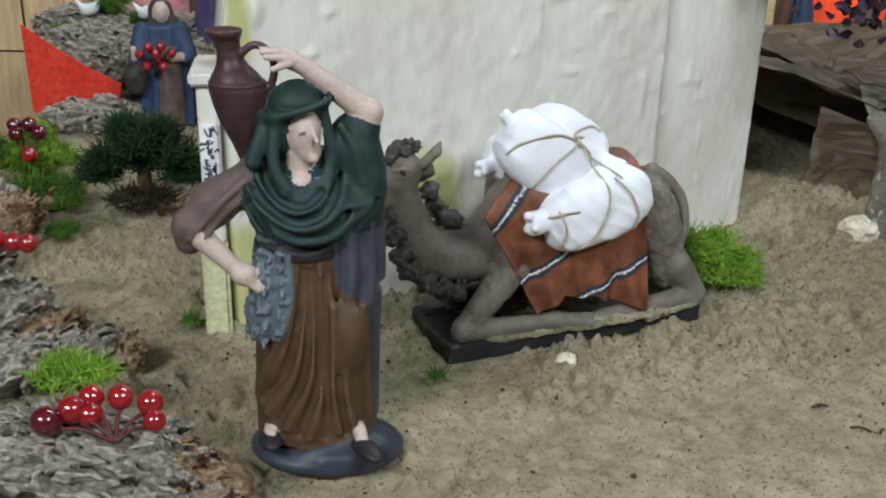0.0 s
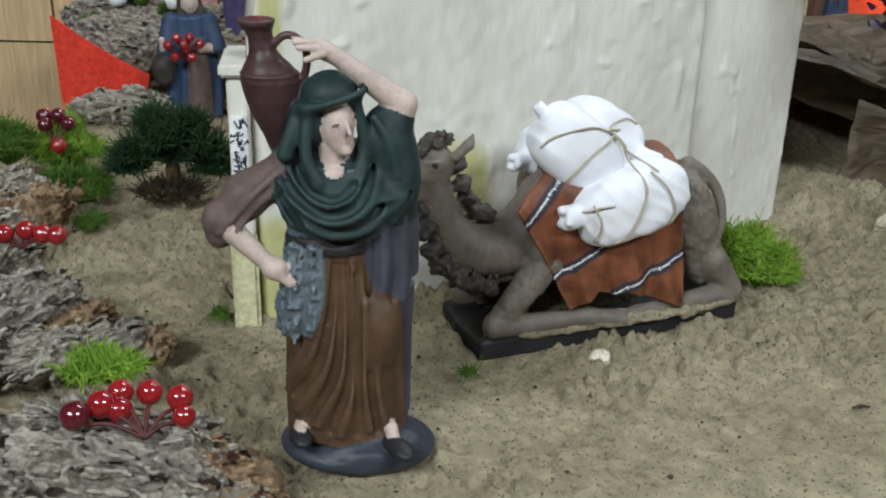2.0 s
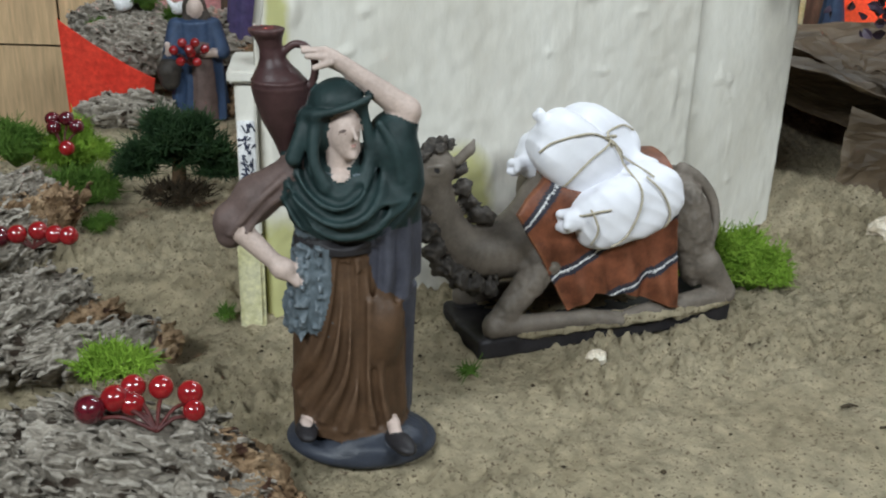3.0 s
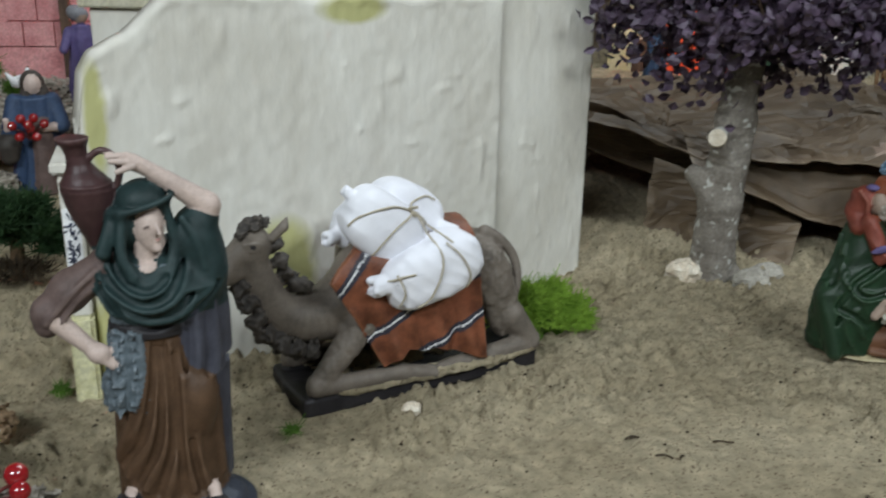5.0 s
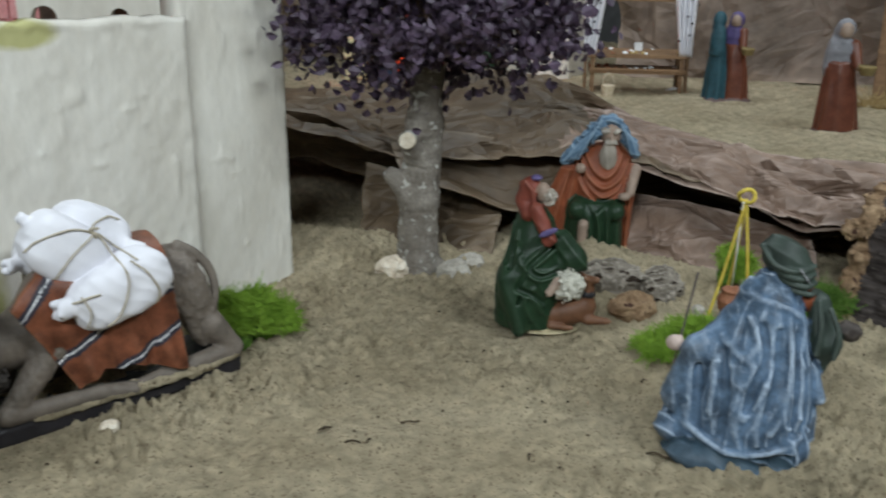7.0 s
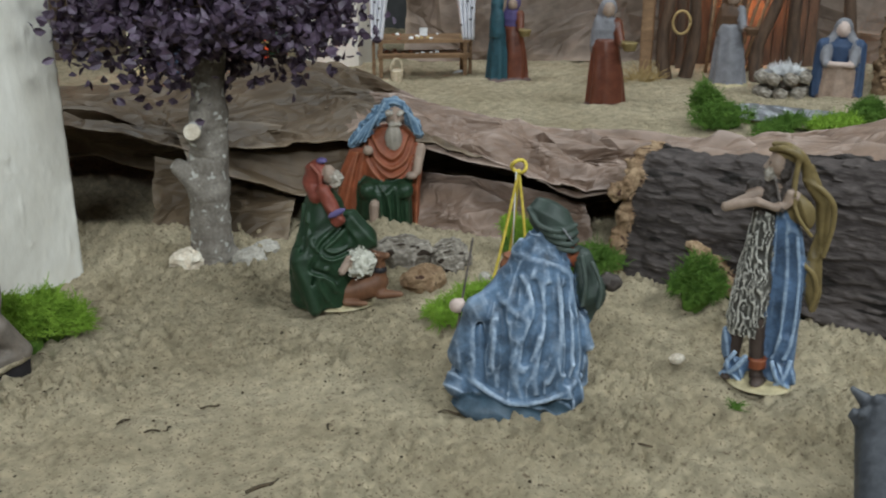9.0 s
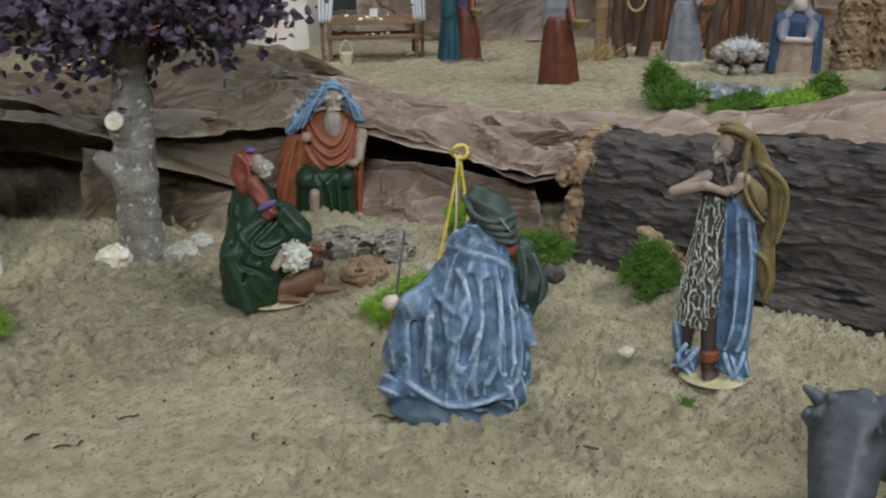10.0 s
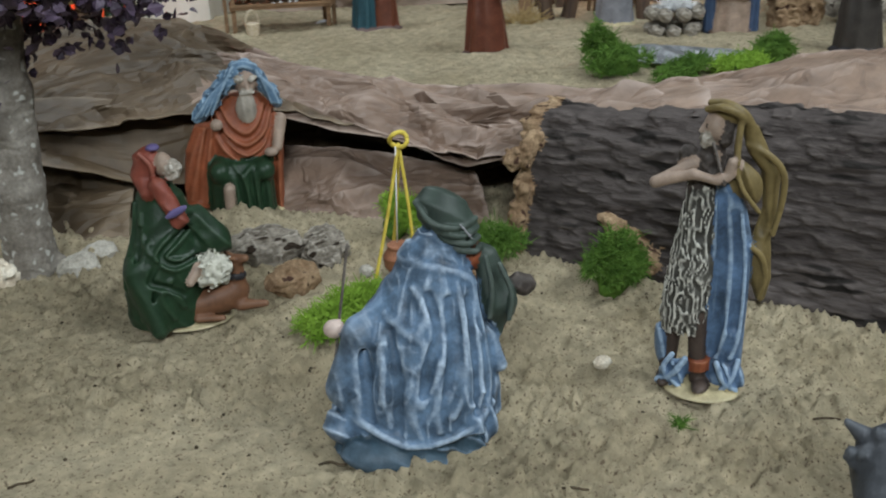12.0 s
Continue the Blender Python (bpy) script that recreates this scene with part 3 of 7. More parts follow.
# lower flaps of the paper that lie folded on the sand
# this first flap takes the dark paper to paint in its shadowy look
paper_sheet("paper_fold", [(0.565, 1.15, 0.0), (0.63, 1.07, -0.004), (0.72, 1.03, -0.004)], [(0.60, 1.22, 0.085), (0.68, 1.15, 0.07), (0.76, 1.09, 0.035)], PAPER_DARK, 0.013, 0.04, 1.2, "folded flap of crumpled paper beside the tree, darkened in colour for shade", None, 0.5, 11, 2)
paper_sheet("paper_fold", [(0.85, 1.0, -0.004), (0.94, 0.90, -0.004), (1.035, 0.75, -0.004)], [(0.90, 1.06, 0.062), (0.995, 0.96, 0.058), (1.075, 0.83, 0.045)], PAPER_RED, 0.014, 0.045, 1.2, "crumpled paper flap lying on the sand by the log", None, 0.5, 14)
paper_sheet("paper_fold", [(0.90, 1.00, 0.112), (0.965, 0.915, 0.095), (1.02, 0.83, 0.075), (1.06, 0.77, 0.07), (1.12, 0.68, 0.125), (1.20, 0.58, 0.135)], [(0.95, 1.16, 0.150), (1.03, 1.05, 0.132), (1.10, 0.93, 0.122), (1.17, 0.84, 0.12), (1.26, 0.78, 0.12), (1.36, 0.73, 0.124)], PAPER_RED, 0.018, 0.055, 1.3, "reddish crumpled paper layer along the terrace edge", None, 0.5, 17)
paper_sheet("paper_fold", [(1.16, 0.60, 0.125), (1.22, 0.45, 0.14), (1.28, 0.28, 0.15), (1.32, 0.10, 0.15)], [(1.34, 0.70, 0.122), (1.50, 0.60, 0.135), (1.64, 0.46, 0.15), (1.72, 0.2, 0.15)], PAPER_RED, 0.014, 0.07, 1.3, "crumpled paper heap above the cork log", None, 0.5, 21)


def terrace_z(y):
    return 0.135 - 0.05 * y


def terrace():
    nu, nv = 260, 150
    s, v = np.meshgrid(np.linspace(0, 1, nu), np.linspace(0, 1, nv) ** 1.3, indexing="ij")
    c = poly_at(CREST, s)
    away = c[..., :2] - np.array([0.25, -0.1])
    far = c[..., :2] + away / np.linalg.norm(away, axis=-1)[..., None] * 1.7
    p = np.zeros((nu, nv, 3))
    p[..., :2] = c[..., :2] * (1 - v[..., None]) + far * v[..., None]
    drop = np.clip(v / 0.06, 0, 1)
    z = np.maximum(terrace_z(p[..., 1]), 0.02) + 0.006 * fbm(p, 14, 3) + 0.004 * np.maximum(ridged(p, 60, 2), 0)
    p[..., 2] = (c[..., 2] - 0.012) * (1 - drop) + z * drop
    tagged(solid("terrace_ground", p.reshape(-1, 3).tolist(), grid_faces(nu, nv), SAND), "sand-strewn upper terrace of the display", kind="structure")


terrace()

# ---------------------------------------------------------------- plastered house
HOUSE = pose(-0.046, 0.76, 0, 0, 0, 26.8)


def plaster_slab(name, s0, s1, tops, thick, y0, material, label, relief=0.0016, nu=150, nv=110, m=HOUSE, back=None):
    """A wall panel whose upper edge follows tops (s, z), with trowelled relief on its face."""
    s, v = np.meshgrid(np.linspace(s0, s1, nu), np.linspace(0, 1, nv), indexing="ij")
    top = np.interp(s, [a for a, _ in tops], [b for _, b in tops])
    top = top + 0.003 * vnoise(np.stack([s * 60, s * 0, s * 0], -1), 1.0)
    z = -0.02 + (top + 0.02) * v
    p = np.stack([s, np.zeros_like(s), z], -1)
    rl = relief * (0.5 * fbm(p, (16, 1, 13), 3) + 0.45 * fbm(p, (110, 1, 90), 2))
    rl = rl + 0.0018 * np.clip((vnoise(p + 2, (75, 1, 95)) - 0.66) / 0.2, 0, 1) + 0.0022 * np.clip((vnoise(p + 5, (90, 1, 16)) - 0.62) / 0.2, 0, 1)
    rl = rl + 0.0035 * np.clip((vnoise(p, (40, 1, 30)) - 0.62) / 0.3, 0, 1) * (v > 0.5)
    rl = rl + 0.004 * np.clip(1 - (top - z) / 0.012, 0, 1) * (0.5 + vnoise(p, (50, 1, 50)))
    rim = np.minimum(np.minimum(s - s0, s1 - s), top - z)
    y = y0 - rl + 0.005 * np.clip(1 - rim / 0.006, 0, 1) ** 2
    front = np.stack([s, y, z], -1).reshape(-1, 3)
    rear = np.stack([s, np.full_like(s, y0 + thick), z], -1).reshape(-1, 3)
    f = grid_faces(nu, nv)
    n = nu * nv
    faces = [tuple(q) for q in f] + [tuple(q[::-1] + n) for q in f]
    ring = [i * nv for i in range(nu)] + [(nu - 1) * nv + j for j in range(1, nv)] + [i * nv + nv - 1 for i in range(nu - 2, -1, -1)] + [j for j in range(nv - 2, 0, -1)]
    for a, b in zip(ring, ring[1:] + ring[:1]):
        faces.append((a, a + n, b + n, b))
    ob = solid(name, np.concatenate([front, rear]).tolist(), faces, material)
    ob.matrix_world = m
    return tagged(ob, label, kind="structure")


def wall_material():
    """White plaster, with yellow-green stains where water ran."""
    m = PLASTER.copy()
    m.name = "stained_plaster"
    nt = m.node_tree
    b = nt.nodes["Principled BSDF"]
    old = b.inputs["Base Color"].links[0].from_socket
    tc = nt.nodes.new("ShaderNodeTexCoord")
    n = nt.nodes.new("ShaderNodeTexNoise")
    n.inputs["Scale"].default_value, n.inputs["Detail"].default_value = 30, 6
    nt.links.new(tc.outputs["Object"], n.inputs["Vector"])
    total = None
    for c, r in (((0.165, 0.0, 0.075), (0.045, 0.3, 0.07)), ((0.0, 0.0, 0.03), (0.07, 0.3, 0.07)), ((0.245, 0, 0.322), (0.045, 0.3, 0.018)), ((0.004, 0, 0.24), (0.012, 0.3, 0.06))):
        mp = nt.nodes.new("ShaderNodeMapping")
        mp.vector_type = "TEXTURE"
        mp.inputs["Location"].default_value, mp.inputs["Scale"].default_value = c, r
        nt.links.new(tc.outputs["Object"], mp.inputs["Vector"])
        g = nt.nodes.new("ShaderNodeTexGradient")
        g.gradient_type = "SPHERICAL"
        nt.links.new(mp.outputs["Vector"], g.inputs["Vector"])
        if total is None:
            total = g.outputs["Fac"]
        else:
            x = nt.nodes.new("ShaderNodeMath")
            x.operation = "MAXIMUM"
            nt.links.new(total, x.inputs[0])
            nt.links.new(g.outputs["Fac"], x.inputs[1])
            total = x.outputs[0]
    mul = nt.nodes.new("ShaderNodeMath")
    mul.operation = "MULTIPLY"
    nt.links.new(total, mul.inputs[0])
    nt.links.new(n.outputs["Fac"], mul.inputs[1])
    r = nt.nodes.new("ShaderNodeMapRange")
    r.inputs["From Min"].default_value, r.inputs["From Max"].default_value = 0.04, 0.20
    r.inputs["To Max"].default_value = 0.9
    nt.links.new(mul.outputs[0], r.inputs["Value"])
    mx = nt.nodes.new("ShaderNodeMix")
    mx.data_type = "RGBA"
    nt.links.new(r.outputs["Result"], mx.inputs[0])
    nt.links.new(old, mx.inputs[6])
    mx.inputs[7].default_value = (0.44, 0.43, 0.17, 1)
    nt.links.new(mx.outputs[2], b.inputs["Base Color"])
    return m


STAINED = wall_material()
plaster_slab("house_wall_1", -0.010, 0.424, [(-0.010, 0.24), (-0.004, 0.28), (0.006, 0.296), (0.034, 0.308), (0.05, 0.322), (0.07, 0.339), (0.1, 0.341), (0.2, 0.335), (0.424, 0.328)],
             0.02, 0.0, STAINED, "off-white plaster wall panel with a chipped top corner")
plaster_slab("house_wall_2", 0.418, 0.560, [(0.42, 0.47), (0.57, 0.47)], 0.03, 0.011, PLASTER, "taller off-white plaster wall strip", 0.001, 60, 120)


def house():
    top = empty("domed_house", pose(-0.172, 1.30, 0, 0, 0, -9), "cream plaster house with a yellow-stained dome on its flat roof", "house")
    part("wall_block", box_bm((0.012, 0.01, -0.02), (0.215, 0.19, 0.276), 0.002), PLASTER, top)
    part("roof_slab", box_bm((0.0, 0.0, 0.277), (0.228, 0.2, 0.290), 0.002), PLASTER_CREAM, top, "yellowed roof slab")
    bm = bmesh.new()
    bmesh.ops.create_uvsphere(bm, u_segments=40, v_segments=20, radius=1, matrix=Matrix.Translation((0.125, 0.10, 0.289)) @ Matrix.Diagonal((0.078, 0.078, 0.062, 1)))
    bmesh.ops.delete(bm, geom=[v for v in bm.verts if v.co.z < 0.286], context="VERTS")
    part("dome", bm, PLASTER_CREAM, top, "yellow-stained plaster dome", True)
    top = empty("arched_tower", pose(0.146, 1.405, 0, 0, 0, -9), "white plaster tower front with round-arched openings", "tower")
    arch_wall(top, (0.0, 0.0), 0.30, 0.47, [(0.035, 0.036), (0.138, 0.026)])


def arch_wall(top, at, width, height, arches):
    """A wall with round-headed openings cut through: a strip outline for each bay."""
    bm = bmesh.new()
    x0, y0 = at
    edges = [0.0]
    for c, w in arches:
        edges += [c - w / 2, c + w / 2]
    edges.append(width)
    sill, spring = 0.255, 0.285

    def quad(a, b, lo_a, lo_b, hi):
        vs = [bm.verts.new((x0 + a, y0, lo_a)), bm.verts.new((x0 + b, y0, lo_b)), bm.verts.new((x0 + b, y0, hi)), bm.verts.new((x0 + a, y0, hi))]
        bm.faces.new(vs)
    for i in range(0, len(edges) - 1, 2):
        quad(edges[i], edges[i + 1], -0.02, -0.02, height)
    for c, w in arches:
        quad(c - w / 2, c + w / 2, -0.02, -0.02, sill)
        for k in range(10):
            t0, t1 = math.pi * (1 - k / 10), math.pi * (1 - (k + 1) / 10)
            quad(c + w / 2 * math.cos(t0), c + w / 2 * math.cos(t1), spring + w / 2 * math.sin(t0), spring + w / 2 * math.sin(t1), height)
    bmesh.ops.remove_doubles(bm, verts=bm.verts[:], dist=1e-5)
    ext = bmesh.ops.extrude_face_region(bm, geom=bm.faces[:])
    bmesh.ops.translate(bm, verts=[v for v in ext["geom"] if isinstance(v, bmesh.types.BMVert)], vec=(0, 0.04, 0))
    part("tower_wall", bm, PLASTER, top)
    part("tower_room", box_bm((x0 - 0.001, y0 + 0.16, 0.0), (x0 + width, y0 + 0.18, height), 0.0), DARKWOOD, top)


house()


def pilaster():
    top = empty("gate_pilaster", pose(-0.0865, 0.748, 0, 0, 0, 8), "yellowed plaster gate pilaster with a moulded cap and a tiled panel", "pilaster")
    part("shaft", box_bm((0.011, 0.0, 0.072), (0.027, 0.07, 0.20), 0.0015), PLASTER, top)
    part("plinth", box_bm((0.007, -0.004, -0.02), (0.028, 0.07, 0.072), 0.003), PLASTER_YELLOW, top, "yellow-stained plaster plinth")
    part("cap", box_bm((0.006, -0.005, 0.2), (0.03, 0.075, 0.210), 0.002), PLASTER, top)
    part("return_wall", box_bm((0.027, 0.012, -0.02), (0.047, 0.06, 0.245), 0.0025), STAINED, top)
    panel = part("tile_panel", box_bm((0.012, -0.003, 0.105), (0.0255, 0.0, 0.170), 0.0005), P_WHITE, top, "white tile panel with blue-black drawing")
    r = random.Random(3)
    verts, faces = [], []
    for k in range(46):
        x, z = r.uniform(0.0135, 0.0235), r.uniform(0.108, 0.166)
        v, f = tube_geometry(smooth_line([(x, -0.0034, z), (x + r.uniform(-.003, .003), -0.0034, z + r.uniform(-.004, .004)), (x + r.uniform(-.004, .004), -0.0034, z + r.uniform(-.006, .006))], 3), 0.0006, 4)
        faces += [tuple(i + len(verts) for i in q) for q in f]
        verts += v
    solid("ink_drawing", verts, faces, TILE_INK, panel, "blue-black painted drawing")


pilaster()

# ---------------------------------------------------------------- statues
def local(x, y, rz, z=0.0):
    return pose(x, y, z, 0, 0, rz)


def water_carrier():
    skirt = [(18, -7, 0, 37, 25), (45, -8, 0, 36, 25), (80, -8, 0, 35, 24), (112, -9, 0, 31, 22), (147, -12, 0, 23, 17)]
    shawl = [(150, -8, -2, 22, 17), (162, -7, -3, 34, 25), (178, -6, -3, 41, 27), (193, -8, 3, 36, 20), (203, -13, 8, 26, 13)]
    apron = [(92, -31, -6, 15, 17), (106, -30, -6, 17, 19), (128, -27, -5, 16, 18), (147, -24, -4, 15, 16)]
    cape = [(110, 15, 2, 18, 18), (140, 15, 2, 19, 19), (168, 14, 2, 19, 19)]
    side = lambda p: np.where(p[..., 2] > 158, 3, 4)
    forms = [
        robe(skirt, 1, k=4, fold=drapes(0.5, (0.10, 0.02, -0.02), 2.0)),
        ell((15, -12, 92), (12, 13, 24), 1, (0, 6, 0), 8),
        *folds(skirt, 1, [[(-14, 144), (-17, 112), (-27, 80), (-41, 58)], [(-10, 144), (-12, 104), (-19, 68), (-36, 40)], [(-7, 144), (-6, 104), (-9, 66), (-24, 32)], [(-3, 138), (-1, 100), (-1, 62), (-10, 26)],
                          [(5, 112), (3, 74), (8, 28)], [(23, 108), (25, 72), (28, 32)], [(-26, 96), (-36, 70), (-42, 50)], [(12, 70), (13, 46), (18, 26)]],
               [[(-12, 140), (-15, 108), (-23, 74), (-39, 48)], [(-9, 140), (-9, 104), (-14, 66), (-30, 35)], [(-5, 140), (-3, 102), (-5, 62), (-17, 28)], [(1, 130), (1, 98), (1, 62), (0, 26)], [(8, 66), (10, 46), (13, 26)]], 2.3, 3.5, 2.4),
        ell((1, 2, 5), (50, 36, 13), 0, (0, 3, 0), 2), ell((8, -6, 11), (34, 26, 10), 0, k=6, fold=tufts(0.6, (0.05, 0.2, 0.1))),
        ell((-35, -22, 24), (7, 12, 4.5), 8, (0, 0, 14), 1), ell((25, -31, 19), (7.5, 15, 5), 8, (0, 0, 28), 1),
        ell((-35, -19, 28), (4, 7, 3), 5, (0, 0, 14), 1), cap((22, -25, 22), (21, -18, 26), 4.2, 4.2, 5, 1),
        robe([(140, -13, 0, 25, 17), (160, -13, 0, 27, 19), (192, -10, 0, 26, 18)], 2, fold=tufts(1.2, (0.2, 0.2, 0.2))),
        robe(apron, 2, 0, 0, 2, tufts(2.4, (0.26, 0.26, 0.20))),
        *folds(apron, 2, [[(-20, 146), (-20, 118), (-24, 96)], [(-36, 140), (-38, 116), (-42, 96)]], [[(-28, 146), (-29, 118), (-32, 94)]], 2.0, 3, 2.2),
        robe([(143, -13, -1, 27, 20), (151, -13, -1, 27, 20)], 8, k=1.5),
        robe([(18, 22, 14, 13, 12), (80, 24, 13, 12, 12), (112, 24, 12, 13, 13)], 4, 4, 0.08),
        robe(cape, side, k=3), robe([(122, 31, 8, 8, 14), (150, 30, 8, 9, 15), (180, 27, 6, 10, 14)], side, k=4),
        *folds(cape, 4, [[(3, 158), (1, 134), (0, 112)], [(16, 160), (17, 134), (15, 112)], [(28, 162), (29, 136), (28, 112)]], [[(9, 158), (8, 134), (7, 112)], [(23, 160), (24, 130), (22, 112)]], 1.8, 4, 2.0),
        robe(shawl, 3, k=5), ell((20, 2, 200), (17, 17, 26), 3, (0, -8, 0), 6), ell((26, 0, 182), (12, 16, 20), 3, (0, 10, 0), 6),
        *folds(shawl, 3, [[(-40, 205), (-33, 188), (-15, 177), (2, 186), (9, 207)], [(-44, 200), (-38, 180), (-15, 166), (8, 176), (17, 206)], [(-46, 192), (-39, 171), (-13, 157), (14, 165), (30, 190)],
                          [(-45, 182), (-34, 163), (-16, 153)], [(12, 168), (26, 174), (36, 184)]],
               [[(-42, 203), (-36, 184), (-15, 171), (5, 181), (13, 207)], [(-45, 196), (-39, 176), (-14, 161), (11, 170), (24, 200)], [(-36, 200), (-28, 187), (-13, 180), (0, 187), (6, 204)], [(-42, 178), (-28, 159), (-10, 151), (12, 158), (32, 178)]], 2.6, 3, 2.6),
        ell((-19, 6, 218), (18, 18, 24), 3, (0, 12, 0), 3), ell((-13, 2, 233), (16, 17, 13), 3, (0, -10, 0), 2),
        rope([(-34, 0, 224), (-29, -10, 227), (-18, -17, 230), (-6, -19, 234), (4, -14, 237), (6, -4, 237)], [2.6, 2.4, 2.2, 2.0, 1.8, 1.6], 3, 2),
        rope([(-30, -6, 226), (-34, -10, 214), (-38, -12, 202)], [4, 4.5, 5], 3, 3), rope([(-24, -12, 226), (-26, -15, 214), (-26, -18, 200), (-20, -21, 188)], [2.8, 3.2, 3.4, 3], 3, 6), rope([(2, -10, 232), (5, -10, 216), (6, -12, 202), (1, -17, 189)], [2.8, 3.2, 3.6, 3], 3, 6),
        ell((-9, -8, 217), (9.5, 12, 14), 5, (0, 6, 16), 0.8), ell((-6, -12, 207), (6.2, 6.5, 6), 5, (0, 0, 12), 4), cap((-3.6, -18.4, 221), (-1.8, -20.4, 215.4), 0.8, 1.3, 5, 2), ell((-4, -17, 204.5), (2.8, 2.4, 2.2), 5, k=2.5),
        cap((-11, -8, 204), (-12, -6, 188), 7.5, 9, 5, 1), ell((-12, -15, 190), (7.5, 6, 6), 5, k=1),
        ell((-9.0, -19.2, 219.0), (2.0, 1.0, 0.5), 7, k=0.4), ell((0.2, -16.2, 219.4), (1.0, 0.9, 0.5), 7, k=0.4), ell((-3.6, -18.4, 210.4), (1.8, 0.8, 0.45), 10, k=0.4),
        cap((-38, 0, 190), (-62, -4, 175), 11, 13, 7, 4, drapes(1.0, (0.20, 0.05, -0.1))), cap((-62, -4, 175), (-75, -7, 162), 13, 11, 7, 4, drapes(1.0, (0.20, 0.05, -0.1))), cap((-76, -8, 162), (-77, -9, 154), 10, 8.5, 7, 4),
        rope([(-44, -12, 190), (-58, -17, 178), (-76, -18, 158)], 1.8, 7, 3), rope([(-42, -11, 182), (-56, -16, 172), (-68, -18, 156)], 1.8, 7, 3),
        cap((-73, -12, 160), (-50, -17, 138), 7.4, 5.0, 5, 1), ell((-46, -18, 135), (7.5, 6.5, 7), 5, k=3), cap((-44, -20, 132), (-38, -21, 127), 3.2, 2.6, 5, 2),
        cap((23, 2, 212), (28, 2, 226), 9, 8.4, 5, 2), cap((28, 2, 227), (-8, -2, 254), 8.4, 5.0, 5, 3), ell((-15, -3, 258), (8.5, 5.5, 5.5), 5, (0, 30, 0), 3),
        cap((-19, -7, 260), (-29, -6, 260), 2.3, 1.8, 5, 1.2), cap((-19, -3, 263), (-31, -1, 262), 2.3, 1.8, 5, 1.2), cap((-16, -8, 257), (-25, -9, 254), 2.3, 1.8, 5, 1.2),
        ell((22, 3, 216), (13, 13, 11), 3, (0, -14, 0), 3), rope([(12, -10, 222), (20, -13, 208), (24, -14, 190)], 2.0, 3, 3),
        robe([(196, -40, 9, 6.5, 6.5), (208, -41, 8, 10, 10), (220, -43, 7, 13.8, 13.8), (230, -44, 6, 16, 16), (238, -45, 6, 17, 17), (244, -46, 5, 16, 16), (249, -47, 5, 12.8, 12.8), (253, -48, 5, 9.6, 9.6), (257, -49, 5, 7.6, 7.6), (263, -50, 5, 6.8, 6.8), (268, -51, 5, 7.8, 7.8), (271, -52, 5, 10, 10), (274, -52, 5, 10.6, 10.6)], 6, k=1.5),
        robe([(240.5, -45.5, 5.5, 17.2, 17.2), (241.3, -45.5, 5.5, 17.2, 17.2)], 6, k=0.8), robe([(244, -46, 5, 16.4, 16.4), (244.8, -46, 5, 16.4, 16.4)], 6, k=0.8),
        rope([(-44, 4, 259), (-37, 3, 265), (-30, 2, 264), (-25, 2, 256), (-26, 3, 245), (-31, 4, 237)], 2.3, 6, 1.5)]
    sculpt("water_carrier_statue", forms, [P_BASE, P_SKIRT, P_FLEECE, P_SCARF, P_CAPE, P_SKIN, P_JUG, P_SLEEVE, P_BLACK, P_DHAIR, P_LIP], 1.0, local(0.038, 0.562, 6.1),
           "painted clay statue of a water carrier shouldering a dark jug", "statue")


water_carrier()

CAMEL = local(0.217, 0.779, 21.4)


def polygon_distance(pts):
    pts = np.array(pts, float)

    def f(x, z):
        q = np.stack([x, z], -1)
        d = np.full(x.shape, 1e9)
        inside = np.zeros(x.shape, bool)
        for a, b in zip(pts, np.roll(pts, -1, 0)):
            e = b - a
            w = q - a
            t = np.clip((w @ e) / (e @ e), 0, 1)
            d = np.minimum(d, np.linalg.norm(w - t[..., None] * e, axis=-1))
            cond = (a[1] > q[..., 1]) != (b[1] > q[..., 1])
            xx = a[0] + (q[..., 1] - a[1]) / np.where(e[1] == 0, 1e-9, e[1]) * e[0]
            inside ^= cond & (q[..., 0] < xx)
        return np.where(inside, -d, d)
    return f


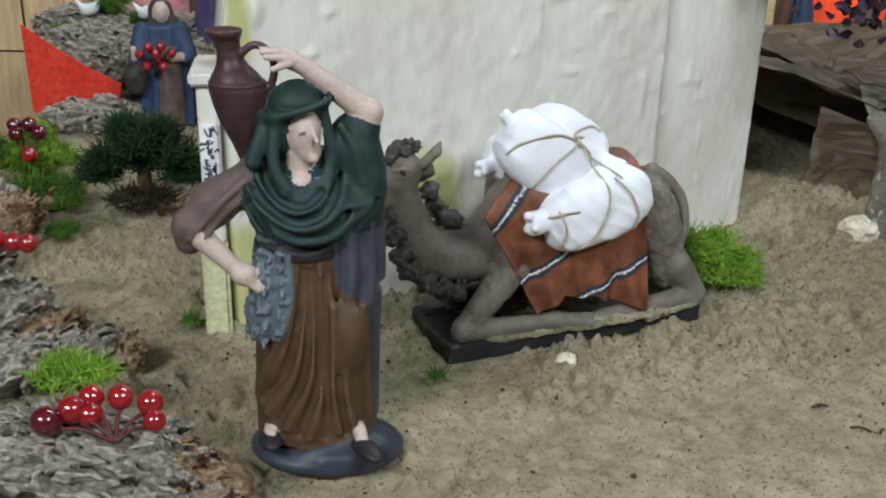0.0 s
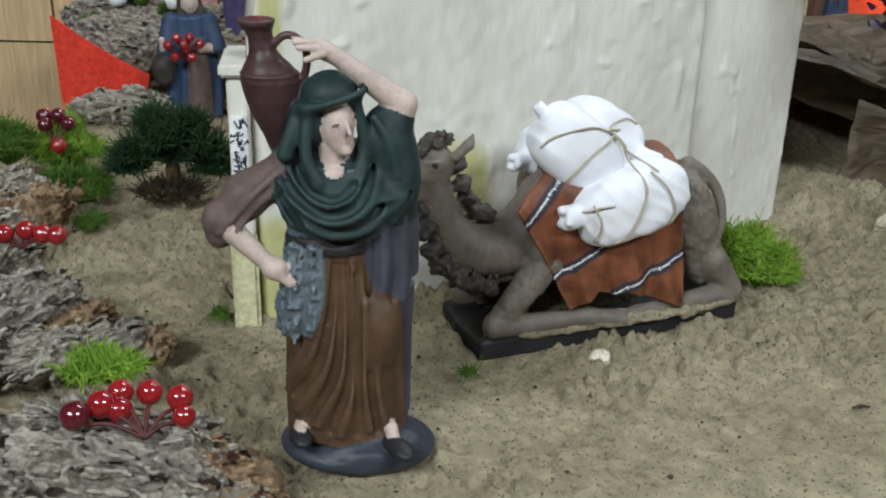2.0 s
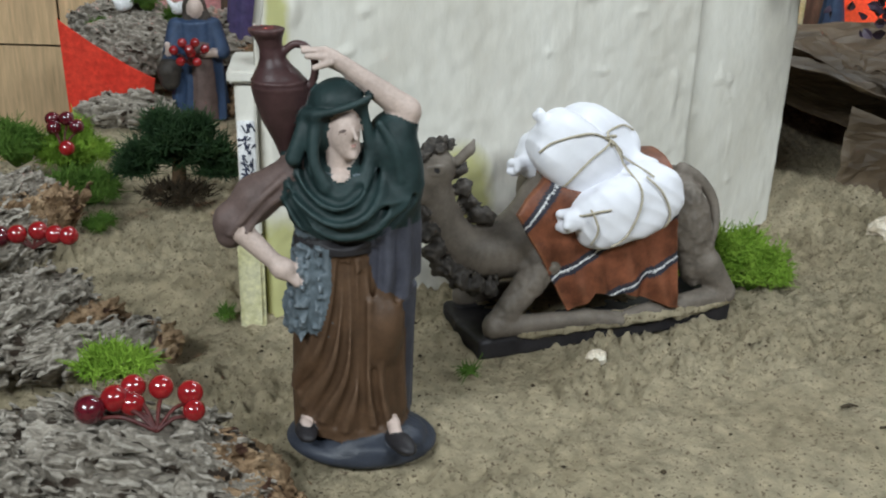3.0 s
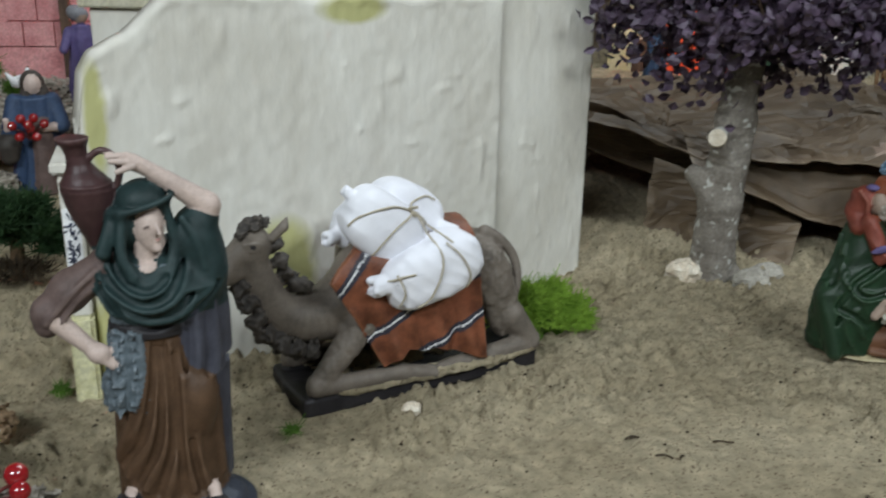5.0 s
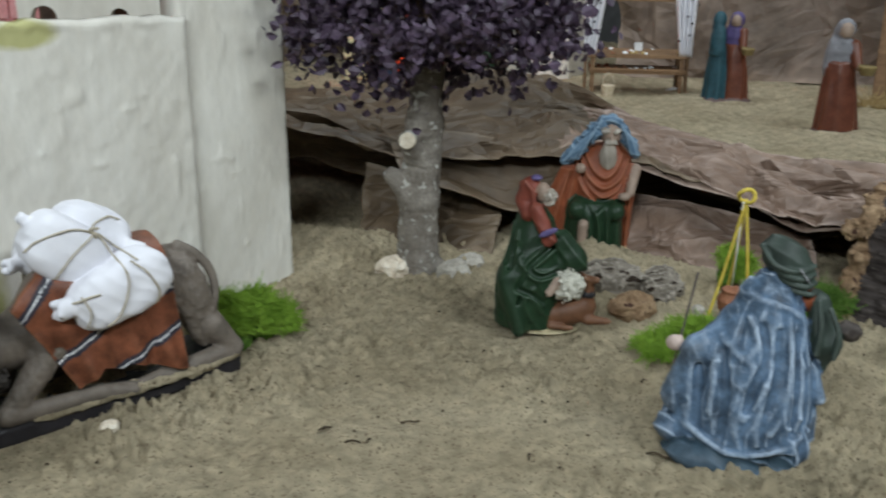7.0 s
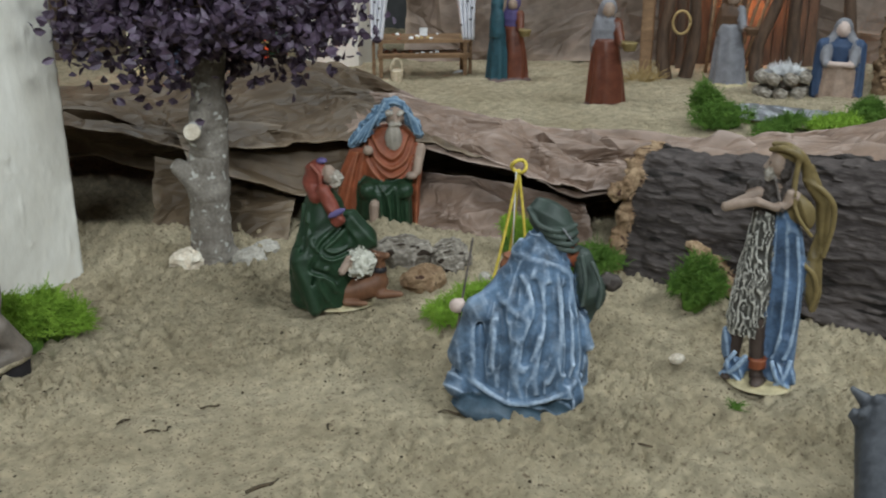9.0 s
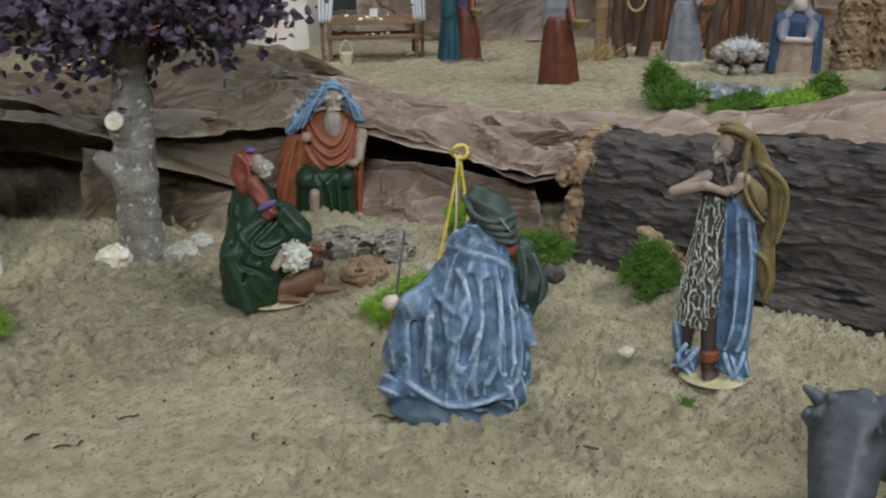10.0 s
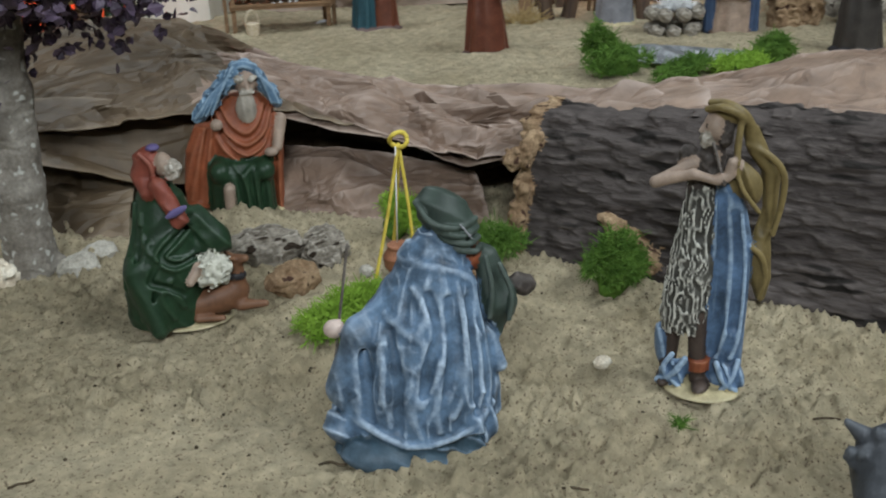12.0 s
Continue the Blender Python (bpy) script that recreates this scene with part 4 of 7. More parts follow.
def camel():
    shape = polygon_distance([(-50, 142), (-66, 132), (-82, 122), (-92, 112), (-66, 68), (-44, 26), (-32, 33), (-20, 39), (-12, 37), (-4, 34), (6, 36), (32, 26), (60, 15), (58, 60), (54, 100), (54, 150)])

    def blanket(p):
        x, y, z = p[..., 0], p[..., 1], p[..., 2]
        hang = np.clip((88 - z) / 60, 0, 1)
        pleat = np.abs(np.sin(x * 0.075 + 0.5 + 0.012 * z + 0.8 * vnoise(p, 0.03)))
        q = np.hypot(y, np.maximum(z - 102, 0)) - 39 - 4 * hang - 8.0 * hang ** 0.7 * (pleat - 0.4) - 2.4 * hang * np.sin(x * 0.26 + z * 0.09) - 1.4 * vnoise(p, 0.06)
        return np.maximum(np.where((z > 90) & (x > -58), q, np.abs(q)) - 2.2, np.maximum(shape(x, z), np.where(x < -56, y - 2, -50.0)))

    def stripes(p):
        x, z = p[..., 0], p[..., 2]
        out = np.full(x.shape, 2)
        for (ax, az), (bx, bz) in (((-57, 128), (-86, 98)), ((62, 104), (48, 97)), ((2, 86), (-57, 55)), ((62, 63), (-6, 34))):
            e = np.array([bx - ax, bz - az], float)
            e /= np.linalg.norm(e)
            d = (x - ax) * -e[1] + (z - az) * e[0]
            t = (x - ax) * e[0] + (z - az) * e[1]
            near = (t > -4) & (t < np.hypot(bx - ax, bz - az) + 4)
            out = np.where(near & (np.abs(d) < 4.6), 3, out)
            out = np.where(near & (np.abs(d + 0.5 * vnoise(p, 0.3)) < 0.75), 4, out)
        return out
    hair = tufts(3.2, (0.16, 0.16, 0.16))
    skin = tufts(1.3, (0.12, 0.12, 0.12))
    half = np.array([124, 42, 9.0])

    def slab(p):
        q = np.abs(p - np.array([0, 0, 0])) - half + 4
        q[..., 0] += np.abs(p[..., 1]) * 0.10
        return np.linalg.norm(np.maximum(q, 0), axis=-1) + np.minimum(q.max(-1), 0) - 4
    lo, hi = np.array([-130, -48, -14.0]), np.array([130, 48, 14.0])
    forms = [(lo, hi, slab, 5, 1, tufts(0.8, (0.05, 0.05, 0.05))),
             ell((40, -37, 9), (80, 12, 5.5), 6, k=1, fold=tufts(2.0, (0.09, 0.2, 0.2))), ell((-40, -38, 8), (48, 8, 4), 6, k=1, fold=tufts(2.0, (0.09, 0.2, 0.2))), ell((-10, 10, 7), (90, 26, 4), 6, k=1, fold=tufts(2.0, (0.09, 0.1, 0.2))),
             ell((10, 0, 84), (84, 35, 38), 0, k=12, fold=skin), ell((-24, 0, 100), (50, 32, 38), 0, k=14), ell((-60, 0, 72), (34, 26, 29), 0, k=14, fold=skin), ell((74, 0, 84), (27, 31, 42), 0, k=14, fold=skin),
             rope([(-66, 0, 74), (-98, 0, 68), (-122, 0, 76), (-138, 0, 98), (-146, 0, 126), (-147, 0, 140)], [27, 23, 19.5, 16.5, 14.5, 15], 0, 8),
             cap((-145, -2, 145), (-173, -6, 130), 14.5, 9, 0, 5), ell((-176, -8, 127), (12, 10.5, 10), 0, k=5), cap((-150, -3, 128), (-174, -8, 119), 9, 7, 0, 5),
             ell((-148, -13, 147), (8, 5, 5), 0, k=4), ell((-150, -16.0, 146), (3.4, 2.2, 2.2), 7, k=0.6), ell((-150.3, -17.6, 146), (1.9, 1.2, 1.8), 5, k=0.4), rope([(-156, -14.5, 148.5), (-150, -17.6, 150), (-143, -15.6, 148)], 1.5, 0, 1), rope([(-155, -15, 144), (-150, -17.2, 143), (-144, -15.6, 144)], 1.1, 0, 1),
             cap((-130, -9, 150), (-122, -13, 160), 4.2, 4.0, 0, 2), cap((-122, -13, 159), (-119, -13, 167), 3.8, 1.2, 0, 2), ell((-181, -14, 131), (2, 1.6, 1.4), 1, k=1),
             *[ell((x, y, z), (5.5, 5, 4.5), 1, k=1, fold=tufts(1.6, (0.3, 0.3, 0.3))) for x, y, z in ((-154, -5, 160), (-148, -2, 164), (-141, -4, 165), (-145, -9, 161), (-136, -3, 162), (-158, -9, 156))],
             *[ell(c, (9, 8, 9), 1, k=2, fold=hair) for c in ((-158, -7, 108), (-154, -11, 94), (-149, -13, 80), (-142, -15, 66), (-130, -17, 55), (-116, -17, 48), (-102, -16, 43))],
             *[ell(c, (7, 8, 8), 1, k=2, fold=hair) for c in ((-127, -2, 140), (-124, -2, 126), (-119, -2, 114), (-110, -2, 104), (-100, -2, 99))],
             cap((-60, -28, 62), (-104, -36, 20), 14, 9, 0, 6, skin), cap((-106, -36, 17), (-24, -40, 16), 8.5, 6.5, 0, 4), cap((-24, -40, 16), (4, -42, 12), 7, 6, 0, 4), cap((-12, -44, 16), (6, -46, 10), 4, 3, 0, 2),
             cap((-70, 26, 52), (-104, 30, 18), 15, 10, 0, 6), cap((-104, 30, 16), (-20, 30, 15), 9.5, 8, 0, 4),
             ell((84, -24, 68), (18, 14, 46), 0, (0, -10, 0), 8, skin), cap((96, -30, 46), (114, -36, 20), 13, 9.5, 0, 6), cap((114, -36, 17), (50, -38, 14), 9, 7.5, 0, 5), cap((50, -38, 14), (16, -40, 11), 8, 5.5, 0, 4),
             cap((106, 28, 42), (124, 32, 18), 16, 12, 0, 6),
             rope([(78, -6, 124), (92, -12, 116), (105, -16, 98), (106, -22, 76), (98, -26, 54), (102, -28, 44), (106, -32, 36)], [7, 5, 4.4, 4.2, 4.4, 6, 4], 0, 2),
             (np.array([-92, -62, 8.0]), np.array([92, 62, 152.0]), blanket, stripes, 0.5, None)]
    sculpt("camel_statue", forms, [P_CAMEL, P_MANE, P_RUST, P_STRIPE, P_WHITE, P_BLACK, SAND, P_WHITE], 1.1, CAMEL, "painted clay statue of a kneeling pack camel on a dark slab", "statue")


camel()


SACKS = [  # centre, half sizes, turn, gathered ends
    ((-33, -16, 148), (41, 25, 28), (6, 40, 0), [((-64, -12, 182), 5)], "white cotton sack tied with string on the camel's back"),
    ((0, 8, 152), (36, 26, 26), (0, 30, 0), [((28, -26, 138), 9)], "plump white cotton sack tied on top of the load"),
    ((2, -42, 112), (48, 23, 27), (0, -17, 0), [((-50, -46, 106), 11)], "white cotton sack hanging at the camel's side"),
    ((-46, 18, 138), (20, 18, 19), (0, 20, 0), [((-74, 4, 137), 8)], "small white cotton sack with a tied end behind the load"),
]


def sack_inside(p, grow=0.0):
    """How far a place lies inside the load: below 1 is within a sack."""
    best = 9.0
    for c, r, rot, _, _ in SACKS:
        q = Euler([radians(v) for v in rot]).to_matrix().transposed() @ (Vector(p) - Vector(c))
        best = min(best, sum((abs(q[i]) / (r[i] + grow)) ** 3.0 for i in range(3)) ** (1 / 3.0))
    return best


def sack(c, r, rot, knob, label):
    """A stuffed cotton sack with a gathered, tied end."""
    c = np.array(c, float)
    R = np.array(Euler([radians(v) for v in rot]).to_matrix())
    soft, pull = tufts(1.2, (0.04, 0.04, 0.04)), drapes(0.45, (0.16, 0.05, 0.20), 3.0)

    def puff(p):
        return soft(p) + pull(p)

    def f(p):
        q = np.abs((p - c) @ R) / np.array(r)
        k0 = ((q ** 3.0).sum(-1)) ** (1 / 3.0)
        return (k0 - 1) * min(r)
    e = np.abs(R) @ np.array(r)
    forms = [(c - e, c + e, f, 0, 4, puff)]
    for kc, kr in knob:
        kc = np.array(kc, float)
        d = (c - kc) / np.linalg.norm(c - kc)
        axis_a = np.cross(d, [0.2, 0.9, 0.3])
        axis_a /= np.linalg.norm(axis_a)
        axis_b = np.cross(d, axis_a)
        forms.append(cap(kc + d * kr * 0.9, kc + d * kr * 2.6, kr * 0.55, kr * 1.5, 0, 6))
        for i in range(9):  # the pleats of the gathered end
            w = 2 * math.pi * i / 9
            side = axis_a * math.cos(w) + axis_b * math.sin(w)
            forms.append(cap(kc + d * kr * 0.9 + side * kr * 0.35, kc - d * kr * (0.2 + 0.2 * (i % 3)) + side * kr * 0.60, kr * 0.34, kr * 0.32, 0, 3))
            forms.append(cap(kc + d * kr * 1.0 + side * kr * 0.5, kc + d * kr * 3.0 + side * kr * 1.5, kr * 0.16, kr * 0.10, 0, 3))
    ob = sculpt("sack", forms, [CLOTH_WHITE], 1.2, CAMEL, label, "sack", "sacks on the camel")
    for kc, kr in knob:
        d = (Vector(c) - Vector(kc)).normalized()
        mid = Vector(kc) + d * kr * 0.9
        a = d.orthogonal().normalized()
        b = d.cross(a)
        loop = [(mid + d * 0.9 * turn + (a * math.cos(w) + b * math.sin(w)) * kr * 0.68) * 0.001 for turn in (0, 1) for w in [2 * math.pi * i / 18 for i in range(19)]]
        v, fc = tube_geometry(loop, 0.0008, 6, False)
        solid("tie", v, fc, STRING, ob, "thin beige tying string")


for one in SACKS:
    sack(*one)


LASH = [
    [(-72, 158), (-64, 166), (-46, 172), (-30, 172), (-12, 164)], [(-12, 164), (-30, 155), (-46, 138), (-54, 122)], [(-10, 163), (-2, 148), (2, 124), (-8, 96), (-20, 86)],
    [(8, 140), (20, 128), (30, 108), (28, 88)], [(-12, 164), (0, 169), (11, 170), (20, 165)], [(-8, 162), (4, 150), (14, 140)], [(-39, 118), (-33, 102), (-36, 88)], [(-52, 108), (-36, 116), (-24, 118)],
]


def lashing():
    """Strings laid over the front of the load, meeting in one knot."""
    made = None
    for path in LASH:
        pts = []
        for q in smooth_line([(x, 0, z) for x, z in path], 7):
            y = -95.0
            while y < 60 and sack_inside((q.x, y, q.z), 1.6) > 1:
                y += 0.75
            if y < 60:
                pts.append(Vector((q.x, y, q.z)) * 0.001)
        if len(pts) < 4:
            continue
        for _ in range(2):
            pts = [pts[0]] + [(pts[i - 1] + pts[i] * 2 + pts[i + 1]) / 4 for i in range(1, len(pts) - 1)] + [pts[-1]]
        v, f = tube_geometry(pts, 0.0009, 6)
        ob = solid("lashing_string" if made is None else "string", v, f, STRING, made)
        if made is None:
            made = ob
            ob.matrix_world = CAMEL
            tagged(ob, "knotted beige string that ties the sacks together", "string")
    at = LASH[0][-1]
    y = -95.0
    while y < 60 and sack_inside((at[0], y, at[1]), 1.6) > 1:
        y += 0.75
    g = random.Random(5)
    bow = [Vector((at[0] + g.uniform(-5, 5), y + g.uniform(-4, 1), at[1] + g.uniform(-4, 4))) * 0.001 for _ in range(9)]
    v, f = tube_geometry(smooth_line(bow, 5), 0.0011, 6)
    solid("knot", v, f, STRING, made)


lashing()


def kneeling_blue():
    cloak = [(12, 9, 0, 60, 47), (30, 10, 0, 59, 46), (60, 12, 1, 55, 42), (84, 16, 2, 47, 37), (104, 22, 4, 37, 30), (126, 25, 6, 27, 23), (144, 27, 9, 17, 15), (152, 27, 10, 9, 9)]
    forms = [
        # hem beneath the cloak: its shade is painted in with the darker blue
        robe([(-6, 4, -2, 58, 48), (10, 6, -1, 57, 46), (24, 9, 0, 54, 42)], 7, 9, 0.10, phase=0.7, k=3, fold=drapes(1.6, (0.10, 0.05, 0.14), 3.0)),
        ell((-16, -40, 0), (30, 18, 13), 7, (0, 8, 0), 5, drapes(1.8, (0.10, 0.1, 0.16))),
        robe(cloak, 0, 7, 0.045, phase=0.7, twist=1.0, k=3, fold=lambda p: -1.7 * ridged(p + 5 * vnoise(p, 0.03)[..., None], (0.06, 0.05, 0.03), 2)),
        cap((2, 4, 104), (-26, -14, 88), 12, 11, 0, 6, drapes(1.2, (0.2, 0, 0.1))), cap((-28, -14, 86), (-42, -18, 44), 11, 13, 0, 8, drapes(1.6, (0.2, 0.05, 0.02))), ell((-44, -22, 16), (14, 16, 13), 0, k=5, fold=drapes(2.2, (0.12, 0.1, 0.2))),
        *folds(cloak, 0, [[(-8, 101), (6, 91), (18, 83), (17, 62), (8, 36), (14, 14)], [(-32, 92), (-36, 62), (-32, 36), (-27, 15)], [(-18, 99), (-12, 74), (-14, 44)], [(30, 128), (38, 100), (27, 64), (14, 42)],
                          [(42, 122), (47, 84), (43, 44), (36, 30)], [(54, 112), (60, 80), (64, 40), (60, 16)], [(12, 120), (20, 104), (14, 92)], [(32, 62), (24, 40), (26, 20)]],
               [[(-25, 96), (-25, 66), (-23, 24)], [(-6, 92), (-3, 60), (-3, 24)], [(22, 116), (28, 92), (20, 70), (16, 50)], [(36, 112), (38, 80), (33, 50)], [(50, 108), (53, 72), (54, 28)], [(-42, 60), (-43, 34), (-40, 18)]], 2.3, 5, 3.8),
        rope(laid(cloak, [(-36, 28), (-18, 20), (4, 11), (30, 12), (52, 17), (66, 24)], 1.0), [3, 3, 2.6, 2.6, 2.8, 3], 0, 3), rope(laid(cloak, [(10, 146), (4, 136), (22, 134), (42, 128), (54, 116)], 0.6), 2.6, 0, 4),
        ell((60, -18, 6), (10, 10, 18), 0, (0, 10, 0), 3, drapes(1.8, (0.2, 0.1, 0.05))), cap((64, -2, 70), (74, -6, 50), 8, 5, 0, 5),
        ell((-46, -6, 86), (8, 7, 7), 2, k=2),
        ell((38, 16, 160), (27, 19, 17), 1, (0, 46, 0), 2, drapes(0.8, (0.1, 0.1, 0.2))),
        *[rope([(16 + 5 * i, 10, 170 - 7 * i + 4), (26 + 5 * i, -6 + 1.5 * i, 158 - 7 * i + 6), (44 + 4 * i, -3, 158 - 6 * i), (58 + 1 * i, 10, 160 - 7 * i)], 2.3, 1, 2) for i in range(4)],
        rope([(46, -6, 162), (54, -2, 150), (58, 4, 142)], 0.9, 4, 0.6),
        ell((54, 12, 132), (9, 10, 12), 3, k=2), cap((66, 12, 130), (72, 8, 96), 9, 15, 1, 4, drapes(2.0, (0.2, 0.0, 0.05))), cap((74, 8, 94), (74, 4, 74), 14, 4, 1, 5, drapes(1.6, (0.2, 0.0, 0.05))), ell((92, 18, 104), (12, 9, 9), 6, k=2, fold=tufts(2, (0.1, 0.1, 0.1))),
        rope([(64, 0, 134), (68, -6, 112), (66, -8, 90)], 2.0, 1, 3), rope([(74, 0, 128), (82, -6, 108), (80, -8, 88)], 2.0, 1, 3),
        cap((-33, -4, 150), (-47, -4, 60), 1.2, 1.2, 6, 0.5)]
    sculpt("kneeling_shepherd_statue", forms, [P_BLUE, P_GREY, P_SKIN, P_ORANGE, P_GREYVEIL, P_WHITE, P_DHAIR, P_BLUE_SHADE], 1.1, local(0.715, 0.5, -35.7), "kneeling clay shepherd statue in a blue cloak holding a staff", "statue", "shepherds by the fire")


def standing_shepherd():
    wool = lambda p: -2.0 * ridged(p + 3 * vnoise(p, 0.09)[..., None], (0.40, 0.34, 0.075), 1)
    cape = [(4, 18, 2, 15, 13), (30, 19, 2, 14, 12), (76, 17, 2, 16, 12), (124, 17, 2, 15, 11), (150, 14, 2, 12, 9), (176, 6, 1, 7, 7)]
    forms = [
        ell((4, -8, 0), (30, 24, 4), 6, k=1),
        cap((-4, -4, 60), (0, -8, 8), 7, 6, 5, 3), ell((3, -15, 5), (6.5, 13, 5), 5, (0, 0, -6), 2), cap((-20, 2, 60), (-24, 0, 8), 7, 6, 5, 3), ell((-26, -8, 5), (6, 12, 4.5), 5, k=2),
        robe([(16, 0, -7, 8.2, 8.2), (25, 0, -7, 8.2, 8.2)], 7, k=1),
        robe([(48, -14, 0, 15, 13), (62, -14, 0, 17, 14), (100, -11, 0, 16, 13), (130, -9, 0, 13, 11), (166, -7, 0, 9, 8)], 0, 0, 0, 2, wool),
        robe([(160, -8, 0, 9, 8), (176, -6, 0, 14, 9), (190, -4, 0, 12, 8), (198, -2, 0, 7, 7)], 4, k=3, fold=tufts(1.2, (0.2, 0.2, 0.2))),
        robe(cape, 1, k=2),
        *folds(cape, 1, [[(3, 172), (5, 120), (4, 70), (7, 28)], [(12, 150), (20, 110), (19, 60), (13, 30)], [(22, 146), (28, 100), (28, 50), (24, 30)], [(-1, 100), (-2, 60), (2, 28)]], [[(7, 160), (12, 120), (12, 70), (10, 34)], [(18, 148), (24, 104), (24, 56)]], 2.1, 2.5, 3.6),
        ell((-28, 4, 32), (8, 10, 20), 1, k=3, fold=drapes(2, (0.25, 0.1, 0.05))), ell((-18, -10, 12), (11, 8, 14), 1, (0, 30, 0), 2, drapes(2.2, (0.25, 0.1, 0.15))), rope([(-30, -14, 6), (-18, -18, 16), (-10, -16, 28)], 2.6, 1, 2), rope([(-20, -14, 30), (-26, -16, 18), (-14, -17, 4)], 2.2, 1, 2),
        ell((24, -6, 12), (13, 10, 14), 1, (0, -14, 0), 2, drapes(2.4, (0.25, 0.1, 0.15))), rope([(14, -14, 26), (20, -16, 12), (30, -14, 4)], 2.4, 1, 2), rope([(30, -10, 28), (26, -15, 14), (18, -16, 2)], 2.2, 1, 2),
        cap((0, 0, 188), (-1, 0, 200), 6.5, 6, 2, 2), ell((-1, -1, 212), (8.6, 10, 11.5), 2, (0, -14, 0), 1.5), cap((-9, -5, 215), (-11.5, -6, 210), 1.4, 1.9, 2, 1.5), ell((-6, -5, 204), (6, 6, 7), 8, (0, 24, 0), 1.5, tufts(1.6, (0.25, 0.25, 0.25))), ell((6, -3, 208), (6, 7, 11), 4, k=1.5, fold=tufts(1.4, (0.25, 0.25, 0.25))),
        ell((-6.5, -7.6, 214), (1.6, 1.2, 0.8), 4, k=0.4),
        ell((6, 4, 221), (14, 13, 8), 3, (0, 18, 0), 2, drapes(1.2, (0.02, 0.1, 0.3))), rope([(-8, -6, 226), (2, -12, 229), (14, -10, 224), (22, -2, 214), (24, 2, 200)], [2.4, 3, 3, 3, 3], 3, 1.5), rope([(-6, -2, 230), (6, -7, 231), (18, -6, 224), (26, 2, 210)], 2.6, 3, 1.5),
        rope([(16, -8, 220), (15, -10, 200), (16, -12, 188)], [2.4, 2.6, 2], 3, 2),
        robe([(74, 42, 8, 3, 4), (92, 40, 8, 8, 6), (116, 36, 8, 10, 6), (124, 38, 9, 7, 5), (150, 42, 9, 5, 5), (178, 40, 8, 7, 6), (192, 30, 7, 8, 8), (212, 22, 6, 6, 8)], 3, 3, 0.16, phase=1.2, k=2),
        ell((24, -3, 172), (11, 8, 17), 3, (0, -28, 0), 3, drapes(1.8, (0.2, 0.05, 0.1))), rope([(14, -10, 186), (22, -13, 168), (34, -10, 152)], 1.8, 3, 2), rope([(22, 0, 200), (38, 0, 192), (49, 2, 178), (50, 4, 156), (46, 4, 130)], [2, 2.6, 2.6, 2.4, 2], 3, 2), rope([(30, -2, 122), (40, 0, 112), (44, 2, 94), (41, 3, 78)], [2, 2.4, 2.2, 1.6], 3, 2), ell((38, 2, 138), (5, 5, 11), None, k=2),
        ell((-20, 2, 188), (8, 6, 9), 4, (0, 20, 0), 3, tufts(1.6, (0.2, 0.2, 0.2))),
        cap((-14, -3, 184), (-41, -12, 171), 5.4, 4.2, 2, 2), cap((-41, -12, 171), (-14, -16, 180), 4.2, 3.8, 2, 2), cap((-14, -16, 180), (3, -17, 176), 3.8, 3.2, 2, 2), ell((6, -16, 178), (6, 4, 4.5), 2, k=2), cap((10, -14, 180), (12, -14, 190), 4, 3.4, 2, 2), cap((16, -4, 184), (10, -13, 180), 6, 4, 2, 2),
        cap((-2, -13, 203), (8, -19, 174), 1.3, 1.3, 4, 0.5)]
    sculpt("standing_shepherd_statue", forms, [P_WOOL, P_BLUECLOTH, P_TAN, P_OCHRE, P_DHAIR, P_DARKSKIN, P_CREAM, P_ORANGE, P_HAIR], 1.1, local(0.93, 0.392, -55), "standing clay shepherd statue in fleece, ochre headcloth and blue cape", "statue", "shepherds by the fire")


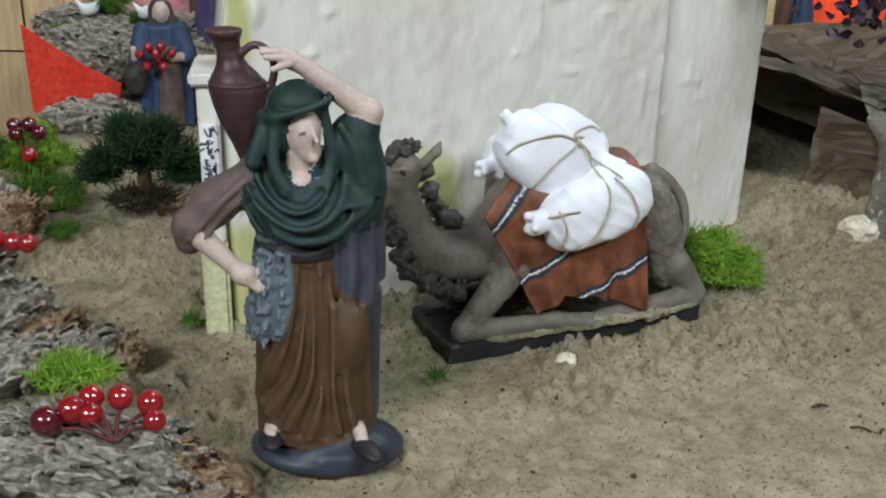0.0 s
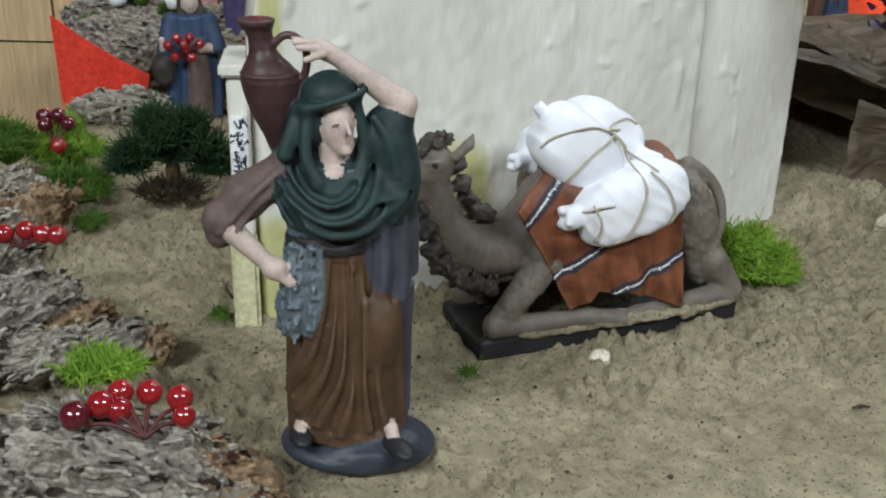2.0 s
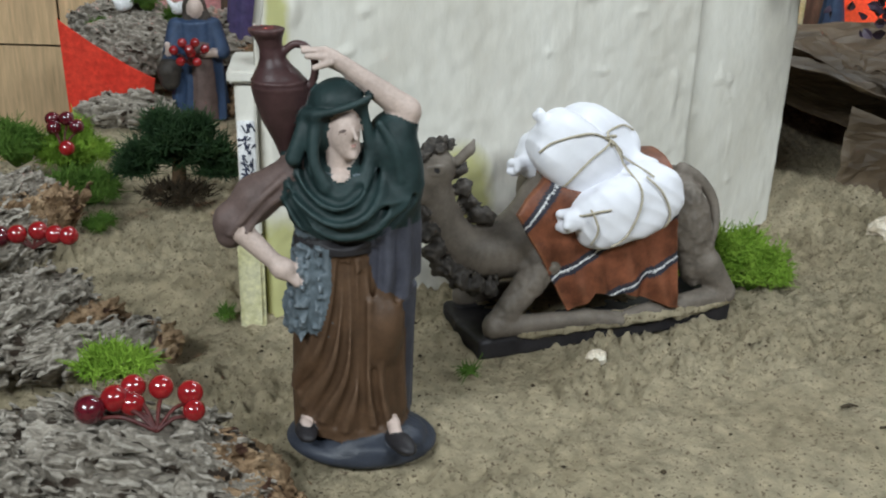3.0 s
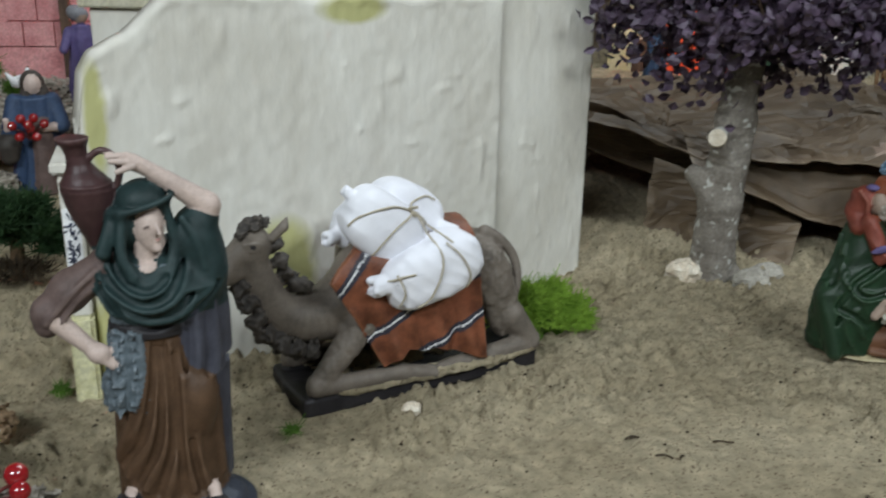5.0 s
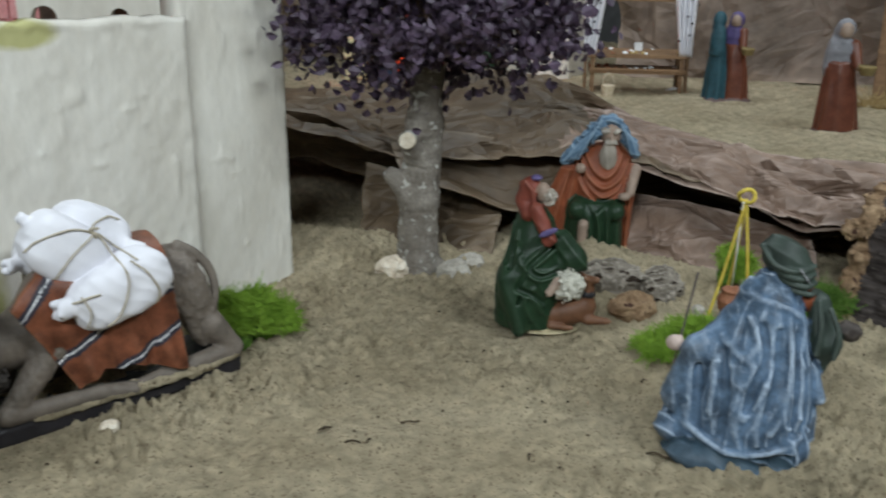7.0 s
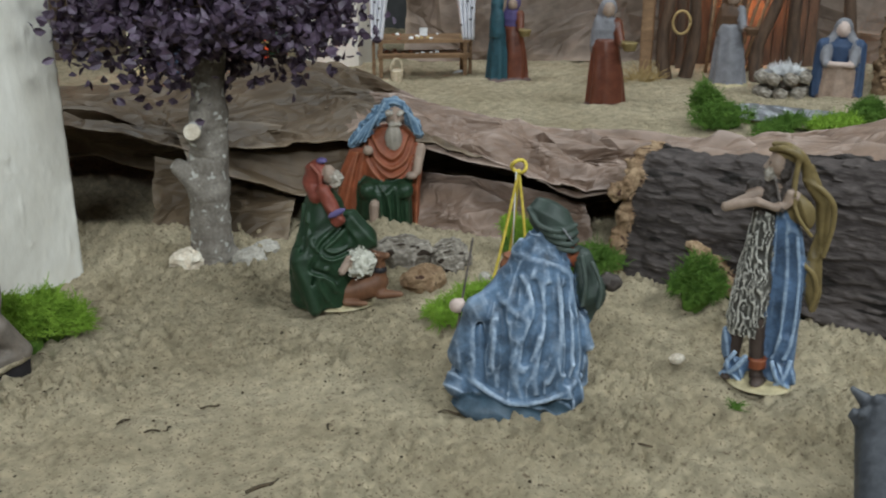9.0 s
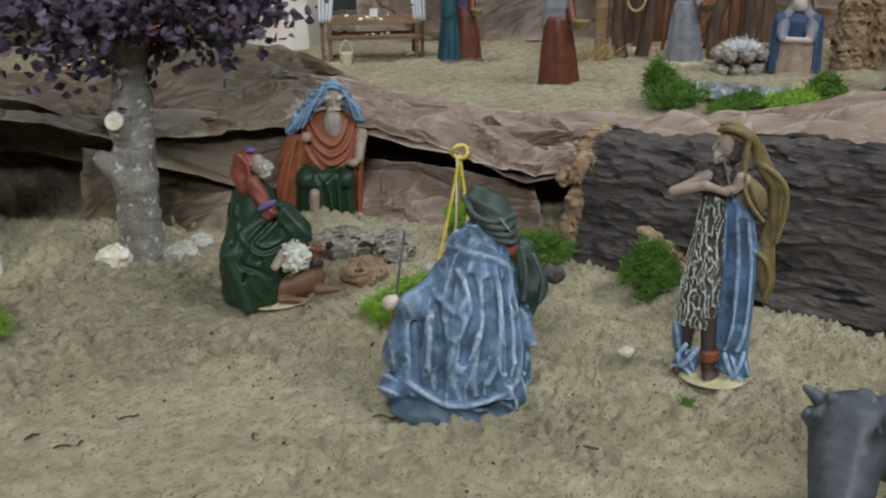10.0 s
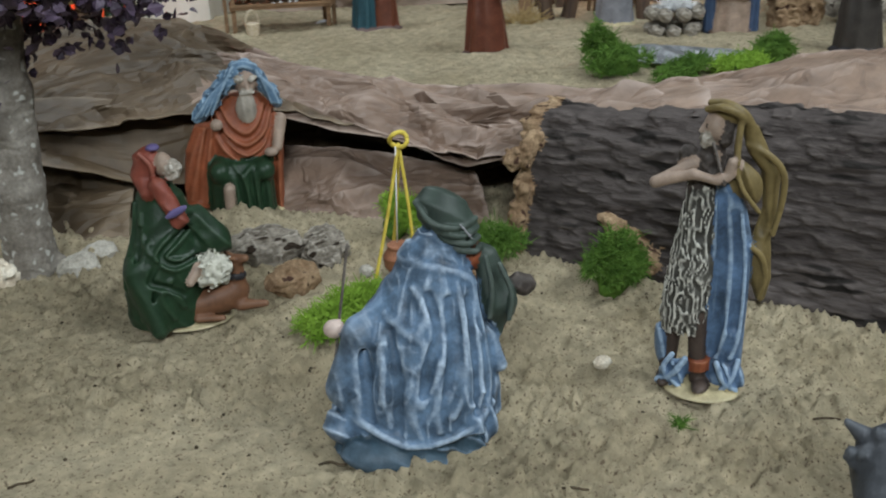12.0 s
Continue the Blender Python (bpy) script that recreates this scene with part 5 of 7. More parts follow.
def seated_shepherd():
    lap = [(0, 18, -14, 38, 20), (30, 18, -16, 37, 22), (56, 18, -16, 36, 22), (70, 18, -10, 33, 20), (78, 18, -2, 28, 14)]
    chest = [(66, 22, -2, 30, 20), (84, 24, -2, 36, 23), (108, 26, 1, 39, 22), (128, 28, 3, 34, 19), (144, 30, 3, 18, 14)]
    drape = [(16, -32, -4, 16, 14), (50, -30, -4, 17, 15), (84, -24, -2, 18, 16), (112, -14, 0, 15, 14)]
    forms = [
        ell((18, -8, 1), (46, 36, 5), 6, k=1),
        robe(lap, 1, k=4), cap((-4, -6, 66), (-6, -28, 62), 11, 12, 1, 6), cap((42, -6, 66), (44, -28, 60), 11, 12, 1, 6),
        *folds(lap, 1, [[(-6, 66), (-2, 40), (-6, 8)], [(6, 60), (12, 36), (8, 6)], [(20, 56), (24, 30), (22, 4)], [(34, 60), (33, 32), (36, 6)], [(46, 62), (47, 34), (48, 6)], [(10, 70), (18, 58), (30, 66)]], [[(14, 58), (17, 34), (15, 6)], [(28, 58), (29, 30), (29, 5)], [(41, 60), (41, 32), (42, 6)]], 2.6, 4, 3.2),
        cap((2, -40, 44), (0, -40, 8), 6.5, 5, 3, 1.5), ell((0, -46, 4), (6, 11, 4.5), 3, k=2), ell((42, -42, 3), (7, 11, 4.5), 3, k=2),
        robe(chest, 0, k=4),
        *folds(chest, 0, [[(-6, 128), (6, 104), (26, 90), (48, 102), (58, 126)], [(-8, 118), (4, 94), (26, 78), (50, 90), (62, 116)], [(2, 132), (12, 114), (28, 104), (42, 114), (50, 132)], [(-8, 104), (6, 82), (26, 69), (46, 78), (60, 100)]], [[(-6, 123), (5, 99), (26, 84), (49, 96), (60, 121)], [(0, 130), (10, 109), (28, 97), (44, 108), (54, 130)], [(-6, 111), (6, 88), (26, 73), (48, 84), (62, 108)]], 2.6, 3, 2.6),
        robe(drape, 0, k=5), *folds(drape, 0, [[(-18, 110), (-28, 76), (-40, 30)], [(-10, 108), (-18, 70), (-24, 24)], [(-24, 104), (-38, 70), (-46, 40)]], [[(-14, 108), (-23, 72), (-32, 28)]], 2.2, 3, 2.6),
        robe([(-4, 60, 2, 5, 7), (50, 60, 2, 7, 9), (100, 64, 2, 9, 11)], 0, 4, 0.15),
        ell((31, -16, 132), (11, 8, 20), 4, k=2, fold=drapes(1.0, (0.35, 0.0, 0.02))), ell((33, -8, 158), (11.5, 11, 14), 3, k=2), cap((34, -18, 158), (34, -20, 153), 1.6, 2.4, 3, 2), ell((26, -17, 164), (5, 4, 3.5), 4, k=1, fold=tufts(1.2, (0.3, 0.3, 0.3))), ell((40, -17, 164), (5, 4, 3.5), 4, k=1, fold=tufts(1.2, (0.3, 0.3, 0.3))), ell((33, -18, 150), (9, 5, 4), 4, k=2, fold=tufts(1.4, (0.3, 0.3, 0.3))),
        ell((31, 2, 166), (20, 15, 18), 2, k=3, fold=tufts(2.6, (0.13, 0.13, 0.13))), cap((14, -6, 164), (-22, -10, 126), 11, 9, 2, 4, tufts(3.4, (0.13, 0.13, 0.13))), cap((48, -4, 164), (66, -8, 134), 9, 7, 2, 4, tufts(3.0, (0.13, 0.13, 0.13))),
        *[rope([(20 + 2 * i, -13, 178 - 2 * i), (10 - 5 * i, -18, 162 - 4 * i), (0 - 6 * i, -21, 146 - 4 * i), (-8 - 6 * i, -20, 128 - 1 * i)], [1.6, 2.2, 2.2, 1.8], 2, 0.8) for i in range(4)],
        *[rope([(46 + i, -12, 172 - 3 * i), (54 + 3 * i, -14, 156 - i), (60 + 4 * i, -15, 136 - i)], [2, 2.6, 2], 2, 1.5) for i in range(3)],
        *[rope([(20, -10, 174 + 3 * i), (32, -13 + 2 * i, 178 + 2 * i), (46, -9, 172 + 3 * i)], 2.2, 2, 1.5) for i in range(3)],
        cap((68, -2, 112), (62, -18, 84), 8, 6, 3, 3), ell((54, -24, 80), (8, 6, 5.5), 3, k=2), ell((-4, -22, 116), (7, 6, 7), 3, k=2)]
    sculpt("seated_shepherd_statue", forms, [P_ORANGE, P_GREEN, P_SCARFBLUE, P_TAN, P_HAIR, P_BLACK, P_CREAM], 1.2, local(0.835, 1.0, -25.8), "seated bearded clay shepherd statue in orange robe and blue headscarf", "statue", "shepherds by the fire")


def crouching_shepherd():
    body = [(2, 0, -4, 36, 28), (30, 0, -4, 36, 29), (62, 4, -2, 35, 28), (92, 8, 2, 28, 23), (120, 6, 4, 20, 17), (132, 4, 5, 13, 12)]
    forms = [
        ell((20, -4, -2), (40, 28, 4), 6, k=1),
        robe(body, 0, k=4, fold=drapes(1.0, (0.1, 0.03, 0.12), 3.0)),
        cap((-20, -14, 56), (-10, -34, 4), 15, 8, 0, 6, drapes(1.6, (0.2, 0.1, 0.05))), cap((34, -4, 96), (54, -12, 74), 13, 11, 0, 5, drapes(2.0, (0.15, 0.1, 0.15))), cap((28, 2, 60), (48, -10, 78), 16, 12, 0, 6),
        *folds(body, 0, [[(30, 100), (10, 88), (-4, 72), (10, 60), (34, 62)], [(32, 92), (14, 80), (4, 72), (16, 66), (34, 70)], [(-16, 116), (-20, 90), (-30, 62), (-34, 40)], [(-8, 84), (-18, 60), (-14, 44), (6, 40), (14, 24)], [(6, 50), (-4, 36), (4, 14)], [(-28, 44), (-18, 34), (-22, 14)], [(-12, 108), (-14, 88), (-8, 74)], [(10, 112), (20, 100), (30, 96)]],
               [[(32, 96), (12, 84), (0, 72), (12, 63), (34, 66)], [(-14, 96), (-22, 64), (-26, 42)], [(-4, 66), (-12, 50), (2, 44), (16, 34)], [(-10, 40), (-14, 26), (-10, 8)]], 2.6, 3, 2.8),
        ell((0, 5, 149), (13, 14, 16), 1, (0, -10, 0), 3, drapes(1.2, (0.1, 0.03, 0.25))), rope([(-6, -6, 162), (2, -10, 152), (4, -10, 138), (14, -14, 128)], 2.2, 1, 2), cap((-6, 4, 140), (-2, -8, 128), 10, 8, 1, 4), cap((6, -14, 134), (20, -24, 104), 8, 8, 1, 3, drapes(1.6, (0.2, 0, 0.2))), ell((18, -32, 114), (11, 2.5, 3.6), 5, (0, -24, 0), 1), ell((6, 0, 165), (6, 6, 3.4), 5, k=1),
        ell((13, -4, 150), (8, 10, 11), 2, k=2), ell((20, -9, 146), (8, 8, 10), 3, k=2, fold=tufts(2, (0.25, 0.25, 0.25))),
        ell((44, -20, 50), (17, 12, 17), 4, k=2, fold=tufts(4.5, (0.18, 0.18, 0.18))), cap((30, -22, 54), (22, -28, 44), 5, 4, 2, 2)]
    sculpt("crouching_shepherd_statue", forms, [P_GREEN, P_RED, P_TAN, P_HAIR, P_CREAMWOOL, P_VIOLET, P_CREAM], 1.2, local(0.66, 0.79, -21.5), "crouching clay shepherd statue in green robe and red hood holding fleece", "statue", "shepherds by the fire")
    kid = [ell((6, -2, 18), (28, 14, 15), 0, (0, -16, 0), 5), ell((-14, -6, 15), (15, 11, 13), 0, k=6), cap((24, -2, 26), (24, -4, 50), 8, 6, 0, 5), cap((24, -4, 55), (32, -10, 58), 6, 3.6, 0, 3), cap((20, 2, 58), (14, 6, 61), 2.4, 1.2, 0, 1), cap((22, -9, 58), (18, -13, 61), 2.4, 1.2, 0, 1),
           cap((-16, -16, 6), (6, -19, 5), 4, 3, 0, 3), cap((24, -10, 12), (46, -14, 12), 6, 3.5, 0, 4), robe([(37, 24, -3, 8, 8), (42, 24, -3, 8, 8)], 1, k=0.5)]
    sculpt("kid_goat_statue", kid, [P_GOAT, P_BLACK], 1.3, local(0.695, 0.765, -24.3), "red-brown clay kid goat statue lying on the sand", "statue")


def donkey():
    hair = tufts(2.4, (0.22, 0.1, 0.22))
    forms = [cap((-10, -34, 84), (-6, -92, 58), 25, 17, 0, 10, tufts(0.8, (0.1, 0.1, 0.1))), cap((-6, -26, 84), (70, 10, 58), 24, 36, 0, 12), cap((-26, -28, 98), (-40, -34, 111), 7, 2.2, 0, 3), cap((14, -40, 100), (22, -52, 118), 7.5, 2.0, 0, 3),
             ell((100, 20, 56), (66, 38, 40), 0, k=10), *[cap((x, y, 40), (x, y, 0), 9, 8, 0, 4) for x, y in ((66, -4), (70, 40), (150, -4), (152, 40))],
             *[ell(c, (9, 6, 7), 0, k=2, fold=hair) for c in ((-30, -40, 94), (-20, -34, 104), (-4, -26, 106), (12, -18, 104), (30, -10, 100), (46, -2, 96))]]
    sculpt("donkey_statue", forms, [P_DONKEY], 1.8, local(0.845, 0.180, -62), "dark grey clay donkey statue with a ribbed mane", "statue")


kneeling_blue()
standing_shepherd()
seated_shepherd()
crouching_shepherd()
donkey()

# ---------------------------------------------------------------- cork log, stones, moss
def cork_log():
    def crack(p):
        w = p + 6 * vnoise(p, 0.03)[..., None]
        return -3.0 * creases(w[..., 0] / 46, w[..., 2] / 13, 3.1) - 1.6 * ridged(p, (0.02, 0.03, 0.10), 2) - 1.4 * fbm(p, (0.08, 0.1, 0.14), 2)
    half = polygon_distance([(0, -8), (16, 30), (26, 70), (40, 112), (62, 138), (100, 140), (100, -8)])

    def slab(p):
        bend = 6 * np.sin(p[..., 0] * 0.012)
        d = half(p[..., 1] + bend + 0.02 * p[..., 0], p[..., 2] * (1 - 0.00045 * np.clip(p[..., 0], 0, 400)) + 4 * np.sin(p[..., 0] * 0.02))
        end = 10 * vnoise(np.stack([p[..., 1], p[..., 2], p[..., 2]], -1), 0.05)
        return np.maximum(d, np.maximum(-8 - p[..., 0] + end, p[..., 0] - 520))

    def colour(p):
        return np.where(p[..., 0] < 12 + 10 * vnoise(p, 0.06), 1, 0)
    forms = [(np.array([-24, -22, -14.0]), np.array([526, 112, 185.0]), slab, colour, 1, crack),
             cap((-2, 8, 92), (10, 34, 112), 11, 10, 1, 4, tufts(5, (0.09, 0.09, 0.09))), cap((0, 10, 20), (4, 14, 60), 9, 8, 1, 4, tufts(5, (0.09, 0.09, 0.09))),
             cap((110, -4, 50), (160, 0, 10), 9, 10, 1, 5, tufts(5, (0.1, 0.1, 0.1)))]
    sculpt("cork_log", forms, [LOGBARK, CORK_BROWN], 2.2, local(1.015, 0.70, -70.5), "dark fissured cork bark log with a broken pale end", "log")


cork_log()


def rock(x, y, z, r, label, material, name="stone", rot=(0, 0, 0), rough=0.22, vox=None, category="stone", group=""):
    s = max(r)
    forms = [ell((0, 0, 0), r, 0, rot, 2, lambda p: -rough * min(r) * ridged(p, 1.6 / s, 3))]
    return sculpt(name, forms, [material], vox or max(1.0, s / 22), local(x, y, 0, z), label, category, group)


rock(0.563, 0.982, 0.008, (19, 15, 13), "cream broken shell beside the tree", SHELL, "sea_shell", category="shell")
rock(0.636, 0.955, 0.004, (20, 15, 13), "grey stone at the foot of the tree", STONE)
rock(0.668, 0.985, 0.002, (20, 14, 10), "pale flat stone at the foot of the tree", STONE)
rock(0.787, 0.775, 0.004, (32, 20, 13), "brown cork chunk round the fireplace", CORK_BROWN, "cork_chunk", (0, 10, 30), 0.35, category="cork")
rock(0.850, 0.815, 0.006, (34, 20, 15), "grey-brown cork chunk round the fireplace", CORK, "cork_chunk", (0, -8, 60), 0.35, category="cork")
rock(0.800, 0.850, 0.014, (40, 24, 14), "weathered cork piece half buried in sand", CORK, "cork_chunk", (0, 6, -20), 0.4, category="cork")
rock(0.905, 0.640, 0.008, (24, 16, 14), "dark brown cork lump beside the moss", CORK_BROWN, "cork_chunk", (0, 0, 40), 0.35, category="cork")
for x, y, r in ((0.852, 0.742, 6.5), (0.884, 0.708, 6), (0.896, 0.712, 5), (0.876, 0.722, 5)):
    rock(x, y, 0.006, (r, r * 0.9, r * 0.8), "small white pebble of the hearth", STONE, "pebble", group="hearth pebbles", category="pebble")
rock(0.896, 0.462, 0.001, (8, 6, 4), "small tan pebble on the sand", SHELL, "pebble", category="pebble")
rock(0.213, 0.690, 0.001, (8, 6, 6), "small tan and white pebble by the camel", SHELL, "pebble", category="pebble")
rock(1.02, 0.44, 0.0, (3.5, 3, 2), "tiny white stone chip on the sand", STONE, "pebble", category="pebble", vox=0.6)
rock(0.361, 0.744, 0.0, (6.5, 3, 2), "thin white shell chip on the sand", SHELL, "shell_chip", category="shell", vox=0.7)
rock(0.150, 0.735, 0.0, (5, 4, 3), "dark bark crumb on the sand", DEADLEAF, "bark_crumb", category="bark", vox=0.7)


def filaments(n, seed, c, r, length, thick, upward=0.4, curl=0.5, inner=0.45):
    """Many thin bent sprigs on an uneven cushion: verts and faces."""
    g = np.random.RandomState(seed)
    d = g.randn(n, 3)
    d[:, 2] = np.abs(d[:, 2]) * 0.9
    d /= np.linalg.norm(d, axis=1)[:, None]
    lump = 1 + 0.28 * vnoise(d * 2.2 + seed, 1.3)
    start = d * np.array(r) * (inner + (0.85 - inner) * g.rand(n, 1)) * lump[:, None]
    dirn = d + np.array([0, 0, upward]) + curl * g.randn(n, 3)
    dirn /= np.linalg.norm(dirn, axis=1)[:, None]
    bend = curl * g.randn(n, 3)
    L = length * (0.5 + g.rand(n, 1))
    side = np.cross(dirn, g.randn(n, 3))
    side /= np.linalg.norm(side, axis=1)[:, None]
    other = np.cross(dirn, side)
    rings = []
    for k, t in enumerate((0, 0.4, 0.75, 1.0)):
        mid = start + L * (dirn * t + bend * t * t * 0.5)
        w = thick * (1 - 0.55 * t)
        for a in (0, 2.094, 4.189):
            rings.append(mid + w * (side * math.cos(a) + other * math.sin(a)))
    v = np.stack(rings, 1) + np.array(c)
    v[..., 2] = np.maximum(v[..., 2], c[2] - 0.004)
    faces = []
    for k in range(3):
        for a in range(3):
            b = (a + 1) % 3
            faces.append((k * 3 + a, k * 3 + b, k * 3 + 3 + b, k * 3 + 3 + a))
    faces = (np.array(faces)[None] + (np.arange(n) * 12)[:, None, None]).reshape(-1, 4)
    return v.reshape(-1, 3), faces


def moss(x, y, z, r, n, material, label, seed, dark=None, name="moss_clump", length=0.009, thick=0.0009):
    g = np.random.RandomState(seed)
    vs, fs, m = [], [], 9
    for k in range(m):  # a cushion of several tufts
        d = g.randn(3)
        d /= np.linalg.norm(d)
        d[2] = abs(d[2])
        at = d * np.array(r) * g.uniform(0.3, 0.62)
        v, f = filaments(int(n * 1.9) // m, seed * 20 + k, at, [q * g.uniform(0.42, 0.6) for q in r], length * 0.52, thick * 0.80, 0.0, 1.3, 0.55)
        fs.append(f + sum(len(q) for q in vs))
        vs.append(v)
    v, f = np.concatenate(vs), np.concatenate(fs)
    v[:, 2] = np.maximum(v[:, 2], -0.004)
    ob = solid(name, v.tolist(), f, material)
    ob.location = (x, y, z)
    tagged(ob, label, "moss", "moss clumps", "stuff")
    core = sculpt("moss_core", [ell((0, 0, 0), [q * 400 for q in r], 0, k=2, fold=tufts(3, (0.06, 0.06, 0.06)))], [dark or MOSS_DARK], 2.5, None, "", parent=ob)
    return ob


moss(0.345, 0.850, 0.0, (0.056, 0.030, 0.066), 3600, MOSS, "bright green moss cushion against the plaster wall", 1)
moss(0.378, 0.866, 0.0, (0.050, 0.030, 0.056), 2600, MOSS, "bright green moss cushion against the plaster wall", 2)
moss(0.782, 0.672, 0.0, (0.070, 0.040, 0.042), 3200, MOSS, "yellow-green moss cushion beside the hearth", 3)
moss(0.945, 0.815, 0.008, (0.040, 0.028, 0.042), 1500, MOSS, "bright green moss behind the hearth", 4)
moss(0.966, 0.690, 0.004, (0.052, 0.036, 0.042), 2000, MOSS_DARK, "green moss cushion beside the log", 5)
moss(0.935, 0.712, 0.01, (0.022, 0.022, 0.032), 700, MOSS, "bright green moss tuft beside the log", 6)
moss(1.018, 0.558, 0.006, (0.048, 0.032, 0.056), 2600, MOSS_DARK, "round green moss cushion in front of the log", 7)
moss(1.415, 0.905, 0.100, (0.075, 0.05, 0.040), 1500, MOSS_DARK, "dark green moss beside the foil pond", 8, length=0.011, thick=0.0013)
moss(1.445, 0.815, 0.100, (0.065, 0.035, 0.022), 1200, MOSS_DARK, "dark green moss beside the foil pond", 9, length=0.011, thick=0.0013)
moss(1.515, 0.775, 0.102, (0.065, 0.038, 0.026), 1200, MOSS, "light green moss beside the foil pond", 10, length=0.011, thick=0.0013)
moss(1.60, 0.78, 0.106, (0.055, 0.038, 0.034), 1000, MOSS_DARK, "dark green moss beside the foil pond", 11, length=0.011, thick=0.0013)
moss(1.42, 0.945, 0.105, (0.030, 0.030, 0.065), 700, MOSS_DARK, "tall green moss tuft beside the foil pond", 12, length=0.011, thick=0.0013)
moss(-0.124, 0.578, 0.040, (0.036, 0.022, 0.017), 1200, MOSS, "yellow-green moss tuft on cork bark", 13)
moss(-0.35, 1.12, 0.02, (0.05, 0.05, 0.05), 3200, MOSS, "bright green moss mound behind the bark", 14, length=0.012)
moss(-0.315, 1.055, 0.0, (0.045, 0.04, 0.035), 2400, MOSS_DARK, "green moss cushion at the foot of the bark", 15, length=0.012)
moss(-0.40, 1.08, 0.04, (0.04, 0.04, 0.045), 2200, MOSS_DARK, "dark green moss on the bank", 16, length=0.012)
moss(-0.266, 0.948, 0.0, (0.018, 0.018, 0.016), 350, MOSS_DARK, "small dark green moss tuft", 17)
moss(-0.094, 0.75, 0.0, (0.010, 0.006, 0.006), 90, MOSS_DARK, "tiny dark green moss scrap on the sand", 18)
moss(0.112, 0.66, 0.0, (0.008, 0.006, 0.006), 60, MOSS_DARK, "tiny dark green moss scrap on the sand", 19)
moss(0.869, 0.360, 0.0, (0.008, 0.006, 0.003), 50, MOSS_DARK, "tiny green leaf scrap on the sand", 20)


def bush():
    top = empty("little_bush", local(-0.208, 1.045, 0, 0.008), "dense dark green artificial bush on a sandy mound", "bush")
    vs, fs = [], []
    for k, (x, y, z, r) in enumerate(((-0.030, 0.0, 0.038, 0.034), (0.0, -0.01, 0.058, 0.036), (0.030, 0.0, 0.044, 0.036), (0.048, 0.004, 0.022, 0.024), (-0.048, 0.0, 0.022, 0.022), (0.006, 0.01, 0.034, 0.034), (-0.014, 0.0, 0.074, 0.020), (0.022, 0.0, 0.072, 0.020))):
        v, f = filaments(1300, 310 + k, (x, y, z), (r, r * 0.9, r * 0.85), 0.011, 0.0009, 0.35, 0.6, 0.15)
        fs.append(f + sum(len(q) for q in vs))
        vs.append(v)
    v, f = np.concatenate(vs), np.concatenate(fs)
    solid("foliage", v.tolist(), f, BUSH, top)
    v, f = tube_geometry([(0, 0, -0.01), (0.002, 0, 0.03), (0.0, 0, 0.06)], [0.010, 0.008, 0.006], 8)
    solid("stem", v, f, STEM, top)
    v, f = filaments(700, 32, (0, 0, 0), (0.045, 0.035, 0.016), 0.008, 0.001, 0.2, 0.6)
    ob = solid("dry_moss_ring", v.tolist(), f, DEADLEAF)
    ob.location = (-0.205, 1.03, 0.008)
    tagged(ob, "brown dry moss litter round the bush", "moss", "", "stuff")


bush()


# ---------------------------------------------------------------- cork bark bank with berries
def bark_piece(x, y, z, rz, forms, label):
    return sculpt("cork_bark_piece", forms, [CORK, CORK_BROWN], 1.6, local(x, y, rz, z), label, "bark", "cork bark bank")


def grain(amp, f=0.05):
    """Furrowed bark: long plates parted by deep cracks, with crumbly flanks."""
    def g(p):
        w = p + 4 * vnoise(p, 0.06)[..., None]
        k = f / 0.05
        plates = creases(w[..., 0] * k / 34, (w[..., 1] + 0.9 * w[..., 2]) * k / 13, 1.7)
        return -1.15 * amp * (0.95 * plates + 0.30 * ridged(p, (f * 0.9, f * 2.4, f * 3.2), 2) + 0.6 * fbm(p, 0.15, 3))
    return g


bark_piece(-0.10, 0.505, 0.0, -12, [ell((0, 0, 14), (95, 52, 30), 0, (0, 3, 0), 4, grain(6.5)), ell((70, 8, 12), (34, 26, 20), 1, (0, 14, 0), 4, grain(7.0, 0.08)), ell((20, -30, 6), (60, 22, 22), 1, k=5, fold=grain(7))], "grey ridged cork bark slab with a broken brown end")
bark_piece(-0.262, 0.65, 0.0, 62, [ell((0, 0, 20), (110, 52, 36), 0, (0, -3, 0), 4, grain(6.5)), ell((60, -44, 12), (50, 16, 18), 1, k=5, fold=grain(6))], "long grey cork bark slab with deep furrows")
bark_piece(-0.358, 0.86, 0.0, 74, [ell((0, 0, 26), (120, 50, 40), 0, (0, -4, 0), 4, grain(6.5)), ell((40, -42, 30), (70, 14, 24), 1, k=5, fold=grain(7, 0.08))], "brown-edged cork bark slab along the bank")
bark_piece(-0.148, 0.668, 0.004, 30, [ell((0, 0, 12), (34, 20, 17), 0, (0, 10, 0), 4, grain(5, 0.08)), ell((24, -8, 8), (16, 12, 14), 1, k=3, fold=grain(4, 0.1))], "small curled cork bark chunk")
bark_piece(-0.190, 0.640, 0.004, 40, [ell((0, 0, 16), (40, 20, 20), 0, (0, 10, 0), 4, grain(5, 0.08))], "brown cork bark chunk on the bank")
bark_piece(-0.385, 0.70, 0.0, 70, [ell((0, 0, 20), (220, 70, 52), 0, (0, 0, 0), 4, grain(7))], "broad grey cork bark slab at the bank's edge")
bark_piece(-0.055, 0.478, -0.004, 10, [ell((0, 0, 8), (30, 20, 15), 1, k=4, fold=grain(4, 0.09))], "reddish-brown cork bark lump")
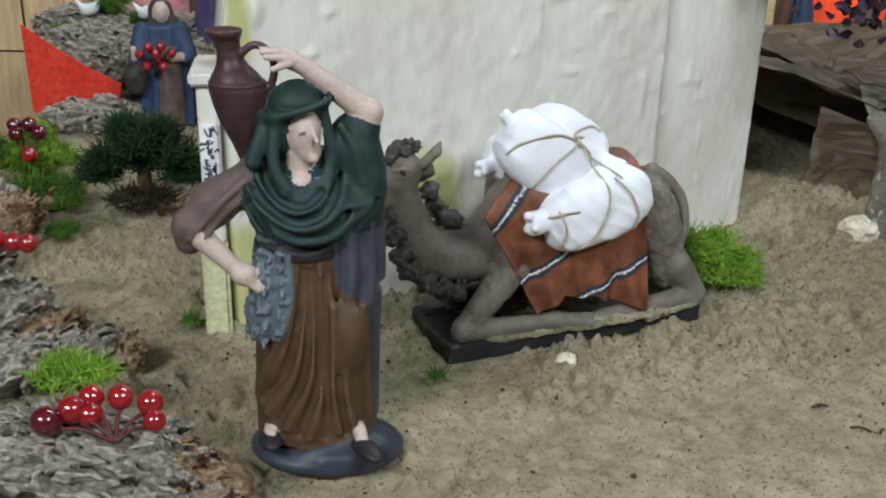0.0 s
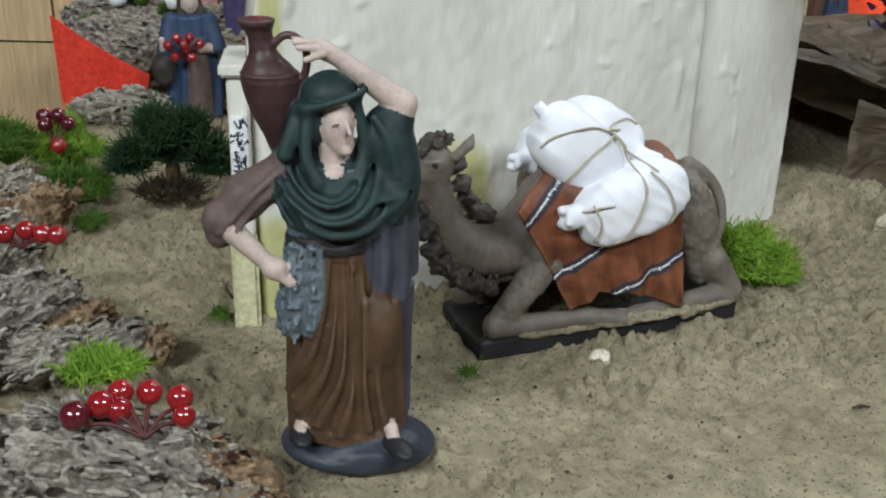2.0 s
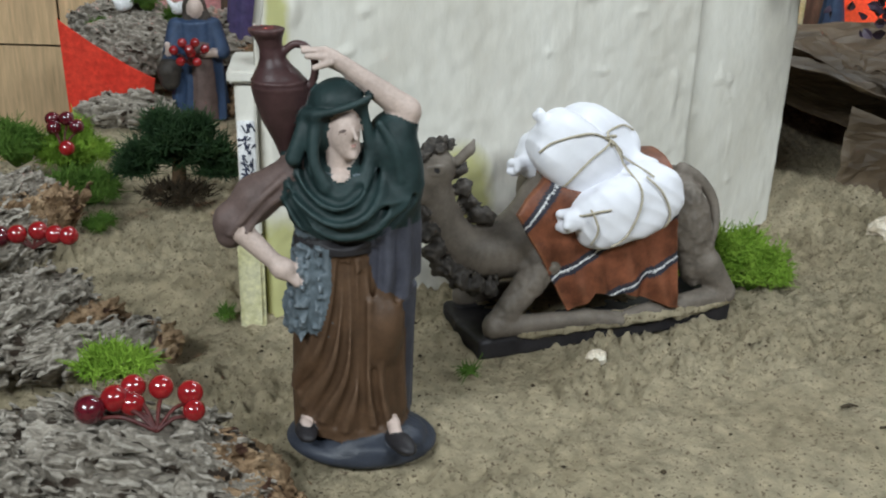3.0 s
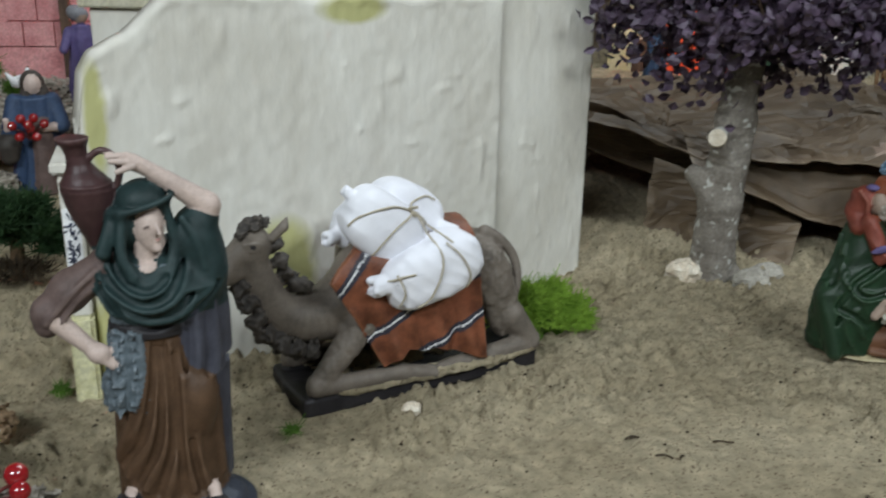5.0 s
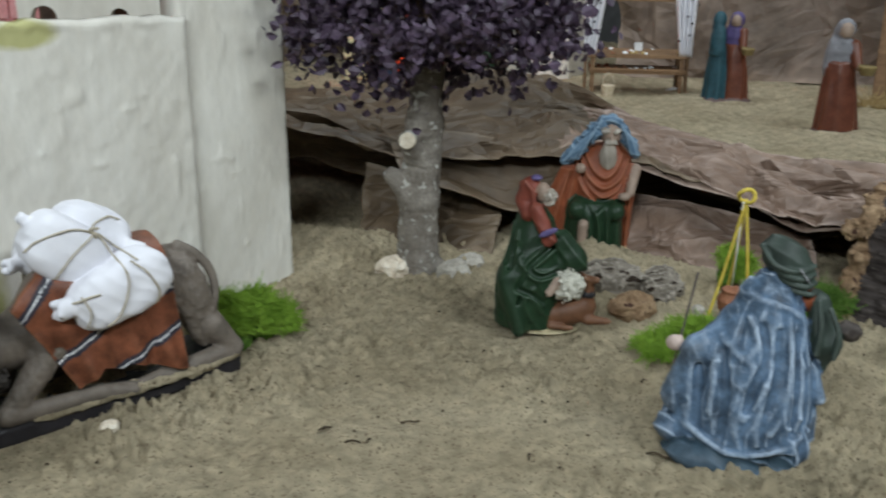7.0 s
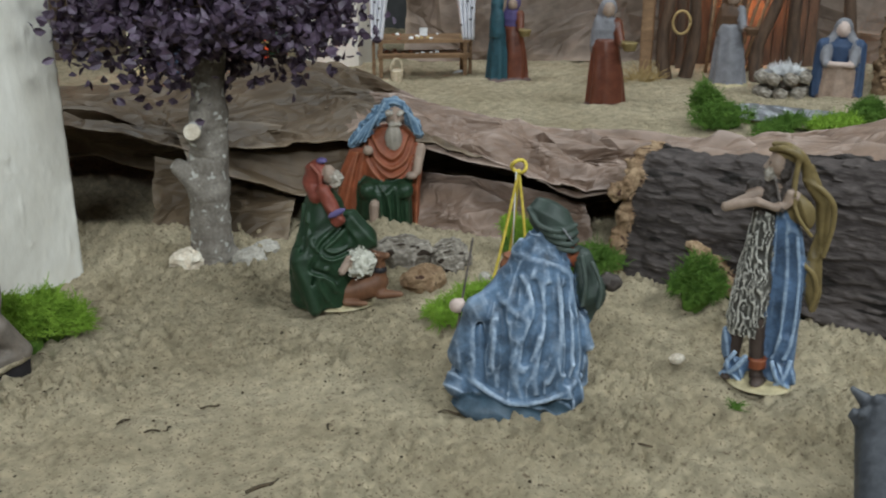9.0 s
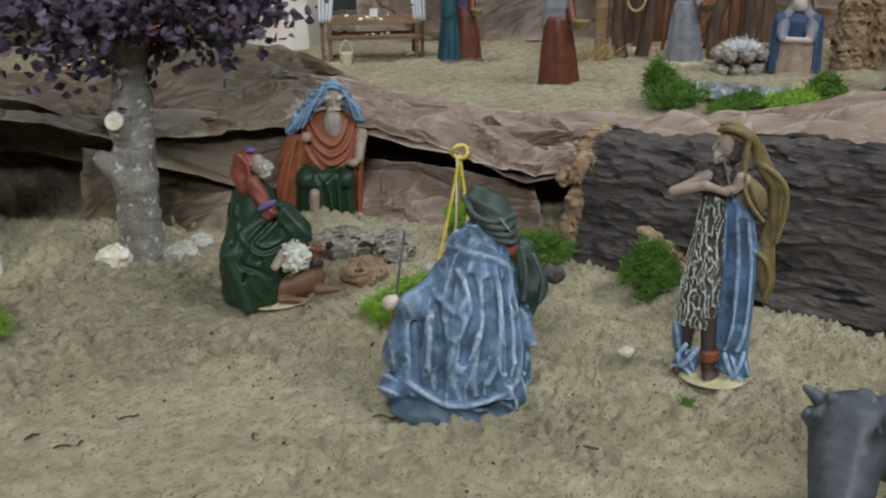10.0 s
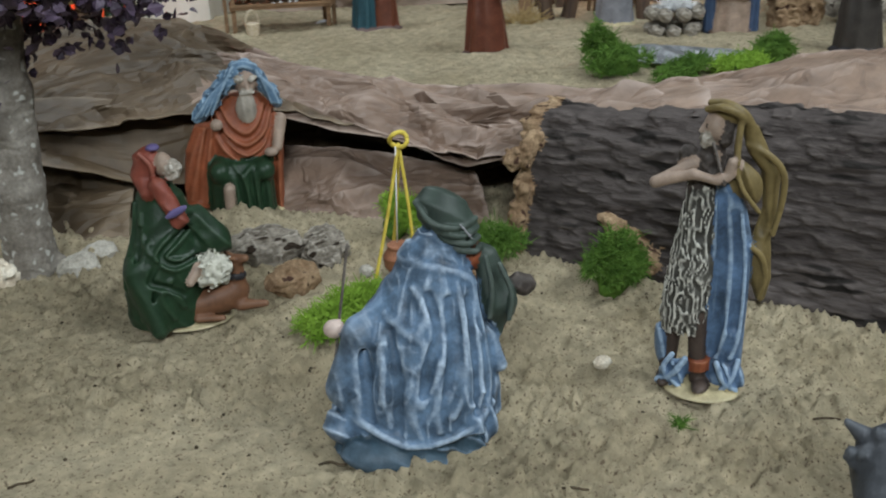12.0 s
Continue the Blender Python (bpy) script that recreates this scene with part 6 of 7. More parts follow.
bark_piece(-0.20, 0.46, 0.0, 10, [ell((0, 0, 14), (70, 60, 36), 0, k=4, fold=grain(7))], "dark cork bark slab at the front edge")


def berry_spray(x, y, z, rz, berries, label):
    """Lacquered berries on bent red stems that meet at one end."""
    top = empty("berry_spray", local(x, y, rz, z), label, "berries", "berry sprays")
    for i, (bx, by, bz, r, m) in enumerate(berries):
        bm = bmesh.new()
        bmesh.ops.create_uvsphere(bm, u_segments=24, v_segments=16, radius=r, matrix=Matrix.Translation((bx, by, bz)))
        part("berry", bm, m, top, "", True)
        v, f = tube_geometry(smooth_line([(0, 0, 0), (bx * 0.5, by * 0.5, bz * 0.5 + 0.002), (bx, by, bz - r * 0.8)], 5), 0.0013, 6)
        solid("stem", v, f, REDSTEM, top)


berry_spray(-0.078, 0.500, 0.044, 0, [(-0.004, 0.028, 0.014, 0.0078, BERRY), (0.015, 0.024, 0.013, 0.0080, BERRY), (-0.020, 0.024, 0.016, 0.0078, BERRY), (-0.028, 0.013, 0.014, 0.0086, BERRY), (-0.040, 0.003, 0.012, 0.0090, BERRY_DARK), (0.019, 0.015, 0.006, 0.0070, BERRY), (-0.018, 0.014, 0.010, 0.0076, BERRY)], "shiny red artificial berries lying on cork bark")
berry_spray(-0.245, 0.742, 0.060, 0, [(0.004, 0.004, 0.014, 0.008, BERRY), (0.018, 0.002, 0.012, 0.008, BERRY), (0.030, 0.0, 0.012, 0.008, BERRY), (-0.012, 0.0, 0.012, 0.008, BERRY), (-0.026, -0.002, 0.010, 0.009, BERRY_DARK)], "row of shiny red artificial berries on the bark bank")
berry_spray(-0.345, 1.075, 0.040, 0, [(0.0, 0.02, 0.036, 0.0085, BERRY_DARK), (-0.014, 0.016, 0.026, 0.0085, BERRY_DARK), (0.012, 0.016, 0.028, 0.0085, BERRY_DARK), (0.006, -0.004, 0.008, 0.009, BERRY), (-0.018, 0.024, 0.034, 0.0085, BERRY_DARK)], "dark red artificial berries standing in moss")


# ---------------------------------------------------------------- purple tree
def tree():
    top = empty("purple_tree", local(0.60, 0.99, -18), "small real-wood trunk with a crown of dark purple leaves", "tree")
    knots = lambda p: -1.6 * fbm(p, (0.05, 0.05, 0.035), 3) - 0.8 * ridged(p, (0.03, 0.03, 0.12), 2)
    forms = [cap((-1, 0, -6), (2, 0, 90), 27, 23, 0, 8, knots), cap((2, 0, 90), (8, 0, 190), 24, 21, 0, 8, knots), cap((8, 0, 190), (16, 0, 290), 20, 19, 0, 8, knots), cap((-10, -6, 100), (-32, -6, 124), 15, 9, 0, 8, knots),
             cap((-2, -12, 150), (-11, -22, 172), 12, 11, 0, 6, knots), cap((-20, 2, -4), (-28, 0, 2), 14, 10, 0, 10, knots), cap((18, 0, -4), (26, 0, 2), 14, 10, 0, 10, knots),
             cap((14, 0, 270), (-60, -10, 330), 12, 7, 0, 8, knots), cap((16, 0, 280), (90, 8, 330), 12, 7, 0, 8, knots), cap((16, 0, 280), (24, 30, 380), 13, 7, 0, 8, knots), cap((14, 0, 262), (20, -40, 330), 10, 6, 0, 8, knots)]
    sculpt("trunk", forms, [TREEBARK], 2.0, None, "", parent=top)
    bm = bmesh.new()
    bmesh.ops.create_cone(bm, cap_ends=True, segments=20, radius1=0.0105, radius2=0.0100, depth=0.003, matrix=pose(-0.0125, -0.0335, 0.174, 62, 0, -14))
    part("cut_knot", bm, CUTWOOD, top, "pale sawn-off branch face")
    g = np.random.RandomState(11)
    centres, leaves_v, leaves_f, twigs_v, twigs_f = [], [], [], [], []
    while len(centres) < 130:
        p = g.uniform(-1, 1, 3)
        if 0.25 < np.linalg.norm(p) < 1:
            c = np.array([0.022, 0, 0.335]) + p * np.array([0.175, 0.13, 0.115])
            if not (abs(c[0] - 0.015) < 0.035 and c[2] < 0.29):
                centres.append(c)
    for c in centres:
        root = np.array([0.016, 0.0, 0.285]) + g.randn(3) * 0.008
        mid = (root + c) / 2 + g.randn(3) * 0.012 + np.array([0, 0, 0.012])
        v, f = tube_geometry(smooth_line([root, mid, c], 4), [0.0022 - 0.0017 * i / 8 for i in range(9)], 5)
        twigs_f += [tuple(i + len(twigs_v) for i in q) for q in f]
        twigs_v += v
        for k in range(56):
            at = c + g.randn(3) * np.array([0.022, 0.022, 0.019])
            R = np.array(Euler(g.uniform(0, 6.28, 3)).to_matrix())
            L, W = g.uniform(0.0045, 0.0085), g.uniform(0.0042, 0.0070)
            shape = np.array([(0, -L, 0), (W * 0.8, -L * 0.45, 0.001), (W, L * 0.25, 0.0015), (0, L, -0.001), (-W, L * 0.25, 0.0015), (-W * 0.8, -L * 0.45, 0.001), (0, -0.1 * L, -0.0012)])
            n = len(leaves_v)
            leaves_v += (shape @ R.T + at).tolist()
            leaves_f += [(n + 6, n + a, n + (a + 1) % 6) for a in range(6)]
    tagged(solid("twig_web", twigs_v, twigs_f, DARKWOOD, top), kind="stuff")
    tagged(solid("crown", leaves_v, leaves_f, LEAF_PURPLE, top, "dark purple rounded leaves", smooth=False), kind="stuff")


tree()


# ---------------------------------------------------------------- hearth with a cord tripod
def tripod():
    top = empty("pot_tripod", local(0.83, 0.70, -34.2), "three yellow cord legs knotted over a small clay pot", "tripod")
    apex = (0.031, 0.0, 0.152)
    for end in ((-0.001, -0.02, 0.006), (0.043, -0.01, 0.006), (0.02, 0.05, 0.006)):
        v, f = tube_geometry(smooth_line([apex, tuple((a + b) / 2 + 0.002 for a, b in zip(apex, end)), end], 6), 0.0017, 8)
        solid("leg", v, f, YELLOWCORD, top)
    loop = [(0.031 + 0.008 * math.cos(w), -0.001 + 0.003 * math.sin(2 * w), 0.156 + 0.007 * math.sin(w)) for w in [2 * math.pi * i / 20 for i in range(21)]]
    v, f = tube_geometry(loop, 0.0022, 8)
    solid("knot", v, f, YELLOWCORD, top)
    v, f = tube_geometry([(0.028, -0.002, 0.150), (0.026, 0.0, 0.055)], 0.0007, 6)
    solid("hanging_wire", v, f, P_WHITE, top, "thin pale wire")
    sculpt("clay_pot", [robe([(24, 0, 0, 9, 9), (32, 0, 0, 15, 15), (42, 0, 0, 16, 16), (50, 0, 0, 11, 11), (54, 0, 0, 12.5, 12.5)], 0, k=1)], [CLAYPOT], 1.0, local(0.854, 0.686, 0, -0.002), "round terracotta pot hanging in the tripod", "pot")


tripod()


# ---------------------------------------------------------------- litter on the sand
def litter():
    g = random.Random(4)
    for x, y, L, a in ((0.445, 0.47, 0.030, 10), (0.46, 0.625, 0.018, -5), (0.42, 0.592, 0.007, 40), (0.386, 0.63, 0.010, 20), (0.75, 0.366, 0.018, -40), (0.402, 0.60, 0.014, -30), (0.638, 0.498, 0.020, -35), (0.95, 0.30, 0.02, -50), (0.39, 0.628, 0.008, 15), (0.54, 0.52, 0.01, 70), (0.02, 0.72, 0.014, -35)):
        pts = [(0, 0, 0), (L * 0.4, L * 0.12 * g.uniform(-1, 1), 0.0015), (L * 0.75, L * 0.2 * g.uniform(-1, 1), 0.001), (L, L * 0.2 * g.uniform(-1, 1), 0)]
        v, f = tube_geometry(smooth_line(pts, 4), 0.0009 if L < 0.025 else 0.0016, 6)
        ob = solid("twig", v, f, DEADLEAF)
        ob.matrix_world = local(x, y, a, float(sand_height(np.array([x]), np.array([y]))[0]) + 0.002)
        tagged(ob, "thin dark dry twig on the sand", "twig", "twigs on the sand")
    rs = np.random.RandomState(9)
    verts, faces = [], []
    for k in range(420):
        x, y = rs.uniform(-0.2, 1.25), rs.uniform(0.3, 1.1)
        z = float(sand_height(np.array([x]), np.array([y]))[0])
        r = rs.uniform(0.0008, 0.0022)
        n = len(verts)
        for d in ((1, 0, 0), (0, 1, 0), (-1, 0, 0), (0, -1, 0), (0, 0, 0.8), (0, 0, -0.8)):
            verts.append(tuple(np.array((x, y, z + 0.001)) + r * np.array(d) * rs.uniform(0.6, 1.5)))
        faces += [(n + a, n + (a + 1) % 4, n + 4) for a in range(4)] + [(n + (a + 1) % 4, n + a, n + 5) for a in range(4)]
    tagged(solid("crumbs", verts, faces, DEADLEAF, smooth=False), "dark crumbs scattered over the sand", "litter", kind="stuff")


litter()

# ---------------------------------------------------------------- left background: cork terraces, woman with fruit, red felt
def fruit_woman():
    forms = [robe([(0, 0, 0, 40, 30), (60, 0, 0, 36, 26), (110, 0, 0, 33, 22), (140, 0, 0, 26, 18)], 0, 9, 0.12, phase=0.4), robe([(0, 4, -12, 22, 24), (70, 4, -12, 18, 20), (110, 2, -8, 18, 18)], 1, 6, 0.10),
             cap((-26, 0, 132), (-38, -16, 88), 13, 12, 0, 5), cap((24, 0, 132), (34, -18, 100), 13, 12, 0, 5), cap((34, -20, 98), (10, -30, 98), 6, 5, 2, 3), cap((-38, -22, 96), (-40, -26, 112), 5, 4, 2, 2),
             cap((0, 0, 138), (0, 0, 150), 8, 8, 2, 3), ell((0, -5, 158), (11, 11, 14), 2, k=2), ell((0, 2, 158), (17, 14, 20), 3, k=3), ell((-8, -2, 142), (10, 9, 16), 3, k=4), ell((12, -2, 142), (10, 9, 16), 3, k=4),
             cap((-40, -22, 60), (-40, -22, 74), 14, 17, 4, 2), rope([(-54, -22, 76), (-42, -22, 100), (-26, -22, 76)], 1.8, 4, 1), *[ell((-40 + dx, -24, 78), (6, 5, 4), 5, k=1) for dx in (-7, 4)]]
    sculpt("fruit_seller_statue", forms, [P_DEEPBLUE, P_SLEEVE, P_SKIN, P_DHAIR, P_MANE, P_WHITE], 1.8, local(-0.27, 1.41, 14), "clay statue of a woman in blue carrying a basket", "statue")
    berry_spray(-0.271, 1.372, 0.085, 14, [(0.022 * math.cos(a) * q, -0.010 + 0.006 * math.sin(3 * a), 0.018 + 0.016 * math.sin(a) * q, 0.0066, BERRY) for a, q in [(0.3, 1), (1.2, 1), (2.0, 1), (2.9, 1), (4.0, .9), (5.2, .9), (1.6, .4), (0, .1)]], "bunch of red artificial berries in the statue's arms")


fruit_woman()


def violet_figure():
    forms = [robe([(0, 0, 0, 30, 24), (70, 0, 0, 25, 20), (120, 0, 0, 22, 16), (140, 0, 0, 14, 12)], 0, 7, 0.14, phase=0.3), ell((0, -2, 154), (11, 11, 14), 2, k=2), ell((-4, 2, 158), (18, 16, 14), 1, (0, 20, 0), 2), cap((-20, -4, 128), (-30, -18, 100), 9, 7, 0, 4)]
    sculpt("violet_robed_statue", forms, [P_VIOLET, P_GREYVEIL, P_TAN], 2.0, local(-0.255, 1.68, 10, 0.07), "clay statue in a violet robe on the cork terrace", "statue")


violet_figure()
for x, y, z, r, rz in ((-0.36, 1.36, 0.02, (70, 34, 26), 10), (-0.40, 1.54, 0.075, (100, 60, 46), -14), (-0.30, 1.56, 0.05, (100, 60, 40), 6), (-0.22, 1.58, 0.04, (90, 60, 40), 4), (-0.44, 1.66, 0.09, (110, 60, 40), -8), (-0.30, 1.72, 0.06, (140, 70, 50), 0), (-0.20, 1.45, 0.01, (46, 30, 34), 20)):
    sculpt("cork_terrace_block", [ell((0, 0, 0), r, 0, (0, 0, 0), 4, grain(6.5, 0.045))], [CORK if x < -0.25 else CORK_BROWN], 2.8, local(x, y, rz, z), "stacked cork bark block of the back terrace", "cork", "cork terrace blocks")
moss(-0.40, 1.62, 0.13, (0.03, 0.03, 0.03), 500, MOSS_DARK, "green moss on the cork terrace", 41, length=0.02, thick=0.0012)
moss(-0.345, 1.60, 0.11, (0.022, 0.022, 0.022), 400, MOSS_DARK, "green moss on the cork terrace", 42, length=0.016, thick=0.0012)
moss(-0.19, 1.46, 0.045, (0.025, 0.025, 0.02), 400, MOSS_DARK, "green moss beside the statues", 43, length=0.01, thick=0.0012)
moss(-0.46, 1.57, 0.10, (0.02, 0.02, 0.012), 300, MOSS_DARK, "green moss on the terrace edge", 44, length=0.01, thick=0.0012)
for x, y in ((-0.43, 1.60), (-0.335, 1.58)):
    sculpt("hen_statue", [ell((0, 0, 14), (15, 9, 10), 0, (0, -18, 0), 3), cap((10, 0, 20), (13, 0, 30), 5, 4, 0, 3), ell((14, 0, 35), (3, 2, 3), 1, k=1), cap((-12, 0, 18), (-20, 0, 28), 5, 2, 0, 3)], [P_WHITE, P_RED], 1.2, local(x, y, 30, 0.118), "small white clay hen statue with a red comb", "statue")


def red_felt():
    pts = [(-0.466, 1.41, 0.136), (-0.42, 1.41, 0.104), (-0.375, 1.41, 0.074), (-0.335, 1.41, 0.054), (-0.345, 1.41, 0.0), (-0.36, 1.41, -0.05), (-0.462, 1.41, -0.05)]
    bm = bmesh.new()
    vs = [bm.verts.new((x, y - 0.004 * math.sin(40 * x), z)) for x, y, z in pts]
    bm.faces.new(vs)
    ext = bmesh.ops.extrude_face_region(bm, geom=bm.faces[:])
    bmesh.ops.translate(bm, verts=[v for v in ext["geom"] if isinstance(v, bmesh.types.BMVert)], vec=(0, 0.003, 0))
    tagged(part("red_felt_cloth", bm, RED_CLOTH), "plain red felt hanging down the terrace side", "cloth")


red_felt()


def cabinet():
    top = empty("wooden_cabinet", local(-1.66, 1.95, 0, -0.85), "light wooden cabinet with framed door panels behind the display", "cabinet")
    part("body", box_bm((0, 0, 0), (1.1, 0.4, 1.7), 0.003), WOODPANEL, top)
    for x in (0.03, 0.565):
        part("door", box_bm((x, -0.018, 0.03), (x + 0.50, 0.0, 1.67), 0.004), WOODPANEL, top)
        part("door_panel", box_bm((x + 0.07, -0.024, 0.85), (x + 0.43, -0.018, 1.6), 0.003), WOODPANEL, top)


cabinet()


def pink_house():
    top = empty("pink_brick_house", local(-0.30, 1.98, 0), "pink painted brick house front lit red, with a dark arch", "house")
    part("front", box_bm((-0.20, 0.02, 0.0), (0.75, 0.05, 0.60), 0.002), PINKBRICK, top)
    for i in range(7):
        for j in range(16):
            x, z = -0.195 + 0.06 * j + 0.03 * (i % 2), 0.13 + 0.05 * i
            if not (0.02 < x < 0.12 and z < 0.22):
                part("brick", box_bm((x, 0.014, z), (x + 0.056, 0.02, z + 0.046), 0.0), PINKBRICK, top)
    for x in (-0.06, 0.17, 0.33):
        part("post", box_bm((x, -0.01, 0.0), (x + 0.018, 0.012, 0.6), 0.002), DARKWOOD, top, "dark wooden post")
    bm = bmesh.new()
    bmesh.ops.create_cone(bm, cap_ends=True, segments=32, radius1=0.05, radius2=0.05, depth=0.02, matrix=pose(0.075, 0.012, 0.15, 90))
    part("arch", bm, DARKWOOD, top, "dark round arch")


pink_house()

# ---------------------------------------------------------------- upper terrace
def market_stall():
    top = empty("market_stall", local(1.291, 1.842, -27.5, 0.043), "small wooden market stall with white spotted curtains", "stall")
    for x in (0.004, 0.198):
        for y in (0.0, 0.09):
            part("leg", box_bm((x, y, -0.02), (x + 0.009, y + 0.009, 0.084), 0.001), MIDWOOD, top)
    part("table_board", box_bm((-0.004, -0.006, 0.084), (0.214, 0.106, 0.092), 0.001), MIDWOOD, top)
    part("shelf", box_bm((0.0, -0.008, 0.050), (0.21, 0.09, 0.056), 0.001), MIDWOOD, top)
    part("front_rail", box_bm((0.0, -0.012, 0.056), (0.21, -0.008, 0.062), 0.001), MIDWOOD, top)
    for x in (-0.012, 0.212):
        part("post", box_bm((x, 0.02, -0.02), (x + 0.008, 0.028, 0.30), 0.001), MIDWOOD, top)
    part("beam", box_bm((-0.02, 0.018, 0.205), (0.23, 0.026, 0.213), 0.001), MIDWOOD, top)
    for x0, lean in ((-0.02, 1), (0.19, -1)):
        s, v = np.meshgrid(np.linspace(0, 1, 40), np.linspace(0, 1, 24), indexing="ij")
        w = 0.06 * (1 - 0.55 * v)
        x = x0 + (s - 0.5) * w + 0.02 + lean * 0.012 * (1 - v)
        y = 0.0 + 0.006 * np.sin(s * 25 + 3 * v)
        z = 0.30 - v * 0.21
        c = solid("curtain", np.stack([x, y, z], -1).reshape(-1, 3).tolist(), grid_faces(40, 24), CLOTH_WHITE, top, "white spotted curtain")
        so = c.modifiers.new("thickness", "SOLIDIFY")
        so.thickness = 0.001
        g = random.Random(2)
        for k in range(9):
            bm = bmesh.new()
            bmesh.ops.create_icosphere(bm, subdivisions=1, radius=0.003, matrix=pose(x0 + 0.02 + g.uniform(-.02, .02), -0.008, g.uniform(0.11, 0.28)))
            part("spot", bm, P_BLACK, c)
    g = random.Random(8)
    for k in range(34):
        x, y = g.uniform(0.004, 0.20), g.uniform(0.0, 0.08)
        up = g.random() < 0.5
        z = 0.094 if up else 0.058
        r = g.uniform(0.003, 0.006)
        m = P_WHITE if (x > 0.09 and not up) or g.random() < 0.3 else (CLAYPOT if x < 0.09 else STRAW)
        sculpt("stall_goods", [ell((0, 0, 0), (r * 1000, r * 1000, r * 700), 0, k=1)], [m], 1.2, None, "", parent=top).location = (x, y, z)
    part("price_card", box_bm((0.10, 0.05, 0.094), (0.118, 0.052, 0.112), 0.0), P_WHITE, top, "small white card")


market_stall()


def basket(x, y, z):
    top = empty("handled_basket", local(x, y, 0, z), "small pale wicker basket with a hoop handle", "basket")
    sculpt("bowl", [robe([(0, 0, 0, 12, 12), (26, 0, 0, 16, 16)], 0, 24, 0.03, k=1)], [WICKER], 1.3, None, "", parent=top)
    v, f = tube_geometry([(0.015 * math.cos(w), 0, 0.026 + 0.026 * math.sin(w)) for w in [math.pi * i / 14 for i in range(15)]], 0.0016, 6)
    solid("handle", v, f, WICKER, top)


basket(1.318, 1.80, 0.044)
rock(1.49, 1.80, 0.046, (20, 14, 9), "white bowl of flour on the ground", P_WHITE, "bowl", rough=0.05, category="bowl")


def woman(x, y, z, rz, mats, label, tall=1.0, seated=False):
    k = tall
    if seated:
        forms = [ell((0, 0, 0), (42, 34, 6), 0, k=1), robe([(0, 0, -14, 30, 24), (56, 0, -8, 28, 22)], 1, 7, 0.1), cap((-30, -6, 90), (-34, -12, 6), 12, 12, 2, 5, drapes(1.5, (0.3, 0, 0))), cap((30, -6, 90), (34, -12, 6), 12, 12, 2, 5, drapes(1.5, (0.3, 0, 0))),
                 robe([(50, 0, 4, 32, 20), (90, 0, 2, 28, 18), (102, 0, 2, 16, 12)], 2, 6, 0.08), cap((-26, -4, 92), (-22, -26, 62), 10, 8, 4, 4), cap((26, -4, 92), (22, -26, 62), 10, 8, 4, 4), cap((-22, -28, 60), (20, -30, 60), 5, 5, 3, 3),
                 ell((0, -4, 118), (11, 12, 14), 3, k=2), ell((0, 2, 120), (16, 14, 18), 4, k=3), cap((-10, 0, 110), (-22, -2, 90), 9, 10, 4, 4), cap((10, 0, 110), (22, -2, 90), 9, 10, 4, 4)]
    else:
        forms = [ell((0, 0, -1), (44, 34, 7), 0, k=1), robe([(0, 0, 0, 36, 28), (60, -2, 0, 31, 24), (104, -4, 0, 25, 19), (120, -4, 0, 22, 16)], 1, 8, 0.09, phase=0.8),
                 robe([(100, -8, 4, 24, 17), (140, -6, 2, 24, 17), (158, -4, 0, 14, 11)], 2, 5, 0.1), cap((14, 0, 150), (22, -14, 118), 10, 8, 1, 4), cap((22, -14, 116), (34, -24, 112), 6, 5, 3, 2), cap((-18, 0, 150), (-22, 0, 112), 11, 12, 2, 5, drapes(1.5, (0.25, 0, 0))),
                 ell((-2, -4, 174), (11, 12, 14), 3, k=2), ell((-3, 2, 176), (16, 15, 18), 2, k=3), cap((-8, 4, 170), (-16, 6, 124), 13, 14, 2, 5, drapes(1.5, (0.25, 0, 0))),
                 robe([(104, 38, -24, 11, 11), (120, 38, -24, 15, 15)], 4, k=1)]
    sculpt("nativity_statue", [tuple(f) if not isinstance(f, list) else f for f in forms], mats, 2.2, local(x, y, rz, z) @ Matrix.Scale(k, 4), label, "statue", "terrace statues")


woman(1.438, 1.217, 0.074, -40.6, [P_SLEEVE, P_ROBE, P_GREYVEIL, P_TAN, P_OCHRE], "clay statue in red-brown robe and grey veil carrying a basket", 1.0)
woman(1.53, 1.64, 0.054, -60, [P_SLEEVE, P_ROBE, P_VIOLET, P_TAN, P_OCHRE], "clay statue in red robe and violet shawl with a bowl", 0.95)
woman(1.50, 1.66, 0.054, 60, [P_SLEEVE, P_TEAL, P_TEAL, P_TAN, P_OCHRE], "clay statue in teal beside the market stall", 0.95)
woman(1.832, 1.017, 0.084, -53, [P_SLEEVE, P_TAN, P_DEEPBLUE, P_SKIN, P_GREYVEIL], "seated clay statue in blue cloak and pale veil", 1.05, True)
woman(1.781, 1.24, 0.076, -47, [P_CREAM, P_GREYVEIL, P_SKIRT, P_TAN, P_SKIRT], "clay statue in grey tunic and brown mantle", 1.0)
woman(1.76, 0.74, 0.10, -60, [P_BLACK, P_MANE, P_MANE, P_TAN, P_MANE], "dark brown robed clay statue at the terrace edge", 0.95)
for x, y, m in ((1.04, 2.12, P_SLEEVE), (1.09, 2.09, P_SKIRT), (1.14, 2.06, P_GREEN), (0.93, 2.2, P_DEEPBLUE)):
    woman(x, y, 0.03, -25, [P_BLACK, m, m, P_TAN, P_OCHRE], "dark robed clay statue before the orange cloth", 0.75)


